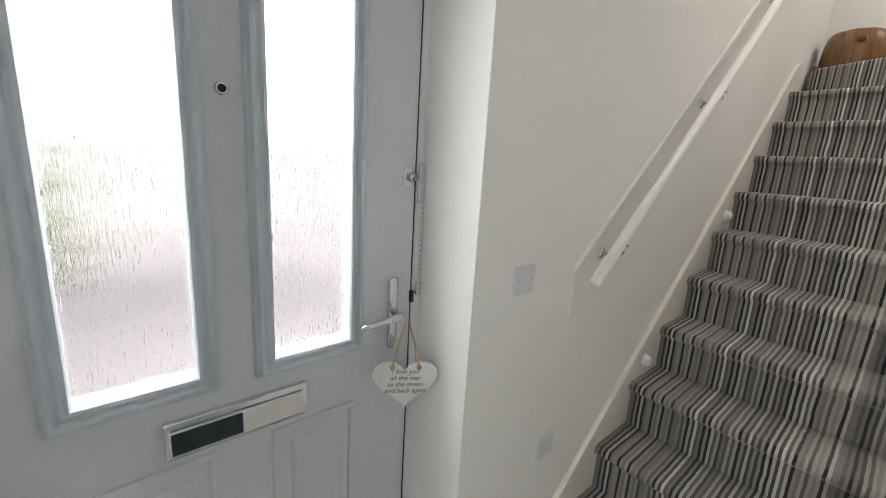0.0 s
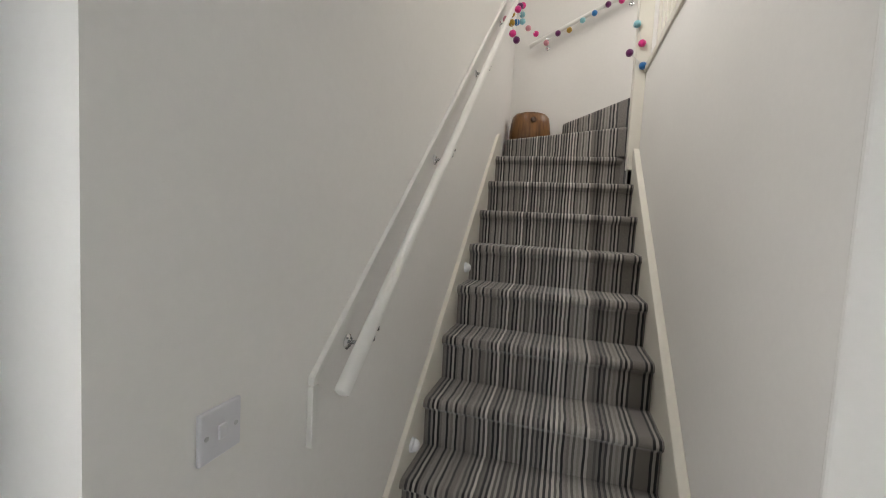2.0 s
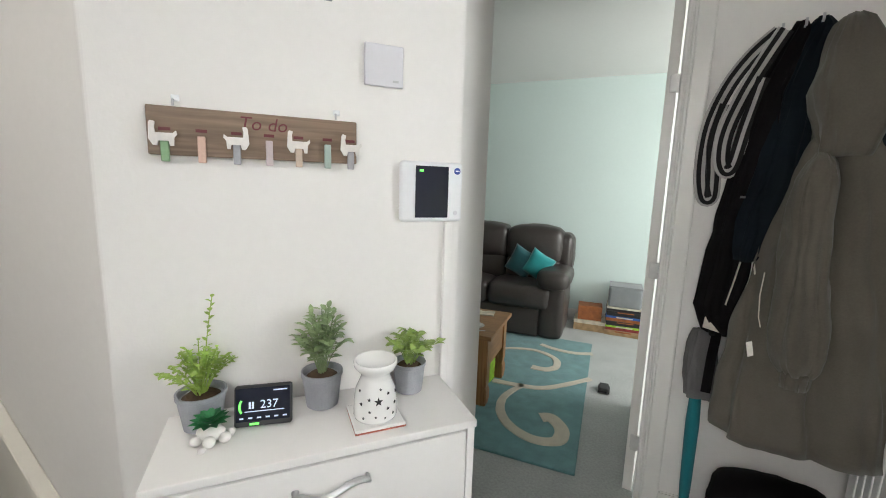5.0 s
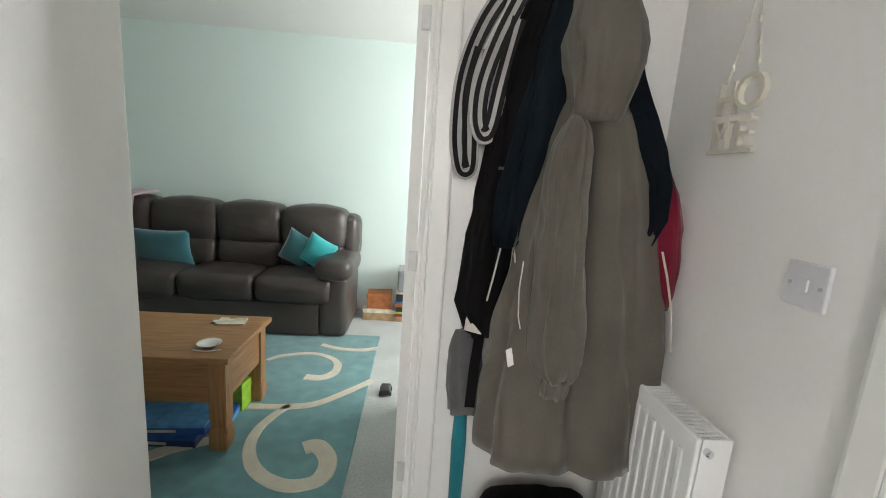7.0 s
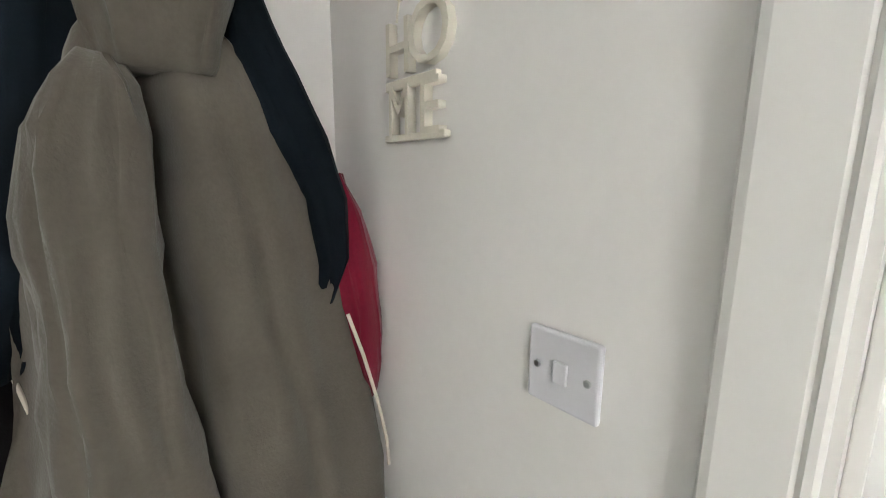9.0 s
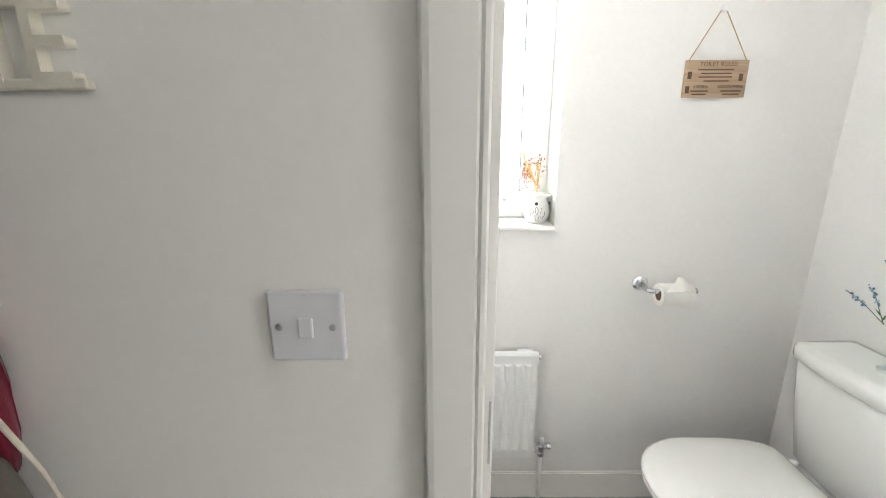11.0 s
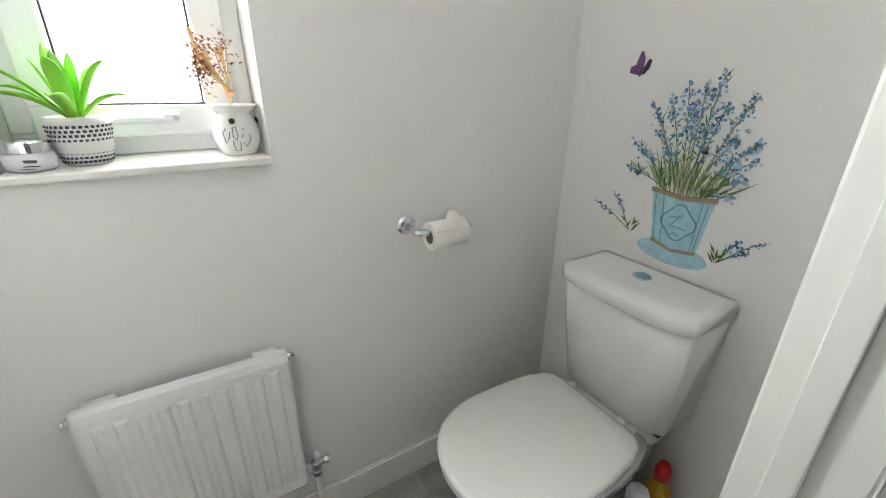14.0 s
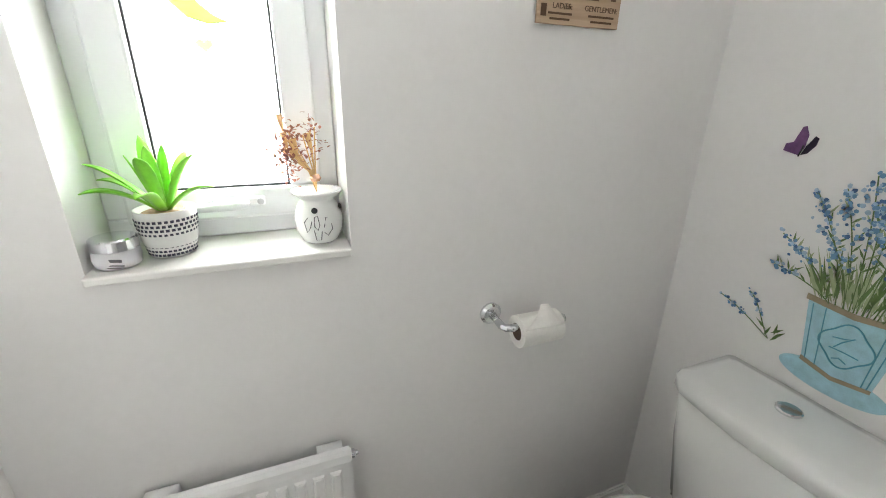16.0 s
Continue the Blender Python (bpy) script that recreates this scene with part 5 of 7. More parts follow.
part("hood", garment([(1.885, 0.400, -1.43, 0.018, 0.025), (1.86, 0.400, -1.415, 0.042, 0.045), (1.78, 0.398, -1.400, 0.072, 0.068), (1.70, 0.393, -1.386, 0.094, 0.086), (1.65, 0.392, -1.380, 0.104, 0.095), (1.60, 0.394, -1.376, 0.099, 0.098), (1.55, 0.394, -1.374, 0.082, 0.090), (1.50, 0.395, -1.374, 0.066, 0.080), (1.46, 0.396, -1.382, 0.060, 0.068)], 5.0, 4, 0.006, 80, 0.8, ((0.47, 1.72, 0.455, 1.46, 0.018, 0.008),)), M_PARKA, pk, "limp hood", smooth=True)
part("sleeve", garment([(1.472, 0.455, -1.335, 0.012, 0.012), (1.44, 0.460, -1.318, 0.030, 0.028), (1.39, 0.469, -1.306, 0.045, 0.038), (1.31, 0.478, -1.296, 0.053, 0.046), (1.20, 0.477, -1.288, 0.054, 0.050), (1.08, 0.474, -1.280, 0.056, 0.052), (0.93, 0.466, -1.268, 0.063, 0.055), (0.86, 0.463, -1.264, 0.063, 0.054), (0.82, 0.460, -1.262, 0.052, 0.046), (0.795, 0.458, -1.262, 0.036, 0.033)], 9.0, 4, 0.007, 72, 0.85, ((0.484, 1.36, 0.470, 0.9, 0.010, 0.010), (0.450, 1.2, 0.444, 0.84, 0.008, 0.009))), M_PARKA, pk, "hanging sleeve", smooth=True)
part("cuff", garment([(0.803, 0.459, -1.262, 0.034, 0.031), (0.78, 0.460, -1.262, 0.036, 0.030), (0.75, 0.461, -1.264, 0.033, 0.026)], 3.0, 14, 0.003, 60), M_PARKA, pk, "ribbed cuff", smooth=True)
part("drawcord", tube(bmesh.new(), [(0.206, -1.290, 1.145), (0.188, -1.280, 1.08), (0.170, -1.270, 1.0), (0.158, -1.266, 0.93), (0.154, -1.268, 0.885)], 0.0028, 6), M_CORD, pk, "cream piping")
part("drawcord", tube(bmesh.new(), [(0.566, -1.287, 1.10), (0.573, -1.275, 1.03), (0.570, -1.268, 0.96), (0.563, -1.262, 0.93)], 0.0018, 6), M_CORD, pk, "cream piping")
part("care_label", bx(-0.004, 0.014, -0.001, 0.001, -0.024, 0.024, m=pose(0.585, -1.238, 0.865, 0, 14, 24)), M_PAPER, pk, "white care label")
hook(pk, 0.40, 1.86)
bk = thing("jacket", "black waterproof jacket with white piping", "coat")
part("body", garment([(1.895, 0.508, -1.485, 0.010, 0.012), (1.86, 0.510, -1.478, 0.026, 0.024), (1.78, 0.535, -1.475, 0.034, 0.030), (1.67, 0.572, -1.473, 0.038, 0.035), (1.55, 0.585, -1.470, 0.050, 0.042), (1.37, 0.603, -1.467, 0.056, 0.044), (1.11, 0.627, -1.463, 0.064, 0.048), (0.94, 0.643, -1.461, 0.062, 0.048), (0.88, 0.637, -1.461, 0.050, 0.046), (0.83, 0.632, -1.463, 0.030, 0.036)], 21.0, 5, 0.008, 72, 0.8, ((0.60, 1.5, 0.625, 0.9, 0.015, 0.010),)), M_BLACKC, bk, smooth=True)
for pts in ([(0.601, -1.411, 1.110), (0.612, -1.409, 1.04), (0.627, -1.408, 0.955)], [(0.565, -1.405, 1.115), (0.557, -1.401, 1.07)]):
    part("piping", tube(bmesh.new(), pts, 0.005, 8, flat=0.5), M_CORD, bk, "white piping", smooth=True)
part("hem_patch", prism(bmesh.new(), [(0.680, 0.905), (0.632, 0.850), (0.684, 0.862)], -1.420, -1.412, "y"), M_CORD, bk, "white hem patch")
part("logo_mark", bx(0.611, 0.633, -1.428, -1.418, 1.326, 1.334), mat("dim_grey_print", (0.08, 0.08, 0.08), 0.7), bk)
hook(bk, 0.508, 1.87)
nv = thing("jacket", "dark navy padded jacket squeezed between other coats", "coat")
part("body", garment([(1.90, 0.456, -1.482, 0.012, 0.017), (1.87, 0.458, -1.472, 0.032, 0.029), (1.78, 0.475, -1.462, 0.044, 0.036), (1.67, 0.498, -1.452, 0.046, 0.039), (1.53, 0.512, -1.442, 0.052, 0.046), (1.38, 0.532, -1.437, 0.062, 0.049), (1.25, 0.557, -1.434, 0.060, 0.048), (1.15, 0.575, -1.434, 0.046, 0.043), (1.112, 0.581, -1.434, 0.032, 0.034)], 27.0, 4, 0.009, 72, 0.8, ((0.53, 1.66, 0.575, 1.15, 0.014, 0.010),)), M_NAVY, nv, smooth=True)
hook(nv, 0.466, 1.88)
rd = thing("jacket", "navy and crimson waterproof jacket behind the parka", "coat")
part("shoulder", garment([(1.66, 0.305, -1.400, 0.012, 0.02), (1.58, 0.300, -1.385, 0.030, 0.032), (1.48, 0.272, -1.372, 0.042, 0.040), (1.40, 0.244, -1.362, 0.044, 0.040), (1.31, 0.212, -1.352, 0.034, 0.038), (1.22, 0.206, -1.348, 0.024, 0.032), (1.15, 0.214, -1.346, 0.008, 0.014)], 31.0, 4, 0.003, 56), M_NAVY, rd, "navy shoulder", smooth=True)
part("sleeve", garment([(1.350, 0.178, -1.366, 0.006, 0.010), (1.29, 0.172, -1.362, 0.028, 0.026), (1.20, 0.164, -1.356, 0.038, 0.032), (1.08, 0.154, -1.350, 0.038, 0.032), (1.02, 0.146, -1.348, 0.028, 0.026), (0.975, 0.140, -1.346, 0.010, 0.012)], 33.0, 4, 0.003, 56), M_REDC, rd, "crimson sleeve", smooth=True)
hook(rd, 0.285, 1.60)


def ribbon(bm, pts, width, thick, twist=0.0):
    """A flat band along points that faces +y."""
    pts = [Vector(p) for p in pts]
    rings = []
    for i, p in enumerate(pts):
        d = (pts[min(i + 1, len(pts) - 1)] - pts[max(i - 1, 0)]).normalized()
        s = d.cross(Vector((math.sin(twist), math.cos(twist), 0))).normalized()
        o = d.cross(s)
        rings.append([p + s * width / 2 + o * thick / 2, p + s * width / 2 - o * thick / 2, p - s * width / 2 - o * thick / 2, p - s * width / 2 + o * thick / 2])
    return ring_loft(bm, rings)


sf = thing("scarf", "black and white striped knitted scarf looped over a hook", "scarf")
loops = ([(0.572, -1.470, 1.865), (0.635, -1.468, 1.80), (0.695, -1.466, 1.70), (0.735, -1.466, 1.57), (0.741, -1.466, 1.42), (0.724, -1.466, 1.325), (0.702, -1.464, 1.325), (0.703, -1.462, 1.40), (0.712, -1.460, 1.52), (0.690, -1.460, 1.64)],
         [(0.560, -1.455, 1.865), (0.602, -1.450, 1.78), (0.650, -1.448, 1.67), (0.686, -1.446, 1.55), (0.690, -1.446, 1.46), (0.672, -1.446, 1.415), (0.650, -1.448, 1.44), (0.630, -1.450, 1.56), (0.598, -1.452, 1.72)])
for L_ in loops:
    P_ = []
    for i in range(len(L_) - 1):
        p0, p1, p2, p3 = (Vector(L_[max(0, min(len(L_) - 1, i + k))]) for k in (-1, 0, 1, 2))
        for j in range(6):
            t = j / 6
            P_.append(0.5 * ((2 * p1) + (p2 - p0) * t + (2 * p0 - 5 * p1 + 4 * p2 - p3) * t * t + (3 * p1 - p0 - 3 * p2 + p3) * t ** 3))
    P_.append(Vector(L_[-1]))
    n_ = len(P_)
    for off, w_, mt in ((-0.017, 0.012, M_SCARFB), (-0.004, 0.015, M_SCARFW), (0.009, 0.013, M_SCARFB), (0.019, 0.008, M_SCARFW)):
        Q = []
        for i, p in enumerate(P_):
            d_ = (P_[min(i + 1, n_ - 1)] - P_[max(i - 1, 0)]).normalized()
            s_ = d_.cross(Vector((0, 1, 0))).normalized()
            Q.append(p + s_ * off + Vector((0, 0.004 * math.sin(off * 300), 0)))
        part("stripe", ribbon(bmesh.new(), Q, w_ * 1.05, 0.012), mt, sf)
hook(sf, 0.567, 1.86)
# lower clutter below the coats
gb = thing("tote_bag", "grey and black cloth bag hanging below the jacket", "bag")
part("bag", garment([(0.84, 0.672, -1.47, 0.03, 0.02), (0.78, 0.668, -1.46, 0.045, 0.03), (0.66, 0.662, -1.455, 0.055, 0.035), (0.58, 0.658, -1.455, 0.045, 0.03)], 41, 5, 0.006, 40), cloth("grey_cloth", (0.11, 0.105, 0.105)), gb, smooth=True)
part("strap", ribbon(bmesh.new(), [(0.63, -1.445, 0.86), (0.645, -1.415, 0.75), (0.65, -1.41, 0.62)], 0.03, 0.006), M_BLACKC, gb)
um = thing("umbrella", "folded teal umbrella standing against the wall", "umbrella", pose(0.665, -1.435, 0.012, 4, 0, 0))
part("canopy", lathe(bmesh.new(), [(0.006, 0.0), (0.012, 0.05), (0.020, 0.2), (0.024, 0.45), (0.020, 0.56), (0.010, 0.60)], 14), cloth("teal_nylon", (0.015, 0.17, 0.20)), um, smooth=True)
part("handle", tube(bmesh.new(), [(0, 0, 0.60), (0, 0, 0.70), (0.012, 0, 0.725), (0.03, 0, 0.725), (0.038, 0, 0.70)], 0.009, 10), M_BLACK, um, smooth=True)
rk = thing("rucksack", "black rucksack with grey piping on the floor below the coats", "bag", pose(0.43, -1.345, 0.0))
part("pack", cushion_box(-0.17, 0.17, -0.085, 0.085, 0.0, 0.36, 0.07, 0.02, 71), M_BLACKC, rk, smooth=True)
part("piping", tube(bmesh.new(), [(-0.155, 0.088, 0.04)] + [(0.155 * math.cos(math.pi - a), 0.090, 0.20 + 0.145 * math.sin(a)) for a in (math.pi * k / 12 for k in range(13))] + [(0.155, 0.088, 0.04)], 0.004, 8), cloth("grey_piping", (0.20, 0.20, 0.20)), rk, "grey piping", smooth=True)
part("pocket", cushion_box(-0.12, 0.12, 0.075, 0.125, 0.03, 0.19, 0.03, 0.008, 72), M_BLACKC, rk, smooth=True)
part("pocket_zip", tube(bmesh.new(), [(-0.09, 0.126, 0.165), (0.0, 0.130, 0.170), (0.09, 0.126, 0.165)], 0.003, 6), M_CORD, rk, "pale zip")
for i, (x, y, rz, c) in enumerate(((0.63, -1.38, 80, (0.018, 0.018, 0.02)), (0.20, -1.30, 95, (0.02, 0.018, 0.018)), (0.70, -1.27, 70, (0.03, 0.03, 0.035)))):
    sh = thing("shoe", "dark trainer on the floor below the coats", "shoe", pose(x, y, 0.0, 0, 0, rz), "shoes under the coats")
    part("sole", ring_loft(bmesh.new(), [[(0.13 * math.cos(t), (0.042 + 0.006 * math.cos(t)) * math.sin(t), z) for t in (2 * math.pi * k / 28 for k in range(28))] for z in (0.0, 0.022)]), M_CORD, sh, "pale rubber sole")
    part("upper", ring_loft(bmesh.new(), [[(cx + a * math.cos(t), b * math.sin(t), z) for t in (2 * math.pi * k / 28 for k in range(28))] for z, cx, a, b in ((0.0225, 0, 0.126, 0.041), (0.05, -0.01, 0.112, 0.040), (0.075, -0.045, 0.072, 0.036), (0.10, -0.06, 0.050, 0.032))]), mat("dark_shoe", c, 0.6, bump=0.3), sh, smooth=True)

# ---- living room ----
sofa = thing("sofa", "dark brown leather three-seat recliner sofa with plump cushions", "sofa", pose(0, 0, 0))
SX0, SX1 = 1.335, 3.55


part("base", cushion_box(SX0 + 0.20, SX1, -3.95, -3.30, 0.02, 0.30, 0.03, 0.008, 1), M_LEATHER, sofa, smooth=True)
xs = [1.475, 2.02, 2.575, 3.13, 3.55]
for i in range(4):
    part("seat_cushion", cushion_box(xs[i] - (0.02 if i == 0 else 0), xs[i + 1] - 0.008, -3.86, -3.27, 0.28, 0.475, 0.055, 0.030, 3 + i), M_LEATHER, sofa, smooth=True)
bxs = [1.42, 1.935, 2.435, 2.945, 3.42]
for i in range(4):
    bc = part("back_cushion", cushion_box(bxs[i] + 0.005, bxs[i + 1] - 0.005, -3.92, -3.62, 0.64, 0.965, 0.075, 0.035, 11 + i), M_LEATHER, sofa, smooth=True)
    part("lumbar_cushion", cushion_box(bxs[i] + 0.012, bxs[i + 1] - 0.012, -3.90, -3.60, 0.46, 0.68, 0.06, 0.030, 17 + i), M_LEATHER, bc, smooth=True)
part("back_frame", cushion_box(SX0 + 0.06, SX1, -3.99, -3.86, 0.05, 0.90, 0.04, 0.01, 23), M_LEATHER, sofa, smooth=True)
part("arm", cushion_box(SX0, SX0 + 0.21, -3.90, -3.30, 0.02, 0.50, 0.05, 0.015, 24), M_LEATHER, sofa, smooth=True)
part("arm_pad", cushion_box(SX0 - 0.025, SX0 + 0.235, -3.86, -3.26, 0.47, 0.625, 0.065, 0.02, 25), M_LEATHER, sofa, smooth=True)
part("wing", cushion_box(SX0 - 0.01, SX0 + 0.14, -3.95, -3.68, 0.55, 0.915, 0.06, 0.02, 26), M_LEATHER, sofa, smooth=True)


def pillow(name, w, h, t, m, material, label):
    th_ = thing(name, label, "cushion", m)
    n = 14
    bm = bmesh.new()
    for sgn in (1, -1):
        g = []
        for i in range(n + 1):
            row = []
            for j in range(n + 1):
                u, v = 2 * i / n - 1, 2 * j / n - 1
                k = (max(0, 1 - abs(u) ** 2.4) * max(0, 1 - abs(v) ** 2.4)) ** 0.55
                pinch = 1 - 0.09 * (1 - abs(v) ** 2) * abs(u) ** 3
                pinch2 = 1 - 0.09 * (1 - abs(u) ** 2) * abs(v) ** 3
                row.append(bm.verts.new((u * w / 2 * pinch, sgn * (t / 2 * k + 0.001) + 0.004 * noise.noise(Vector((u * 3, v * 3, w * 9))), v * h / 2 * pinch2)))
            g.append(row)
        for i in range(n):
            for j in range(n):
                bm.faces.new((g[i][j], g[i + 1][j], g[i + 1][j + 1], g[i][j + 1]))
    bmesh.ops.remove_doubles(bm, verts=bm.verts, dist=0.0035)
    part("cover", bm, material, th_, smooth=True)
    part("zip_edge", tube(bmesh.new(), [(-w * 0.40, 0, -h * 0.475), (0, 0, -h * 0.455), (w * 0.40, 0, -h * 0.475)], 0.003, 6), material, th_)
    return th_


pillow("throw_cushion", 0.25, 0.28, 0.12, pose(1.765, -3.55, 0.645, -8, -27, 0), M_TEALCUSH, "dark teal velvet cushion leaning on the sofa")
pillow("throw_cushion", 0.24, 0.26, 0.12, pose(1.605, -3.52, 0.635, -8, -30, 8), M_TURQ, "bright turquoise velvet cushion leaning on the sofa")
pillow("throw_cushion", 0.46, 0.33, 0.12, pose(2.80, -3.54, 0.595, -14, 0, 0), M_TEALCUSH, "dark teal velvet cushion upright on the sofa")
M_THROW = cloth("dusty_pink_fleece", (0.42, 0.30, 0.34), 0.25)
tw = thing("throw_blanket", "dusty pink fleece throw draped over the sofa", "blanket")
bm = bmesh.new()
rings = []
for i in range(22):
    t = i / 21
    if t < 0.3:
        p = Vector((0, -3.84 + 0.30 * t / 0.3, 1.015 - 0.02 * (t / 0.3) ** 2))
    else:
        u = (t - 0.3) / 0.7
        p = Vector((0, -3.54 + 0.10 * u, 0.995 - 0.52 * u))
    rings.append([(2.98 + 0.30 * j / 17 + 0.02 * t, p.y + 0.022 * math.sin(j * 1.3 + t * 3), p.z + 0.012 * math.sin(j * 0.9)) for j in range(18)])
ring_loft(bm, rings, cap=False, closed=False)
o = part("fleece", bm, M_THROW, tw, smooth=True)
sol = o.modifiers.new("thickness", "SOLIDIFY")
sol.thickness = 0.012

# coffee table
tb = thing("coffee_table", "honey pine coffee table with chunky legs and drawers", "table")
TX0, TX1, TY0, TY1, TZ = 1.605, 2.72, -2.49, -1.96, 0.47
part("tabletop", bx(TX0, TX1, TY0, TY1, TZ - 0.028, TZ, 0.006), M_PINE, tb)
for x in (TX0 + 0.025, TX1 - 0.10):
    for y in (TY0 + 0.025, TY1 - 0.10):
        lg_ = bmesh.new()
        c_ = (x + 0.0375, y + 0.0375)
        ring_loft(lg_, [[(c_[0] + a * s_, c_[1] + b * s_, z) for a, b in ((-1, -1), (1, -1), (1, 1), (-1, 1))] for z, s_ in ((0.0, 0.034), (0.05, 0.040), (0.10, 0.040), (0.13, 0.033), (0.17, 0.0375), (TZ - 0.0285, 0.0375))])
        bmesh.ops.bevel(lg_, geom=[e for e in lg_.edges if abs(e.verts[0].co.z - e.verts[1].co.z) > 0.005], offset=0.004, segments=2, affect="EDGES")
        part("leg", lg_, M_PINE_Z, tb)
for y0, y1 in ((TY0 + 0.035, TY0 + 0.055), (TY1 - 0.055, TY1 - 0.035)):
    part("apron", bx(TX0 + 0.10, TX1 - 0.10, y0, y1, 0.245, TZ - 0.0285), M_PINE, tb)
for x0, x1 in ((TX0 + 0.035, TX0 + 0.055), (TX1 - 0.055, TX1 - 0.035)):
    part("apron", bx(x0, x1, TY0 + 0.10, TY1 - 0.10, 0.245, TZ - 0.0285), M_PINE_Y, tb)
part("shelf", bx(TX0 + 0.05, TX1 - 0.05, TY0 + 0.05, TY1 - 0.05, 0.245, 0.26), M_PINE, tb)
BOXC = [mat("card_" + n, c, 0.5, vary=0.35, scale=22, fine=0.1) for n, c in (("blue", (0.02, 0.09, 0.33)), ("navy", (0.02, 0.03, 0.12)), ("lime", (0.30, 0.55, 0.04)), ("sky", (0.10, 0.30, 0.55)), ("black", (0.015, 0.013, 0.015)), ("tan", (0.38, 0.25, 0.13)), ("orange", (0.33, 0.105, 0.03)), ("cream", (0.6, 0.55, 0.45)), ("red", (0.25, 0.03, 0.03)))]


def boxed(name, label, cat, m, w, d_, h_, body, lid=None):
    t_ = thing(name, label, cat, m)
    part("box", bx(-w / 2, w / 2, -d_ / 2, d_ / 2, 0, h_ * (0.68 if lid else 1.0), 0.002), body, t_)
    if lid:
        part("lid", bx(-w / 2 - 0.002, w / 2 + 0.002, -d_ / 2 - 0.002, d_ / 2 + 0.002, h_ * 0.68 + 0.0005, h_, 0.002), lid, t_)
    part("label_strip", bx(-w * 0.3, w * 0.2, -d_ / 2 - 0.0035, -d_ / 2 - 0.0022, h_ * 0.3, h_ * 0.55), BOXC[7], t_)
    return t_


boxed("board_game", "blue boxed board game under the table", "board game", pose(1.98, -2.14, 0.012, 0, 0, 178), 0.42, 0.27, 0.055, BOXC[1], BOXC[0])
boxed("board_game", "blue boxed board game under the table", "board game", pose(1.95, -2.14, 0.0685, 0, 0, 183), 0.40, 0.26, 0.05, BOXC[0], BOXC[3])
boxed("board_game", "light blue boxed game under the table", "board game", pose(1.76, -2.24, 0.012, 0, 0, 96), 0.20, 0.12, 0.05, BOXC[3], BOXC[0])
boxed("toy_box", "lime green toy box under the table", "toy box", pose(1.73, -2.36, 0.012, 0, 0, 84), 0.12, 0.09, 0.15, BOXC[2])
# things on the table
ds = thing("dish", "small white china dish with a metal fork", "dish", pose(1.735, -2.075, TZ))
part("bowl", lathe(bmesh.new(), [(0.022, 0), (0.024, 0.004), (0.040, 0.016), (0.052, 0.022), (0.050, 0.0235), (0.036, 0.016), (0.018, 0.007), (0.004, 0.006)], 30), M_CERAMIC, ds, smooth=True)
part("fork", tube(bmesh.new(), [(-0.07, 0.035, 0.006), (-0.01, 0.058, 0.005), (0.05, 0.05, 0.007)], 0.003, 6), M_STEEL, ds)
pz = thing("puzzle_coaster", "cream jigsaw-shaped coaster on the table", "coaster", pose(1.78, -2.385, TZ, 0, 0, 8))
bm = bmesh.new()
prism(bm, [(-0.075, -0.045), (-0.02, -0.045), (-0.02, -0.03), (0.02, -0.03), (0.02, -0.05), (0.06, -0.05), (0.06, -0.015), (0.085, -0.015), (0.085, 0.02), (0.06, 0.02), (0.06, 0.05), (-0.075, 0.05)], 0, 0.008)
part("coaster", bm, BOXC[7], pz)
cp = thing("glass_tumbler", "small glass candle jar on the table", "candle jar", pose(2.12, -2.03, TZ))
part("jar", lathe(bmesh.new(), [(0.03, 0), (0.032, 0.004), (0.034, 0.07), (0.031, 0.07), (0.029, 0.01), (0.004, 0.008)], 24), M_CERAMIC, cp, smooth=True)
part("band", lathe(bmesh.new(), [(0.0335, 0.02), (0.0345, 0.021), (0.0348, 0.05), (0.0335, 0.051)], 24, cap=False), BOXC[8], cp)

# rug with raised swirls
rg = thing("rug", "teal shaggy rug with cream swirls", "rug")
bm = bx(1.075, 2.95, -3.38, -1.60, 0.0, 0.016, 0.006, 2)
part("rug_base", bm, M_RUG, rg)


def swirl(pts, width):
    P2 = []
    for i in range(len(pts) - 1):
        p0, p1, p2, p3 = (Vector((*pts[max(0, min(len(pts) - 1, i + k))], 0.0)) for k in (-1, 0, 1, 2))
        for j in range(8):
            t = j / 8
            P2.append(0.5 * ((2 * p1) + (p2 - p0) * t + (2 * p0 - 5 * p1 + 4 * p2 - p3) * t * t + (3 * p1 - p0 - 3 * p2 + p3) * t ** 3))
    P2.append(Vector((*pts[-1], 0)))
    rings = []
    n_ = len(P2)
    for i, p in enumerate(P2):
        d_ = (P2[min(i + 1, n_ - 1)] - P2[max(i - 1, 0)]).normalized()
        s_ = Vector((-d_.y, d_.x, 0))
        w_ = width[0] + (width[1] - width[0]) * i / (n_ - 1)
        w_ *= 1 + 0.08 * noise.noise(p * 18)
        rings.append([p + s_ * w_ / 2 + Vector((0, 0, 0.014)), p + s_ * w_ * 0.42 + Vector((0, 0, 0.021)), p - s_ * w_ * 0.42 + Vector((0, 0, 0.021)), p - s_ * w_ / 2 + Vector((0, 0, 0.014))])
    part("swirl", ring_loft(bmesh.new(), rings), M_RUGCREAM, rg, "cream shag swirl")
swirl([(1.777, -2.882), (1.695, -2.96), (1.497, -3.004), (1.334, -2.911), (1.304, -2.765), (1.367, -2.678), (1.472, -2.678)], (0.03, 0.075))
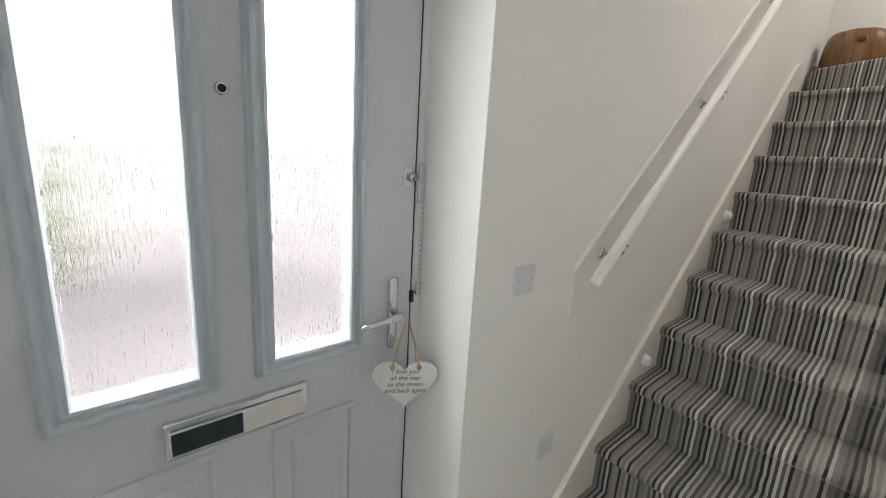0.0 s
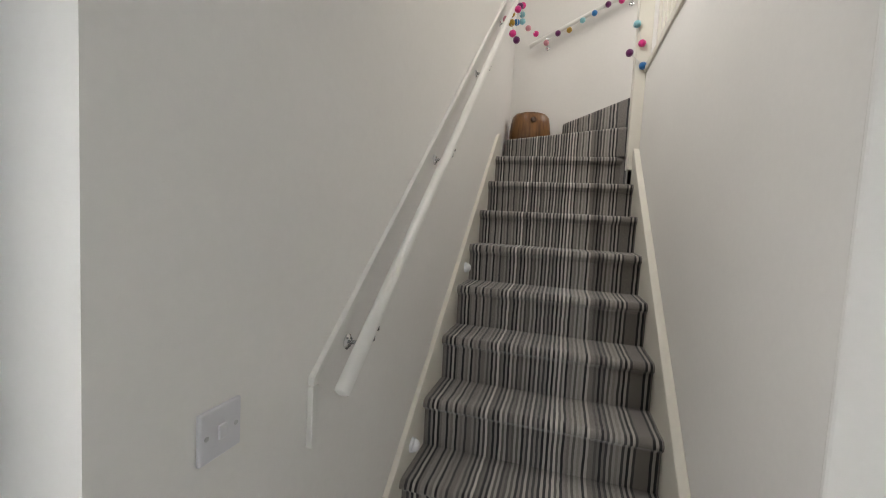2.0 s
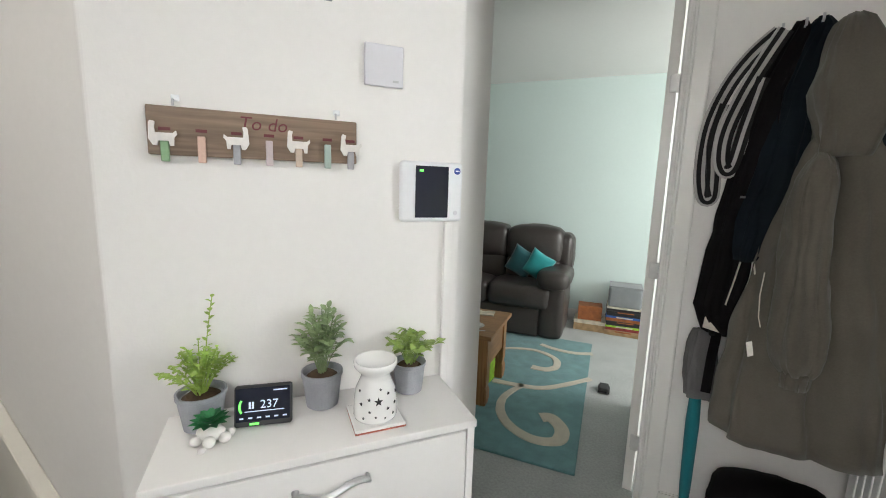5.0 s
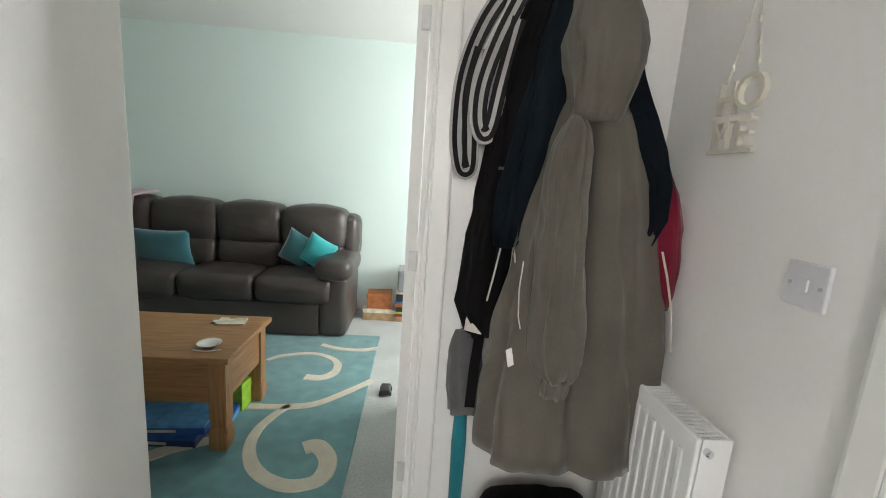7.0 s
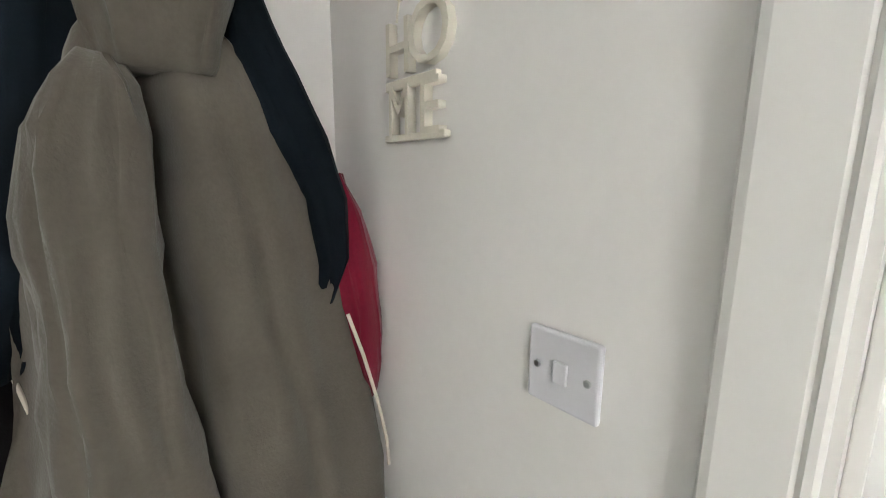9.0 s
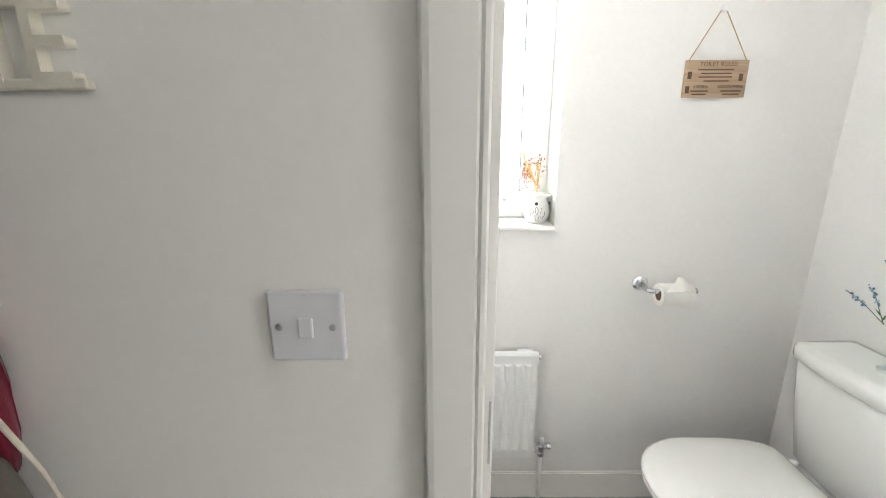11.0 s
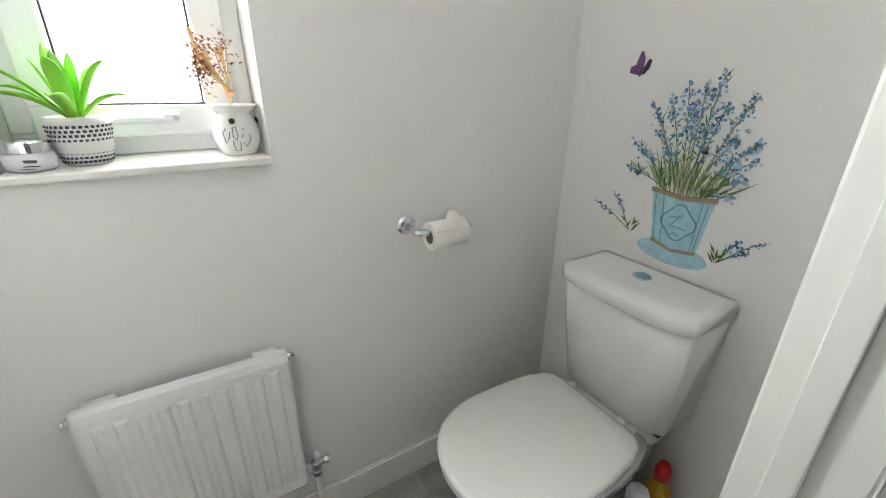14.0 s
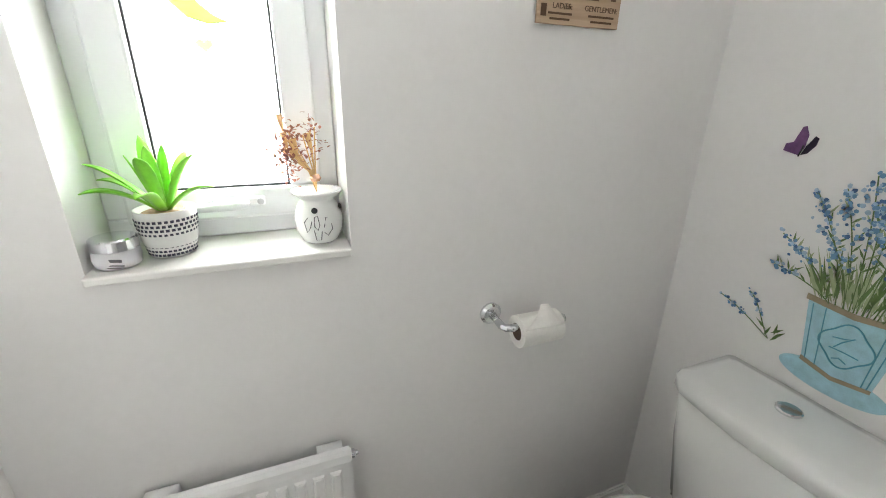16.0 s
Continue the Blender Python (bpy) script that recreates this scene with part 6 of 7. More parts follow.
swirl([(1.48, -3.16), (1.334, -3.101), (1.182, -3.096), (1.063, -3.144)], (0.05, 0.05))
swirl([(1.057, -2.665), (1.193, -2.514), (1.34, -2.383), (1.495, -2.346), (1.679, -2.34)], (0.045, 0.06))
swirl([(1.472, -2.36), (1.527, -2.247), (1.556, -2.127), (1.533, -1.985), (1.451, -1.86), (1.312, -1.786), (1.188, -1.82), (1.172, -1.939), (1.241, -2.036), (1.299, -2.017)], (0.04, 0.10))
swirl([(1.94, -1.939), (1.845, -2.004), (1.685, -2.076)], (0.08, 0.06))
# books and boxes in the corner
boxed("shoe_box", "white and tan shoe box on the floor", "box", pose(1.115, -3.86, 0, 0, 0, 0), 0.30, 0.20, 0.10, BOXC[5], BOXC[7])
boxed("wooden_box", "orange-brown lidded wooden box", "box", pose(1.13, -3.87, 0.1005, 0, 0, 3), 0.215, 0.17, 0.135, BOXC[6], BOXC[6])
z_ = 0.0
for i, (h_, c_) in enumerate(((0.05, 5), (0.045, 8), (0.04, 4), (0.05, 6), (0.045, 4), (0.035, 4))):
    b_ = thing("board_game", "stacked dark boxed board game in the corner", "board game", pose(0.83, -3.86, z_, 0, 0, (-2, 1, 3, -1, 2, 0)[i]), "stacked games")
    part("box", bx(-0.15, 0.15, -0.12, 0.12, 0, h_ * 0.6, 0.002), BOXC[c_], b_)
    part("lid", bx(-0.153, 0.153, -0.123, 0.123, h_ * 0.6 + 0.0005, h_, 0.002), BOXC[(c_ + 3) % 9 if i % 2 else c_], b_)
    part("title_bar", bx(-0.08, 0.06, 0.1235, 0.1245, h_ * 0.68, h_ * 0.9), BOXC[7 if i % 2 else 6], b_)
    z_ += h_ + 0.001
part_box = thing("storage_box", "grey cloth storage box on the stacked games", "storage box", pose(0.83, -3.86, z_))
part("box", cushion_box(-0.14, 0.14, -0.11, 0.11, 0.0, 0.19, 0.02, 0.006, 61), cloth("grey_felt", (0.25, 0.26, 0.27)), part_box, smooth=True)
part("rim", bx(-0.142, 0.142, -0.112, 0.112, 0.185, 0.198, 0.004), cloth("grey_felt_rim", (0.28, 0.29, 0.30)), part_box)
tc_ = thing("toy_car", "small dark toy lying on the carpet", "toy", pose(0.965, -2.55, 0))
part("body", bx(-0.03, 0.03, -0.05, 0.05, 0.010, 0.04, 0.010, 3), M_BLACK, tc_)
for sx in (-0.03, 0.03):
    for sy in (-0.03, 0.03):
        part("wheel", lathe(bmesh.new(), [(0.013, -0.006), (0.014, 0), (0.013, 0.006)], 14), M_BLACK, tc_).matrix_basis = pose(sx, sy, 0.0145, 0, 90, 0)

# ---- cloakroom ----
# window
wd = thing("window_1", "white plastic casement window with frosted glass", "window", pose(-0.93, 0, 0))
wd["kind"] = "structure"


def frame_yz(y0, y1, z0, z1, w, x0, x1, b=0.004):
    bm = bmesh.new()
    box(bm, x0, x1, y0, y1, z0, z0 + w, b)
    box(bm, x0, x1, y0, y1, z1 - w, z1, b)
    box(bm, x0, x1, y0, y0 + w, z0 + w, z1 - w, b)
    box(bm, x0, x1, y1 - w, y1, z0 + w, z1 - w, b)
    return bm


part("window_frame", frame_yz(VY0, VY1, VZ0 + 0.012, VZ1, 0.045, -0.035, 0.030), M_UPVC, wd)
sash = part("sash", frame_yz(VY0 + 0.035, VY1 - 0.035, VZ0 + 0.047, VZ1 - 0.035, 0.058, -0.02, 0.044, 0.006), M_UPVC, wd)
part("gasket", frame_yz(VY0 + 0.090, VY1 - 0.090, VZ0 + 0.102, VZ1 - 0.090, 0.0065, 0.018, 0.030, 0.0005), M_BLACK, sash, "black rubber gasket")
pn = part("pane", bx(0.004, 0.010, VY0 + 0.092, VY1 - 0.092, VZ0 + 0.104, VZ1 - 0.092), M_FROST, sash, "frosted pane")
pn.visible_shadow = False
hd = part("window_handle", bx(0.044, 0.056, -0.70, -0.61, VZ0 + 0.072, VZ0 + 0.090, 0.004), M_UPVC, sash)
part("lever", tube(bmesh.new(), [(0.056, -0.645, VZ0 + 0.081), (0.078, -0.645, VZ0 + 0.081), (0.082, -0.66, VZ0 + 0.081), (0.082, -0.74, VZ0 + 0.080)], 0.008, 10), M_UPVC, hd, smooth=True)
part("lock", lathe(bmesh.new(), [(0.006, 0), (0.006, 0.004), (0.002, 0.005)], 14), M_STEEL, hd).matrix_basis = pose(0.056, -0.618, VZ0 + 0.081, 0, 90, 0)
structure("window_sill", bx(-0.965, WC_W + 0.022, VY0 + 0.001, VY1 - 0.001, VZ0 - 0.006, VZ0 + 0.010, 0.004), M_GLOSS, "white painted window board", "window sill")
# hanging glass bird and heart in the window
sg = thing("suncatcher", "small stained glass bird and heart hanging in the window", "suncatcher", pose(-0.868, -0.667, 1.428))
M_SG = [mat("stain_" + n, c, 0.2, vary=0.1, trans=0.6) for n, c in (("green", (0.35, 0.75, 0.05)), ("yellow", (0.9, 0.8, 0.05)), ("orange", (0.85, 0.25, 0.08)))]
bm = bmesh.new()
prism(bm, [(-0.045, 0.055), (-0.020, 0.030), (0.010, 0.022), (0.038, 0.026), (0.020, 0.034), (0.0, 0.050), (-0.02, 0.075), (-0.04, 0.085)], -0.001, 0.001, "x")
part("bird", bm, M_SG[0], sg)
part("beak", prism(bmesh.new(), [(-0.045, 0.085), (-0.030, 0.080), (-0.022, 0.100), (-0.035, 0.110)], -0.001, 0.001, "x"), M_SG[1], sg)
bm = bmesh.new()
prism(bm, [(u, v - 0.010) for u, v in heart_outline(0.024, 24)], -0.001, 0.001, "x")
part("heart", bm, M_SG[2], sg)
part("outline", tube(bmesh.new(), [(0, -0.020, 0.030), (0, 0.010, 0.022), (0, 0.038, 0.026)], 0.0009, 5), M_BLACK, sg)
part("thread", tube(bmesh.new(), [(0.0, -0.002, 0.0), (0.0, -0.002, 0.03), (0, -0.01, 0.55)], 0.0004, 4), M_UPVC, sg)

# plant, cream jar and oil burner on the sill
SZ = VZ0 + 0.0105
M_POTW = mat("white_textured_pot", (0.66, 0.65, 0.63), 0.6, vary=0.05)
sp = thing("potted_plant", "bright green spiky artificial plant in a patterned pot", "plant", pose(-0.832, -0.765, SZ) @ Matrix.Diagonal((1.02, 1.02, 1.18, 1)))
PROFP = [(0.030, 0), (0.034, 0.002), (0.041, 0.025), (0.044, 0.05), (0.0445, 0.068), (0.042, 0.0685), (0.040, 0.062)]
pt = part("pot", lathe(bmesh.new(), PROFP, 36), M_POTW, sp, smooth=True)
M_NAVYMARK = mat("navy_glaze", (0.03, 0.03, 0.055), 0.6, vary=0.1)
bm = bmesh.new()
for row in range(9):
    z = 0.006 + row * 0.0062
    rr = 0.0338 + (0.0105 * min(1, z / 0.05) if z < 0.05 else 0.0105) + 0.0004
    for k in range(34):
        a = 2 * math.pi * (k + 0.5 * (row % 2)) / 34
        m_ = Matrix.Rotation(a, 4, "Z") @ Matrix.Translation((rr, 0, z))
        vs = [bm.verts.new(m_ @ Vector(q)) for q in ((0, -0.0026, -0.0019), (0, 0.0026, -0.0019), (0, 0.0026, 0.0019), (0, -0.0026, 0.0019), (0.0007, -0.0018, -0.0012), (0.0007, 0.0018, -0.0012), (0.0007, 0.0018, 0.0012), (0.0007, -0.0018, 0.0012))]
        for q in ((4, 5, 6, 7), (0, 1, 5, 4), (1, 2, 6, 5), (2, 3, 7, 6), (3, 0, 4, 7)):
            bm.faces.new([vs[i] for i in q])
o = part("pattern", bm, M_NAVYMARK, pt, "navy dash pattern")
part("gravel", lathe(bmesh.new(), [(0.041, 0.060), (0.03, 0.064), (0.004, 0.065)], 24), mat("tan_gravel", (0.40, 0.27, 0.14), 0.9, vary=0.4, scale=120, bump=1.0), pt)
bm = bmesh.new()
r = random.Random(3)


def blade(bm, base, az, el, length, width, droop):
    d = Vector((math.cos(az), math.sin(az), 0))
    side = Vector((-math.sin(az), math.cos(az), 0))
    rows = []
    n = 9
    for i in range(n + 1):
        t = i / n
        c = Vector(base) + d * (length * math.cos(el) * t) + Vector((0, 0, length * (math.sin(el) * t - droop * t * t)))
        w = width * (0.55 + 1.1 * t) * (1 - t ** 3) if t < 1 else 0.0005
        rows.append([bm.verts.new(c - side * w / 2 + Vector((0, 0, 0.22 * w))), bm.verts.new(c), bm.verts.new(c + side * w / 2 + Vector((0, 0, 0.22 * w)))])
    for a, b in zip(rows, rows[1:]):
        for i in (0, 1):
            bm.faces.new((a[i], a[i + 1], b[i + 1], b[i]))


for i in range(14):
    ring = i // 5
    az = 2 * math.pi * (i / 5 + ring * 0.19) + r.uniform(-0.2, 0.2)
    if math.cos(az) < -0.6 and ring < 1:
        az += 0.9
    blade(bm, (0.006 * math.cos(az), 0.006 * math.sin(az), 0.062), az, (0.75, 1.05, 1.35)[ring] + r.uniform(-0.12, 0.12), (0.135, 0.135, 0.115)[ring] * r.uniform(0.8, 1.05), 0.024, (0.38, 0.28, 0.10)[ring])
lf_ = part("leaves", bm, M_LIME, sp, "bright green blades", smooth=True)
lf_.modifiers.new("thickness", "SOLIDIFY").thickness = 0.0012
cj = thing("cream_jar", "small frosted face cream jar with a silver lid", "jar", pose(-0.795, -0.834, SZ) @ Matrix.Scale(1.15, 4))
part("jar", lathe(bmesh.new(), [(0.022, 0), (0.027, 0.003), (0.029, 0.012), (0.028, 0.024), (0.025, 0.026)], 32), M_PLATE, cj, smooth=True)
lid_ = part("lid", lathe(bmesh.new(), [(0.0285, 0.0265), (0.0285, 0.040), (0.026, 0.042), (0.004, 0.043)], 32), M_CHROME, cj, "silver lid")
for w_, z, h_ in ((0.026, 0.014, 0.004), (0.03, 0.0085, 0.0016), (0.02, 0.0055, 0.001)):
    part("print_bar", bx(-w_ / 2, w_ / 2, -0.0008, 0.0, z, z + h_), M_INK, cj).matrix_basis = pose(0.0287, 0.002, 0, 0, 0, 72)
bn = thing("oil_burner", "round white ceramic oil burner with dried flowers", "oil burner", pose(-0.822, -0.518, SZ) @ Matrix.Scale(1.2, 4))
part("body", lathe(bmesh.new(), [(0.024, 0), (0.028, 0.003), (0.036, 0.022), (0.037, 0.038), (0.032, 0.056), (0.026, 0.066), (0.027, 0.070), (0.037, 0.077), (0.038, 0.081), (0.034, 0.081), (0.024, 0.075), (0.004, 0.073)], 36), M_CERAMIC, bn, smooth=True)
# Solid black discs paint the dark of the vents; nothing is cut.
part("vent_hole", lathe(bmesh.new(), [(0.0045, 0), (0.0045, 0.0015), (0.001, 0.0016)], 16), M_STAR, bn).matrix_basis = pose(0.0335, -0.008, 0.056, 0, 72, -13)
part("vent_hole", lathe(bmesh.new(), [(0.0045, 0), (0.0045, 0.0015), (0.001, 0.0016)], 16), M_STAR, bn).matrix_basis = pose(0.016, 0.0305, 0.056, 0, 72, 62)
# plain line drawing on the front
for pts in ([(-0.4, 0.045), (-0.55, 0.038), (-0.45, 0.022), (-0.3, 0.03), (-0.22, 0.04)], [(0.25, 0.03), (0.35, 0.045), (0.55, 0.042), (0.6, 0.026), (0.4, 0.016), (0.25, 0.022)], [(-0.12, 0.046), (0.02, 0.048), (0.08, 0.034), (0.0, 0.026), (-0.12, 0.032), (-0.12, 0.046)], [(-0.15, 0.026), (-0.1, 0.010), (0.1, 0.010), (0.15, 0.024)]):
    q = []
    for a, z in pts:
        rr = 0.0372 if 0.02 < z < 0.042 else 0.0352
        q.append((rr * math.cos(a - 0.15), rr * math.sin(a - 0.15), z))
    part("drawn_line", tube(bmesh.new(), q, 0.0007, 5), M_INK, bn)
M_DRY = mat("dried_brown", (0.30, 0.13, 0.09), 0.9, vary=0.3, scale=60)
M_STRAW = mat("straw", (0.62, 0.42, 0.19), 0.9, vary=0.2, scale=60)
bm, bm2 = bmesh.new(), bmesh.new()
r = random.Random(9)
for i in range(16):
    tip = Vector((r.uniform(-0.02, 0.035), r.uniform(-0.055, 0.012), r.uniform(0.135, 0.182)))
    tube(bm2, [(0, 0, 0.078), (tip.x * 0.25, tip.y * 0.2, 0.11), tip], 0.0011, 5)
    if i < 12:
        for k in range(26):
            leaf(bm, tip + Vector((r.gauss(0, 0.008), r.gauss(0, 0.008), r.gauss(-0.012, 0.016))), (r.uniform(-1, 1), r.uniform(-1, 1), r.uniform(-0.2, 1)), 0.008, 0.005, 0.1)
    else:
        tube(bm2, [tip, tip + Vector((0.002, -0.004, 0.022))], [0.002, 0.0045], 6)
part("dried_flower", bm, M_DRY, bn, "russet dried flower heads")["kind"] = "stuff"
part("straw", bm2, M_STRAW, bn, "straw-coloured stalks")["kind"] = "stuff"
part("ribbon", lathe(bmesh.new(), [(0.006, 0.094), (0.009, 0.099), (0.006, 0.104)], 10), mat("peach_ribbon", (0.6, 0.36, 0.25), 0.8), bn)

def single_radiator(m, w, h, z0, depth):
    """One pressed panel with rolled edges, flutes, end bosses and a chrome valve."""
    r = thing("radiator", "white single-panel radiator below the window", "radiator", m)
    yf = -depth
    bm = bmesh.new()
    prof = [(yf + 0.016, z0), (yf + 0.004, z0 + 0.002), (yf, z0 + 0.010), (yf, z0 + h - 0.026), (yf + 0.003, z0 + h - 0.010), (yf + 0.010, z0 + h - 0.002), (yf + 0.018, z0 + h), (yf + 0.022, z0 + h - 0.004), (yf + 0.022, z0)]
    prism(bm, prof, 0, w, "x")
    bmesh.ops.bevel(bm, geom=[e for e in bm.edges if abs(e.verts[0].co.x - e.verts[1].co.x) < 1e-6], offset=0.0035, segments=2, affect="EDGES")
    part("front_panel", bm, M_RAD, r)
    n = 10
    pitch = (w - 0.036) / n
    a, b = 0.0125, 0.0085
    flute = ring_loft(bmesh.new(), [[(-a, 0.001, z0 + 0.038), (a, 0.001, z0 + 0.038), (a, 0.001, z0 + h - 0.040), (-a, 0.001, z0 + h - 0.040)],
                                    [(-b, -0.0055, z0 + 0.050), (b, -0.0055, z0 + 0.050), (b, -0.0055, z0 + h - 0.046), (-b, -0.0055, z0 + h - 0.046)]])
    bmesh.ops.bevel(flute, geom=[e for e in flute.edges if all(v.co.y < -0.004 for v in e.verts)], offset=0.002, segments=2, affect="EDGES")
    fl_ = part("flute", flute, M_RAD, r)
    for i in range(n):
        o = fl_ if i == 0 else fl_.copy()
        if i:
            scene.collection.objects.link(o)
        o.location = (0.018 + pitch * (i + 0.5), yf, 0)
    for x in (0.042, w - 0.042):
        part("boss", tube(bmesh.new(), [(x - 0.026, yf + 0.032, z0 + h - 0.022), (x + 0.026, yf + 0.032, z0 + h - 0.022)], 0.021, 18), M_RAD, r, smooth=True)
        part("wall_bracket", bx(x - 0.012, x + 0.012, yf + 0.045, 0, z0 + 0.06, z0 + h - 0.05, 0.002), M_RAD, r)
    for x, sg in ((0.0, -1), (w, 1)):
        part("end_plug", lathe(bmesh.new(), [(0.010, 0), (0.010, 0.006), (0.006, 0.009), (0.005, 0.014), (0.002, 0.015)], 14), M_CHROME, r, "chrome plug").matrix_basis = pose(x, yf + 0.014, z0 + h - 0.020, 0, 90 * sg, 0)
    vx, vy, vz = w + 0.030, yf + 0.022, z0 + 0.036
    v = part("valve", tube(bmesh.new(), [(w - 0.002, vy, vz), (w + 0.014, vy, vz), (w + 0.058, vy, vz + 0.010)], [0.008, 0.010, 0.010], 12), M_CHROME, r, "chrome valve", smooth=True)
    part("valve_body", lathe(bmesh.new(), [(0.010, -0.034), (0.0135, -0.030), (0.0135, -0.016), (0.011, -0.012), (0.013, -0.006), (0.013, 0.012), (0.009, 0.018)], 16), M_CHROME, v).location = (vx, vy, vz)
    part("valve_nut", lathe(bmesh.new(), [(0.014, -0.006), (0.015, 0.0), (0.014, 0.006)], 8), M_STEEL, v).matrix_basis = pose(w + 0.010, vy, vz, 0, 90, 0)
    part("valve_head", lathe(bmesh.new(), [(0.011, 0), (0.013, 0.003), (0.013, 0.012), (0.010, 0.016)], 16), M_CHROME, v, smooth=True).matrix_basis = pose(w + 0.052, vy, vz + 0.008, 0, 80, 0)
    part("valve_cap", lathe(bmesh.new(), [(0.007, 0), (0.008, 0.016), (0.006, 0.026), (0.002, 0.028)], 14), M_UPVC, v, "white plastic cap", smooth=True).location = (vx + 0.004, vy, vz + 0.017)
    part("pipe", tube(bmesh.new(), [(vx, vy, vz - 0.03), (vx, vy, 0.012)], 0.0075, 12), M_RAD, v, "white painted pipe", smooth=True)
    return r


single_radiator(pose(WC_W, -0.895, 0, 0, 0, 90), 0.39, 0.435, 0.215, 0.060)

# toilet
tl = thing("toilet", "white close-coupled toilet with its lid down", "toilet", pose(-0.385, 0, 0))


def dshape(w, y_back, y_front, z, n=40, sq=0.25, inset=0.0):
    """D-shaped outline: straight back, rounded front."""
    pts = []
    hw = w / 2 - inset
    yb, yf = y_back - inset, y_front + inset
    cy = yf + (yb - yf) * 0.45
    for i in range(n):
        t = math.pi * i / (n - 1)
        pts.append((-hw * math.copysign(abs(math.cos(t)) ** 0.92, math.cos(t)), cy - (cy - yf) * math.sin(t) ** 0.95, z))
    back = [(0.985, 0.40), (0.94, 0.70), (0.85, 0.90), (0.74, 0.985), (0.62, 1.0)]
    pts += [(hw * a, cy + (yb - cy) * b, z) for a, b in back] + [(-hw * a, cy + (yb - cy) * b, z) for a, b in reversed(back)]
    return pts


pan = part("pan", ring_loft(bmesh.new(), [dshape(0.25, 0.36, -0.10, 0.0045), dshape(0.24, 0.36, -0.09, 0.03), dshape(0.22, 0.36, -0.07, 0.12), dshape(0.25, 0.34, -0.12, 0.24), dshape(0.33, 0.30, -0.215, 0.33), dshape(0.36, 0.24, -0.245, 0.38), dshape(0.36, 0.24, -0.248, 0.395)]), M_CERAMIC, tl, smooth=True)
part("pan_shelf", bx(-0.12, 0.12, 0.18, 0.395, 0.30, 0.397, 0.02, 3), M_CERAMIC, pan, smooth=True)
part("seat", ring_loft(bmesh.new(), [dshape(0.360, 0.185, -0.258, 0.3965, inset=0.004), dshape(0.366, 0.188, -0.262, 0.402), dshape(0.366, 0.188, -0.262, 0.412), dshape(0.362, 0.186, -0.258, 0.4155, inset=0.003)]), M_SEAT, tl, smooth=True)
part("lid", ring_loft(bmesh.new(), [dshape(0.372, 0.19, -0.265, 0.4165, inset=0.005), dshape(0.372, 0.19, -0.265, 0.422), dshape(0.372, 0.19, -0.265, 0.430), dshape(0.368, 0.188, -0.262, 0.436, inset=0.008), dshape(0.30, 0.16, -0.22, 0.439, inset=0.02)]), M_SEAT, tl, smooth=True)


def cistern_ring(w, y_b, y_f, z, bow=0.02, n=14, c=0.02):
    pts = []
    for i in range(n + 1):
        t = -1 + 2 * i / n
        pts.append((t * (w / 2 - c * 0.2), y_f - bow * (1 - t * t) + (0.012 if abs(t) > 0.99 else 0), z))
    pts += [(w / 2, y_f + c, z), (w / 2, y_b - 0.01, z), (w / 2 - 0.01, y_b, z), (-w / 2 + 0.01, y_b, z), (-w / 2, y_b - 0.01, z), (-w / 2, y_f + c, z)]
    return pts


YB = WC_N - 0.003
cs = part("cistern", ring_loft(bmesh.new(), [cistern_ring(0.30, YB, 0.26, 0.398), cistern_ring(0.315, YB, 0.25, 0.41), cistern_ring(0.345, YB, 0.225, 0.60), cistern_ring(0.358, YB, 0.216, 0.725)]), M_CERAMIC, tl, smooth=True)
part("cistern_lid", ring_loft(bmesh.new(), [cistern_ring(0.362, YB, 0.212, 0.727), cistern_ring(0.372, YB, 0.204, 0.732), cistern_ring(0.372, YB, 0.204, 0.760), cistern_ring(0.364, YB - 0.004, 0.212, 0.770), cistern_ring(0.32, YB - 0.03, 0.245, 0.774)]), M_CERAMIC, cs, smooth=True)
bt = part("flush_button", lathe(bmesh.new(), [(0.023, 0.0), (0.023, 0.004), (0.020, 0.006), (0.004, 0.006)], 28), M_CHROME, cs, "chrome flush button")
bt.matrix_basis = pose(-0.005, 0.305, 0.7735)
# Thin near-black slab paints the shade under the cistern.
part("seam_shadow", bx(-0.15, 0.15, 0.262, 0.38, 0.3965, 0.399), M_GAP, cs)
for sx in (-0.08, 0.08):
    part("seat_hinge", lathe(bmesh.new(), [(0.012, 0), (0.012, 0.03), (0.008, 0.034)], 16), M_SEAT, tl).matrix_basis = pose(sx, 0.20, 0.398)

# toilet roll holder
rh = thing("toilet_roll_holder", "chrome toilet roll holder with a part-used roll", "toilet roll holder", pose(WC_W, -0.166, 0.882, 0, 0, 90))
part("rosette", lathe(bmesh.new(), [(0.026, 0.0), (0.026, 0.006), (0.020, 0.012), (0.009, 0.014)], 24), M_CHROME, rh).matrix_basis = pose(0, 0, 0, 90)
part("arm", tube(bmesh.new(), [(0, -0.012, 0), (0, -0.055, -0.004), (0.006, -0.066, -0.005), (0.02, -0.070, -0.005), (0.145, -0.070, -0.005)], 0.0085, 12), M_CHROME, rh, smooth=True)
part("end_stop", lathe(bmesh.new(), [(0.0085, 0), (0.011, 0.004), (0.009, 0.010)], 14), M_CHROME, rh, smooth=True).matrix_basis = pose(0.143, -0.070, -0.005, 0, 90, 0)
tr_ = thing("toilet_roll", "white part-used toilet roll with a torn corner up", "toilet roll", pose(WC_W, -0.166, 0.882, 0, 0, 90))
bm = bmesh.new()
rings = []
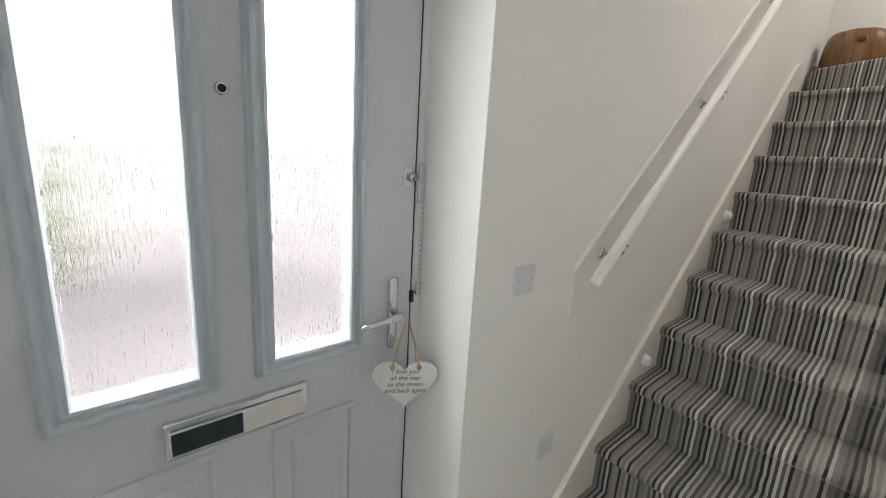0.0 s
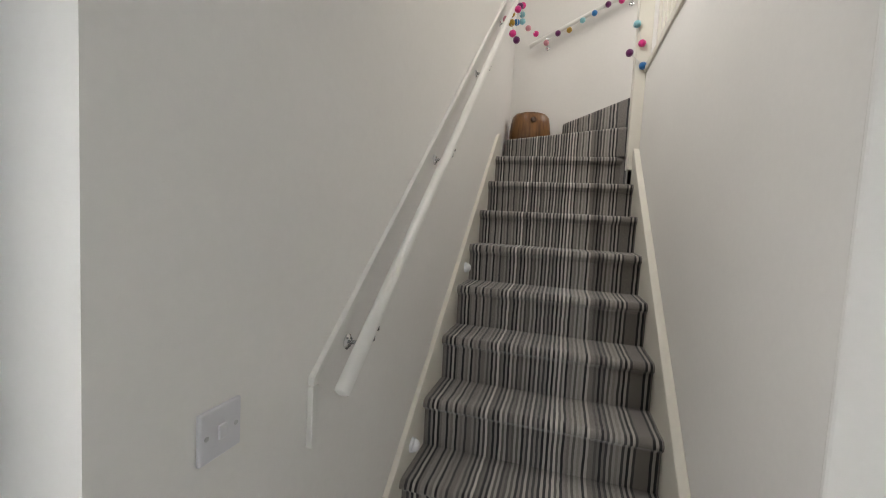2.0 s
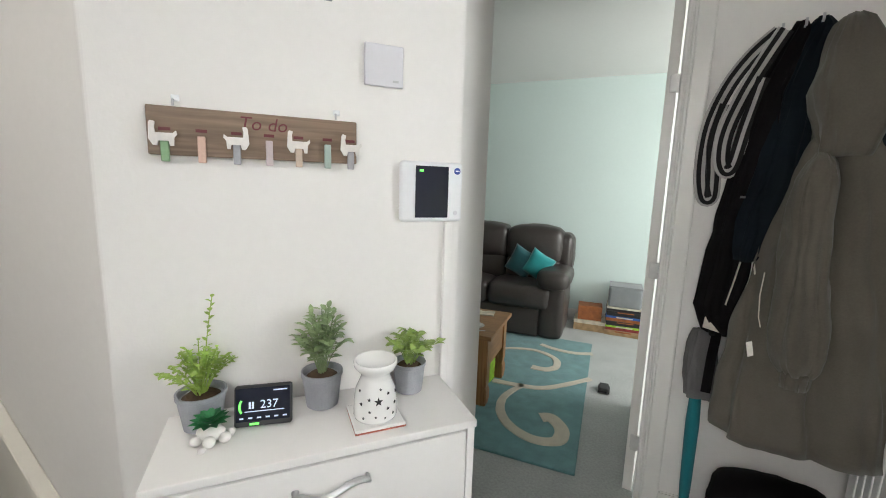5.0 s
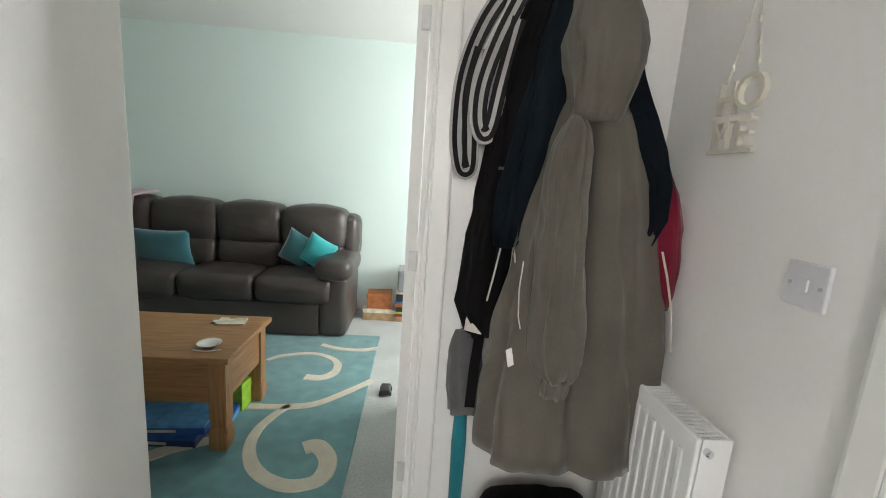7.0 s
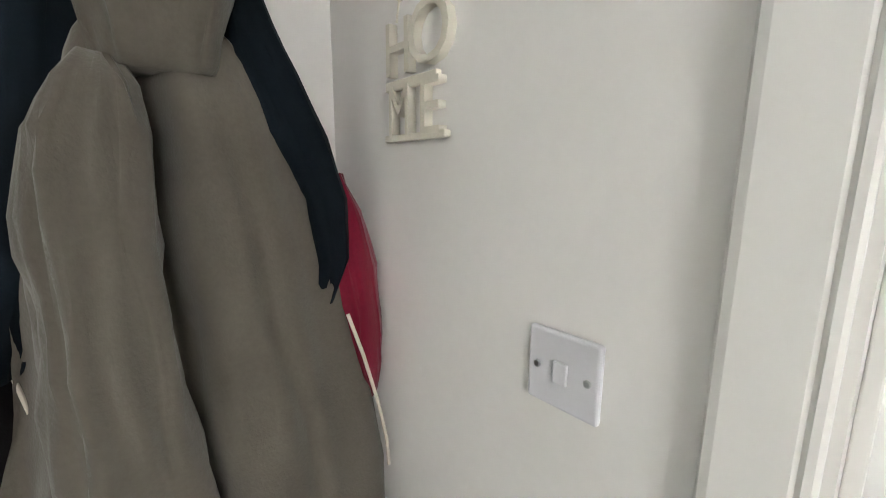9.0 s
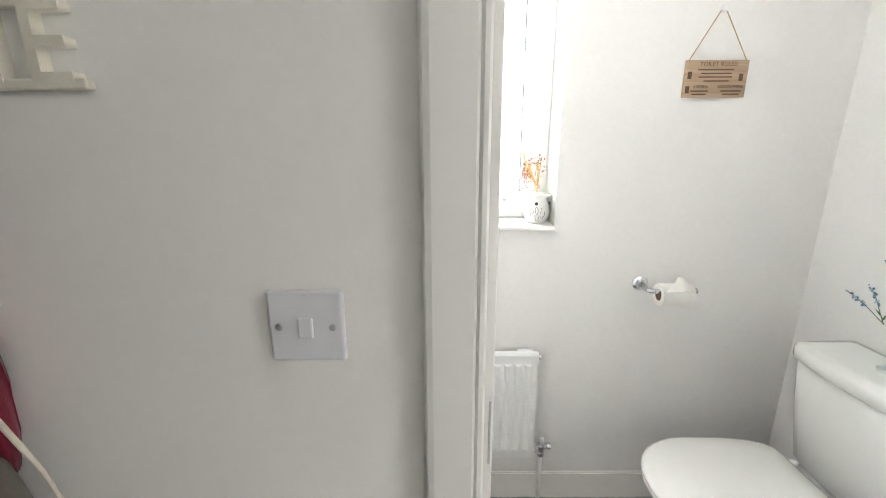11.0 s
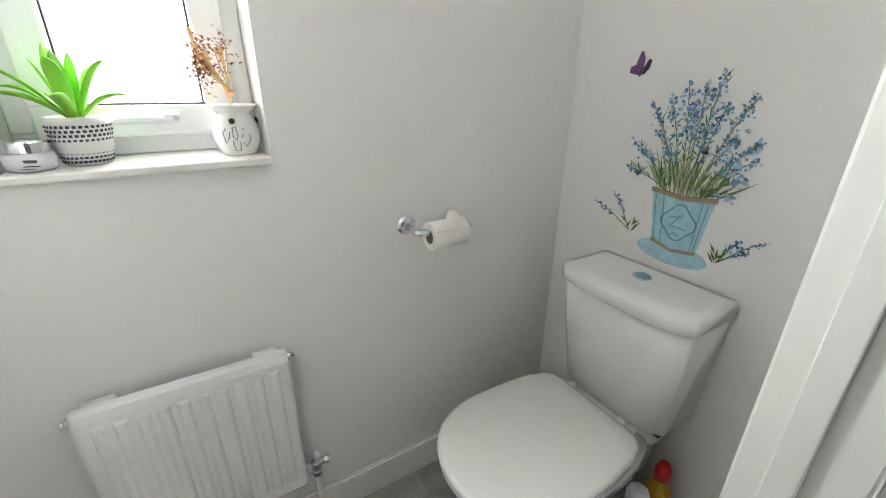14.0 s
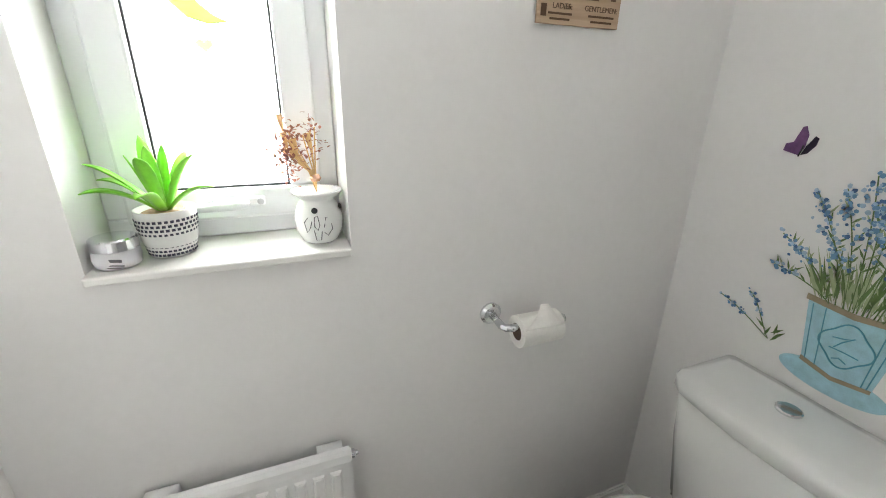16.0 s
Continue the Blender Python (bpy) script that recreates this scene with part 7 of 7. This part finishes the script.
for x, ra in ((0.030, 0.0195), (0.030, 0.036), (0.132, 0.036), (0.132, 0.0195), (0.030, 0.0195)):
    rings.append([(x, -0.070 + ra * math.cos(t), -0.016 + ra * math.sin(t)) for t in (2 * math.pi * i / 36 for i in range(36))])
ring_loft(bm, rings, cap=False)
part("roll", bm, M_PAPER, tr_, smooth=False)
bm = bmesh.new()
tube(bm, [(0.0305, -0.070, -0.016), (0.1315, -0.070, -0.016)], 0.0192, 24)
part("cardboard_core", bm, mat("brown_card", (0.12, 0.08, 0.055), 0.9), tr_)
bm = bmesh.new()
rings = []
for i in range(10):
    t = i / 9
    a = radians(150 - 55 * t)
    rr = 0.0368 + 0.024 * t * t
    y_, z_2 = -0.070 + rr * math.cos(a), -0.016 + rr * math.sin(a)
    rings.append([(0.032 + 0.050 * t, y_, z_2), (0.130 - 0.030 * t, y_ - 0.002, z_2)])
vs = [[bm.verts.new(p) for p in q] for q in rings]
for a, b in zip(vs, vs[1:]):
    bm.faces.new((a[0], a[1], b[1], b[0]))
o = part("loose_sheet", bm, M_PAPER, tr_, smooth=True)
o.modifiers.new("thickness", "SOLIDIFY").thickness = 0.0007

# hanging wooden rules sign
M_PLY = grain_mat("pale_plywood", (0.36, 0.245, 0.155), (0.52, 0.38, 0.26), "X", 0.6)
M_BURN = mat("burnt_print", (0.10, 0.055, 0.03), 0.8, vary=0)
sn = thing("toilet_sign", "small plywood toilet rules sign on a string", "wall sign", pose(WC_W, -0.022, 1.525, 0, 0, 90))
part("board", bx(-0.093, 0.093, -0.012, -0.006, -0.052, 0.052, 0.001), M_PLY, sn)
text_mesh("lettering", "TOILET RULES:", 0.017, M_BURN, sn, pose(0.004, -0.0126, 0.040, 90))
text_mesh("lettering", "LADIES:", 0.013, M_BURN, sn, pose(-0.040, -0.0126, -0.022, 90))
text_mesh("lettering", "GENTLEMEN:", 0.013, M_BURN, sn, pose(0.048, -0.0126, -0.022, 90))
for x0, x1, z in ((-0.055, 0.050, 0.025), (-0.045, 0.045, 0.015), (-0.050, 0.048, 0.005), (-0.035, 0.040, -0.006), (-0.070, -0.018, -0.034), (0.020, 0.080, -0.034), (-0.066, -0.022, -0.043), (0.026, 0.076, -0.043)):
    part("print_bar", bx(x0, x1, -0.0128, -0.0122, z - 0.0018, z + 0.0018), M_BURN, sn)
for x0, z0 in ((-0.078, 0.010), (0.074, 0.004), (-0.08, -0.03)):
    part("pictogram", bx(x0 - 0.006, x0 + 0.006, -0.0128, -0.0122, z0 - 0.010, z0 + 0.010, 0.0002), M_BURN, sn)
for sx in (-1, 1):
    part("string", tube(bmesh.new(), [(sx * 0.086, -0.010, 0.048), (sx * 0.006, -0.004, 0.188)], 0.0014, 5), M_TWINE, sn)
part("wall_hook", bx(-0.008, 0.008, -0.010, 0, 0.180, 0.200, 0.003), M_UPVC, sn)

# ---- stickers and picture on the cloakroom's north wall ----
SY = WC_N - 0.0012


def flat_poly(bm, pts, y=SY, t=0.0008):
    return prism(bm, pts, y - t, y, "y")


M_STEM = mat("printed_green", (0.10, 0.17, 0.05), 0.7, vary=0.3, scale=60)
M_STEM2 = mat("printed_light_green", (0.36, 0.42, 0.24), 0.7, vary=0.25, scale=60)
M_FLOW = [mat("printed_blue_" + n, c, 0.7, vary=0.25, scale=90) for n, c in (("mid", (0.13, 0.27, 0.45)), ("pale", (0.38, 0.50, 0.62)), ("deep", (0.05, 0.12, 0.27)))]
M_POTP = mat("printed_aqua", (0.36, 0.58, 0.65), 0.7, vary=0.16, scale=40, fine=0.1)
M_POTD = mat("printed_teal_line", (0.10, 0.32, 0.42), 0.7, vary=0.1)
M_RIM = mat("printed_brown", (0.32, 0.26, 0.17), 0.7, vary=0.15, scale=40)
dc = thing("lavender_sticker", "wall sticker of blue lavender in a pale aqua pot", "wall sticker")
part("pot", flat_poly(bmesh.new(), [(-0.462, 0.972), (-0.440, 0.838), (-0.325, 0.838), (-0.309, 0.975)]), M_POTP, dc)
part("saucer", flat_poly(bmesh.new(), [(-0.385 + 0.092 * math.cos(t), 0.822 + 0.030 * math.sin(t)) for t in (2 * math.pi * i / 36 for i in range(36))], SY + 0.0004), M_POTP, dc)
part("saucer_ring", flat_poly(bmesh.new(), [(-0.442, 0.840), (-0.385, 0.826), (-0.325, 0.836), (-0.325, 0.844), (-0.385, 0.835), (-0.442, 0.850)], SY - 0.0009), M_RIM, dc)
part("pot_rim", flat_poly(bmesh.new(), [(-0.466, 0.982), (-0.466, 0.970), (-0.385, 0.962), (-0.304, 0.972), (-0.304, 0.984), (-0.385, 0.974)], SY - 0.0009), M_RIM, dc)
badge = [(-0.382 + 0.040 * math.cos(t) * (1 + 0.10 * math.cos(4 * t)), 0.905 + 0.042 * math.sin(t) * (1 + 0.10 * math.cos(4 * t)), ) for t in (2 * math.pi * i / 40 for i in range(41))]
part("badge_outline", tube(bmesh.new(), [(u, SY - 0.0012, v) for u, v in badge], 0.0016, 5, cap=False), M_POTD, dc)
for pts in ([(-0.405, 0.915), (-0.385, 0.920), (-0.372, 0.928), (-0.388, 0.912), (-0.398, 0.896)], [(-0.405, 0.893), (-0.38, 0.893), (-0.358, 0.891)], [(-0.395, 0.872), (-0.385, 0.878), (-0.372, 0.872)]):
    part("badge_stroke", tube(bmesh.new(), [(u, SY - 0.0012, v) for u, v in pts], 0.0012, 5), M_POTD, dc)
for u0, u1 in ((-0.452, -0.434), (-0.43, -0.416), (-0.335, -0.340), (-0.322, -0.332)):
    part("pot_line", tube(bmesh.new(), [(u0, SY - 0.001, 0.965), (u1, SY - 0.001, 0.842)], 0.0010, 4), M_POTD, dc)
r = random.Random(12)
bs1, bs2 = bmesh.new(), bmesh.new()
bf = [bmesh.new(), bmesh.new(), bmesh.new()]


def flat_leaf(bm, p, ang, ln, w, y):
    c, s = math.cos(ang), math.sin(ang)
    flat_poly(bm, [(p[0] + c * a - s * b, p[1] + s * a + c * b) for a, b in ((0, 0), (ln * 0.4, w / 2), (ln, 0), (ln * 0.45, -w / 2))], y, 0.0003)


def blob(bm, p, rr, y, n=7):
    a0 = r.uniform(0, 6)
    flat_poly(bm, [(p[0] + rr * (1 + r.uniform(-0.25, 0.25)) * math.cos(a0 + 2 * math.pi * i / n), p[1] + rr * (1 + r.uniform(-0.25, 0.25)) * math.sin(a0 + 2 * math.pi * i / n)) for i in range(n)], y, 0.0003)


layer = 0
for tx, tz in ((-0.507, 1.183), (-0.464, 1.197), (-0.429, 1.227), (-0.405, 1.185), (-0.389, 1.232), (-0.355, 1.256), (-0.335, 1.190), (-0.28, 1.206), (-0.542, 1.086), (-0.248, 1.116), (-0.252, 1.078), (-0.256, 1.036), (-0.272, 0.996), (-0.545, 1.02), (-0.46, 1.10), (-0.36, 1.14), (-0.30, 1.12)):
    bx0 = -0.385 + (tx + 0.385) * 0.28
    pts = bez((bx0, SY - 0.001, 0.975), (bx0 + (tx - bx0) * 0.15, SY - 0.001, 0.975 + (tz - 0.975) * 0.45), (bx0 + (tx - bx0) * 0.6, SY - 0.001, 0.975 + (tz - 0.975) * 0.75), (tx, SY - 0.001, tz), 12)
    tube(bs1, pts, 0.0011, 4)
    big = tz > 1.05
    for k in range(46 if big else 24):
        t = r.uniform(0.52 if big else 0.7, 1.0)
        i = min(int(t * 12), 11)
        p = pts[i].lerp(pts[i + 1], t * 12 - i)
        wd_ = 0.013 * (1.15 - t) / 0.5 + 0.004
        layer = (layer + 1) % 140
        blob(bf[r.choice((0, 0, 1, 1, 2))], (p.x + r.gauss(0, wd_ * 0.7), p.z + r.gauss(0, 0.004)), r.uniform(0.0018, 0.0046), SY - 0.0014 - 0.000005 * layer)
    for k in range(12):
        t = r.uniform(0.15, 0.95)
        i = int(t * 12)
        p = pts[i]
        flat_leaf(bs1 if r.random() < 0.5 else bs2, (p.x, p.z), radians(90) + r.uniform(-0.9, 0.9), r.uniform(0.014, 0.032), 0.0042, SY - 0.0012)
for k in range(70):
    u = r.uniform(-0.45, -0.315)
    ang = radians(90) + (-(u + 0.385)) * 9 + r.uniform(-0.35, 0.35)
    flat_leaf(bs1 if k % 2 else bs2, (u, 0.972 + r.uniform(0, 0.02)), ang, r.uniform(0.04, 0.11), 0.006, SY - 0.0010 - 0.000004 * k)
for sprig, tips in (((-0.508, 0.848), ((-0.631, 0.903), (-0.571, 0.938))), ((-0.275, 0.838), ((-0.19, 0.912), (-0.215, 0.88), (-0.235, 0.905)))):
    for tip in tips:
        pts = bez((sprig[0], SY - 0.001, sprig[1]), (sprig[0] + (tip[0] - sprig[0]) * 0.3, SY - 0.001, sprig[1] + 0.02), (tip[0] * 0.6 + sprig[0] * 0.4, SY - 0.001, tip[1] - 0.01), (tip[0], SY - 0.001, tip[1]), 8)
        tube(bs1, pts, 0.0012, 4)
        for k in range(26):
            t = r.uniform(0.5, 1.0)
            i = min(int(t * 8), 7)
            p = pts[i].lerp(pts[i + 1], t * 8 - i)
            layer = (layer + 1) % 140
            blob(bf[r.choice((0, 1, 2))], (p.x + r.gauss(0, 0.004), p.z + r.gauss(0, 0.004)), r.uniform(0.0016, 0.0038), SY - 0.0014 - 0.000005 * layer)
    for k in range(6):
        flat_leaf(bs1, (sprig[0] + r.uniform(-0.01, 0.01), sprig[1] + r.uniform(-0.004, 0.02)), r.uniform(0.6, 2.6), 0.03, 0.006, SY - 0.0012)
part("stem_tuft", bs1, M_STEM, dc)["kind"] = "stuff"
part("leaf_tuft", bs2, M_STEM2, dc)["kind"] = "stuff"
for b_, m_ in zip(bf, M_FLOW):
    part("blossom", b_, m_, dc, "blue painted flowers")["kind"] = "stuff"
bfly_ = thing("butterfly_sticker", "small purple butterfly wall sticker", "wall sticker")
part("wing", flat_poly(bmesh.new(), [(-0.560, 1.245), (-0.590, 1.252), (-0.588, 1.266), (-0.575, 1.270), (-0.566, 1.300), (-0.560, 1.302), (-0.552, 1.285), (-0.553, 1.262)]), mat("printed_purple", (0.14, 0.055, 0.16), 0.7, vary=0.35, scale=80), bfly_, "purple wing")
part("wing", flat_poly(bmesh.new(), [(-0.557, 1.246), (-0.552, 1.262), (-0.540, 1.284), (-0.533, 1.280), (-0.535, 1.266), (-0.546, 1.250)], SY - 0.0004), mat("printed_dark_purple", (0.035, 0.02, 0.05), 0.7), bfly_, "dark wing")
part("body", tube(bmesh.new(), [(-0.560, SY - 0.001, 1.243), (-0.556, SY - 0.001, 1.265)], 0.0014, 5), M_STAR, bfly_)
# flower photo print
cv = thing("canvas_print", "unframed canvas print of pink flowers on dark leaves", "picture", pose(-0.20, WC_N, 1.625))
part("canvas", bx(-0.19, 0.19, -0.018, 0, -0.155, 0.155, 0.002), mat("dark_leaf_print", (0.025, 0.035, 0.02), 0.5, vary=0.7, scale=14, fine=0.3), cv)
PINK = [mat("print_pink_" + n, c, 0.5, vary=0.3, scale=50) for n, c in (("light", (0.52, 0.20, 0.27)), ("mid", (0.38, 0.07, 0.15)), ("red", (0.32, 0.05, 0.06)))]
r = random.Random(21)
for k in range(64):
    u, v, rr = r.uniform(-0.17, 0.17), r.uniform(-0.138, 0.138), r.uniform(0.016, 0.030)
    bm = bmesh.new()
    for q in range(9):
        a = 2 * math.pi * q / 9 + k
        ca, sa = math.cos(a), math.sin(a)
        oval = [(rr * (0.58 + 0.42 * math.cos(t)), rr * 0.19 * math.sin(t)) for t in (2 * math.pi * i / 8 for i in range(8))]
        prism(bm, [(u + ca * e_ - sa * f_, v + sa * e_ + ca * f_) for e_, f_ in oval], -0.0190 - 0.00004 * k - 0.000004 * q, -0.0178, "y")
    part("flower_eye", prism(bmesh.new(), [(u + rr * 0.24 * math.cos(t), v + rr * 0.24 * math.sin(t)) for t in (2 * math.pi * i / 8 for i in range(8))], -0.0191 - 0.00004 * (k + 1), -0.0178, "y"), PINK[2], cv)
    part("flower", bm, PINK[k % 3], cv)

# bottles on the floor behind the toilet
M_YEL = mat("yellow_plastic", (0.70, 0.42, 0.02), 0.3, vary=0.05)
M_REDP = mat("red_plastic", (0.55, 0.02, 0.02), 0.3, vary=0.05)
M_PURP = mat("purple_print", (0.16, 0.03, 0.22), 0.3, vary=0.3, scale=40)
bl = thing("bleach_bottle", "yellow bottle with a red cap on the floor", "bottle", pose(-0.222, 0.312, 0.0065))
part("bottle", lathe(bmesh.new(), [(0.030, 0), (0.036, 0.006), (0.037, 0.15), (0.032, 0.19), (0.017, 0.225), (0.016, 0.235)], 26), M_YEL, bl, smooth=True)
part("cap", lathe(bmesh.new(), [(0.021, 0.2355), (0.021, 0.262), (0.014, 0.285), (0.006, 0.290)], 22), M_REDP, bl, "red cap", smooth=True)
part("label", lathe(bmesh.new(), [(0.0374, 0.035), (0.0376, 0.036), (0.0376, 0.125), (0.0374, 0.126)], 26, cap=False), M_INK, bl, "dark printed label")
av = thing("aerosol_can", "white-capped purple aerosol can on the floor", "aerosol can", pose(-0.226, 0.215, 0.0065))
part("can", lathe(bmesh.new(), [(0.029, 0), (0.031, 0.004), (0.031, 0.17), (0.027, 0.185)], 26), M_PURP, av, smooth=False)
part("cap", lathe(bmesh.new(), [(0.0285, 0.1855), (0.0285, 0.235), (0.024, 0.248), (0.004, 0.250)], 26), M_UPVC, av, "white cap", smooth=True)
part("label_band", lathe(bmesh.new(), [(0.0313, 0.09), (0.0316, 0.091), (0.0316, 0.135), (0.0313, 0.136)], 26, cap=False), BOXC[3], av)

# ---- vinyl planks of the cloakroom floor ----
M_PLANKV = mat("vinyl_plank", (0.27, 0.26, 0.245), 0.38, vary=0.3, scale=9, fine=0.15, bump=0.12)
nt = M_PLANKV.node_tree
oi = nt.nodes.new("ShaderNodeObjectInfo")
mr = nt.nodes.new("ShaderNodeMapRange")
mr.inputs["To Min"].default_value, mr.inputs["To Max"].default_value = 0.45, 1.5
nt.links.new(oi.outputs["Random"], mr.inputs["Value"])
b_ = nt.nodes["Principled BSDF"]
src = b_.inputs["Base Color"].links[0].from_socket
vm = nt.nodes.new("ShaderNodeVectorMath")
vm.operation = "SCALE"
nt.links.new(src, vm.inputs[0])
nt.links.new(mr.outputs[0], vm.inputs["Scale"])
nt.links.new(vm.outputs[0], b_.inputs["Base Color"])
fl = bpy.data.objects["floor_wc"]
bm = bx(-0.0495, 0.0495, -0.1495, 0.1495, 0.0042, 0.0062, 0.0006, 1)
pl0 = part("plank", bm, M_PLANKV, fl)
k = 0
for i in range(8):
    for j in range(5):
        o = pl0 if k == 0 else pl0.copy()
        if k:
            scene.collection.objects.link(o)
        k += 1
        o.location = (WC_W + 0.065 + i * 0.1, WC_S + 0.15 + j * 0.3 - (0.1 if i % 3 == 1 else 0.0) + 0.0, 0)
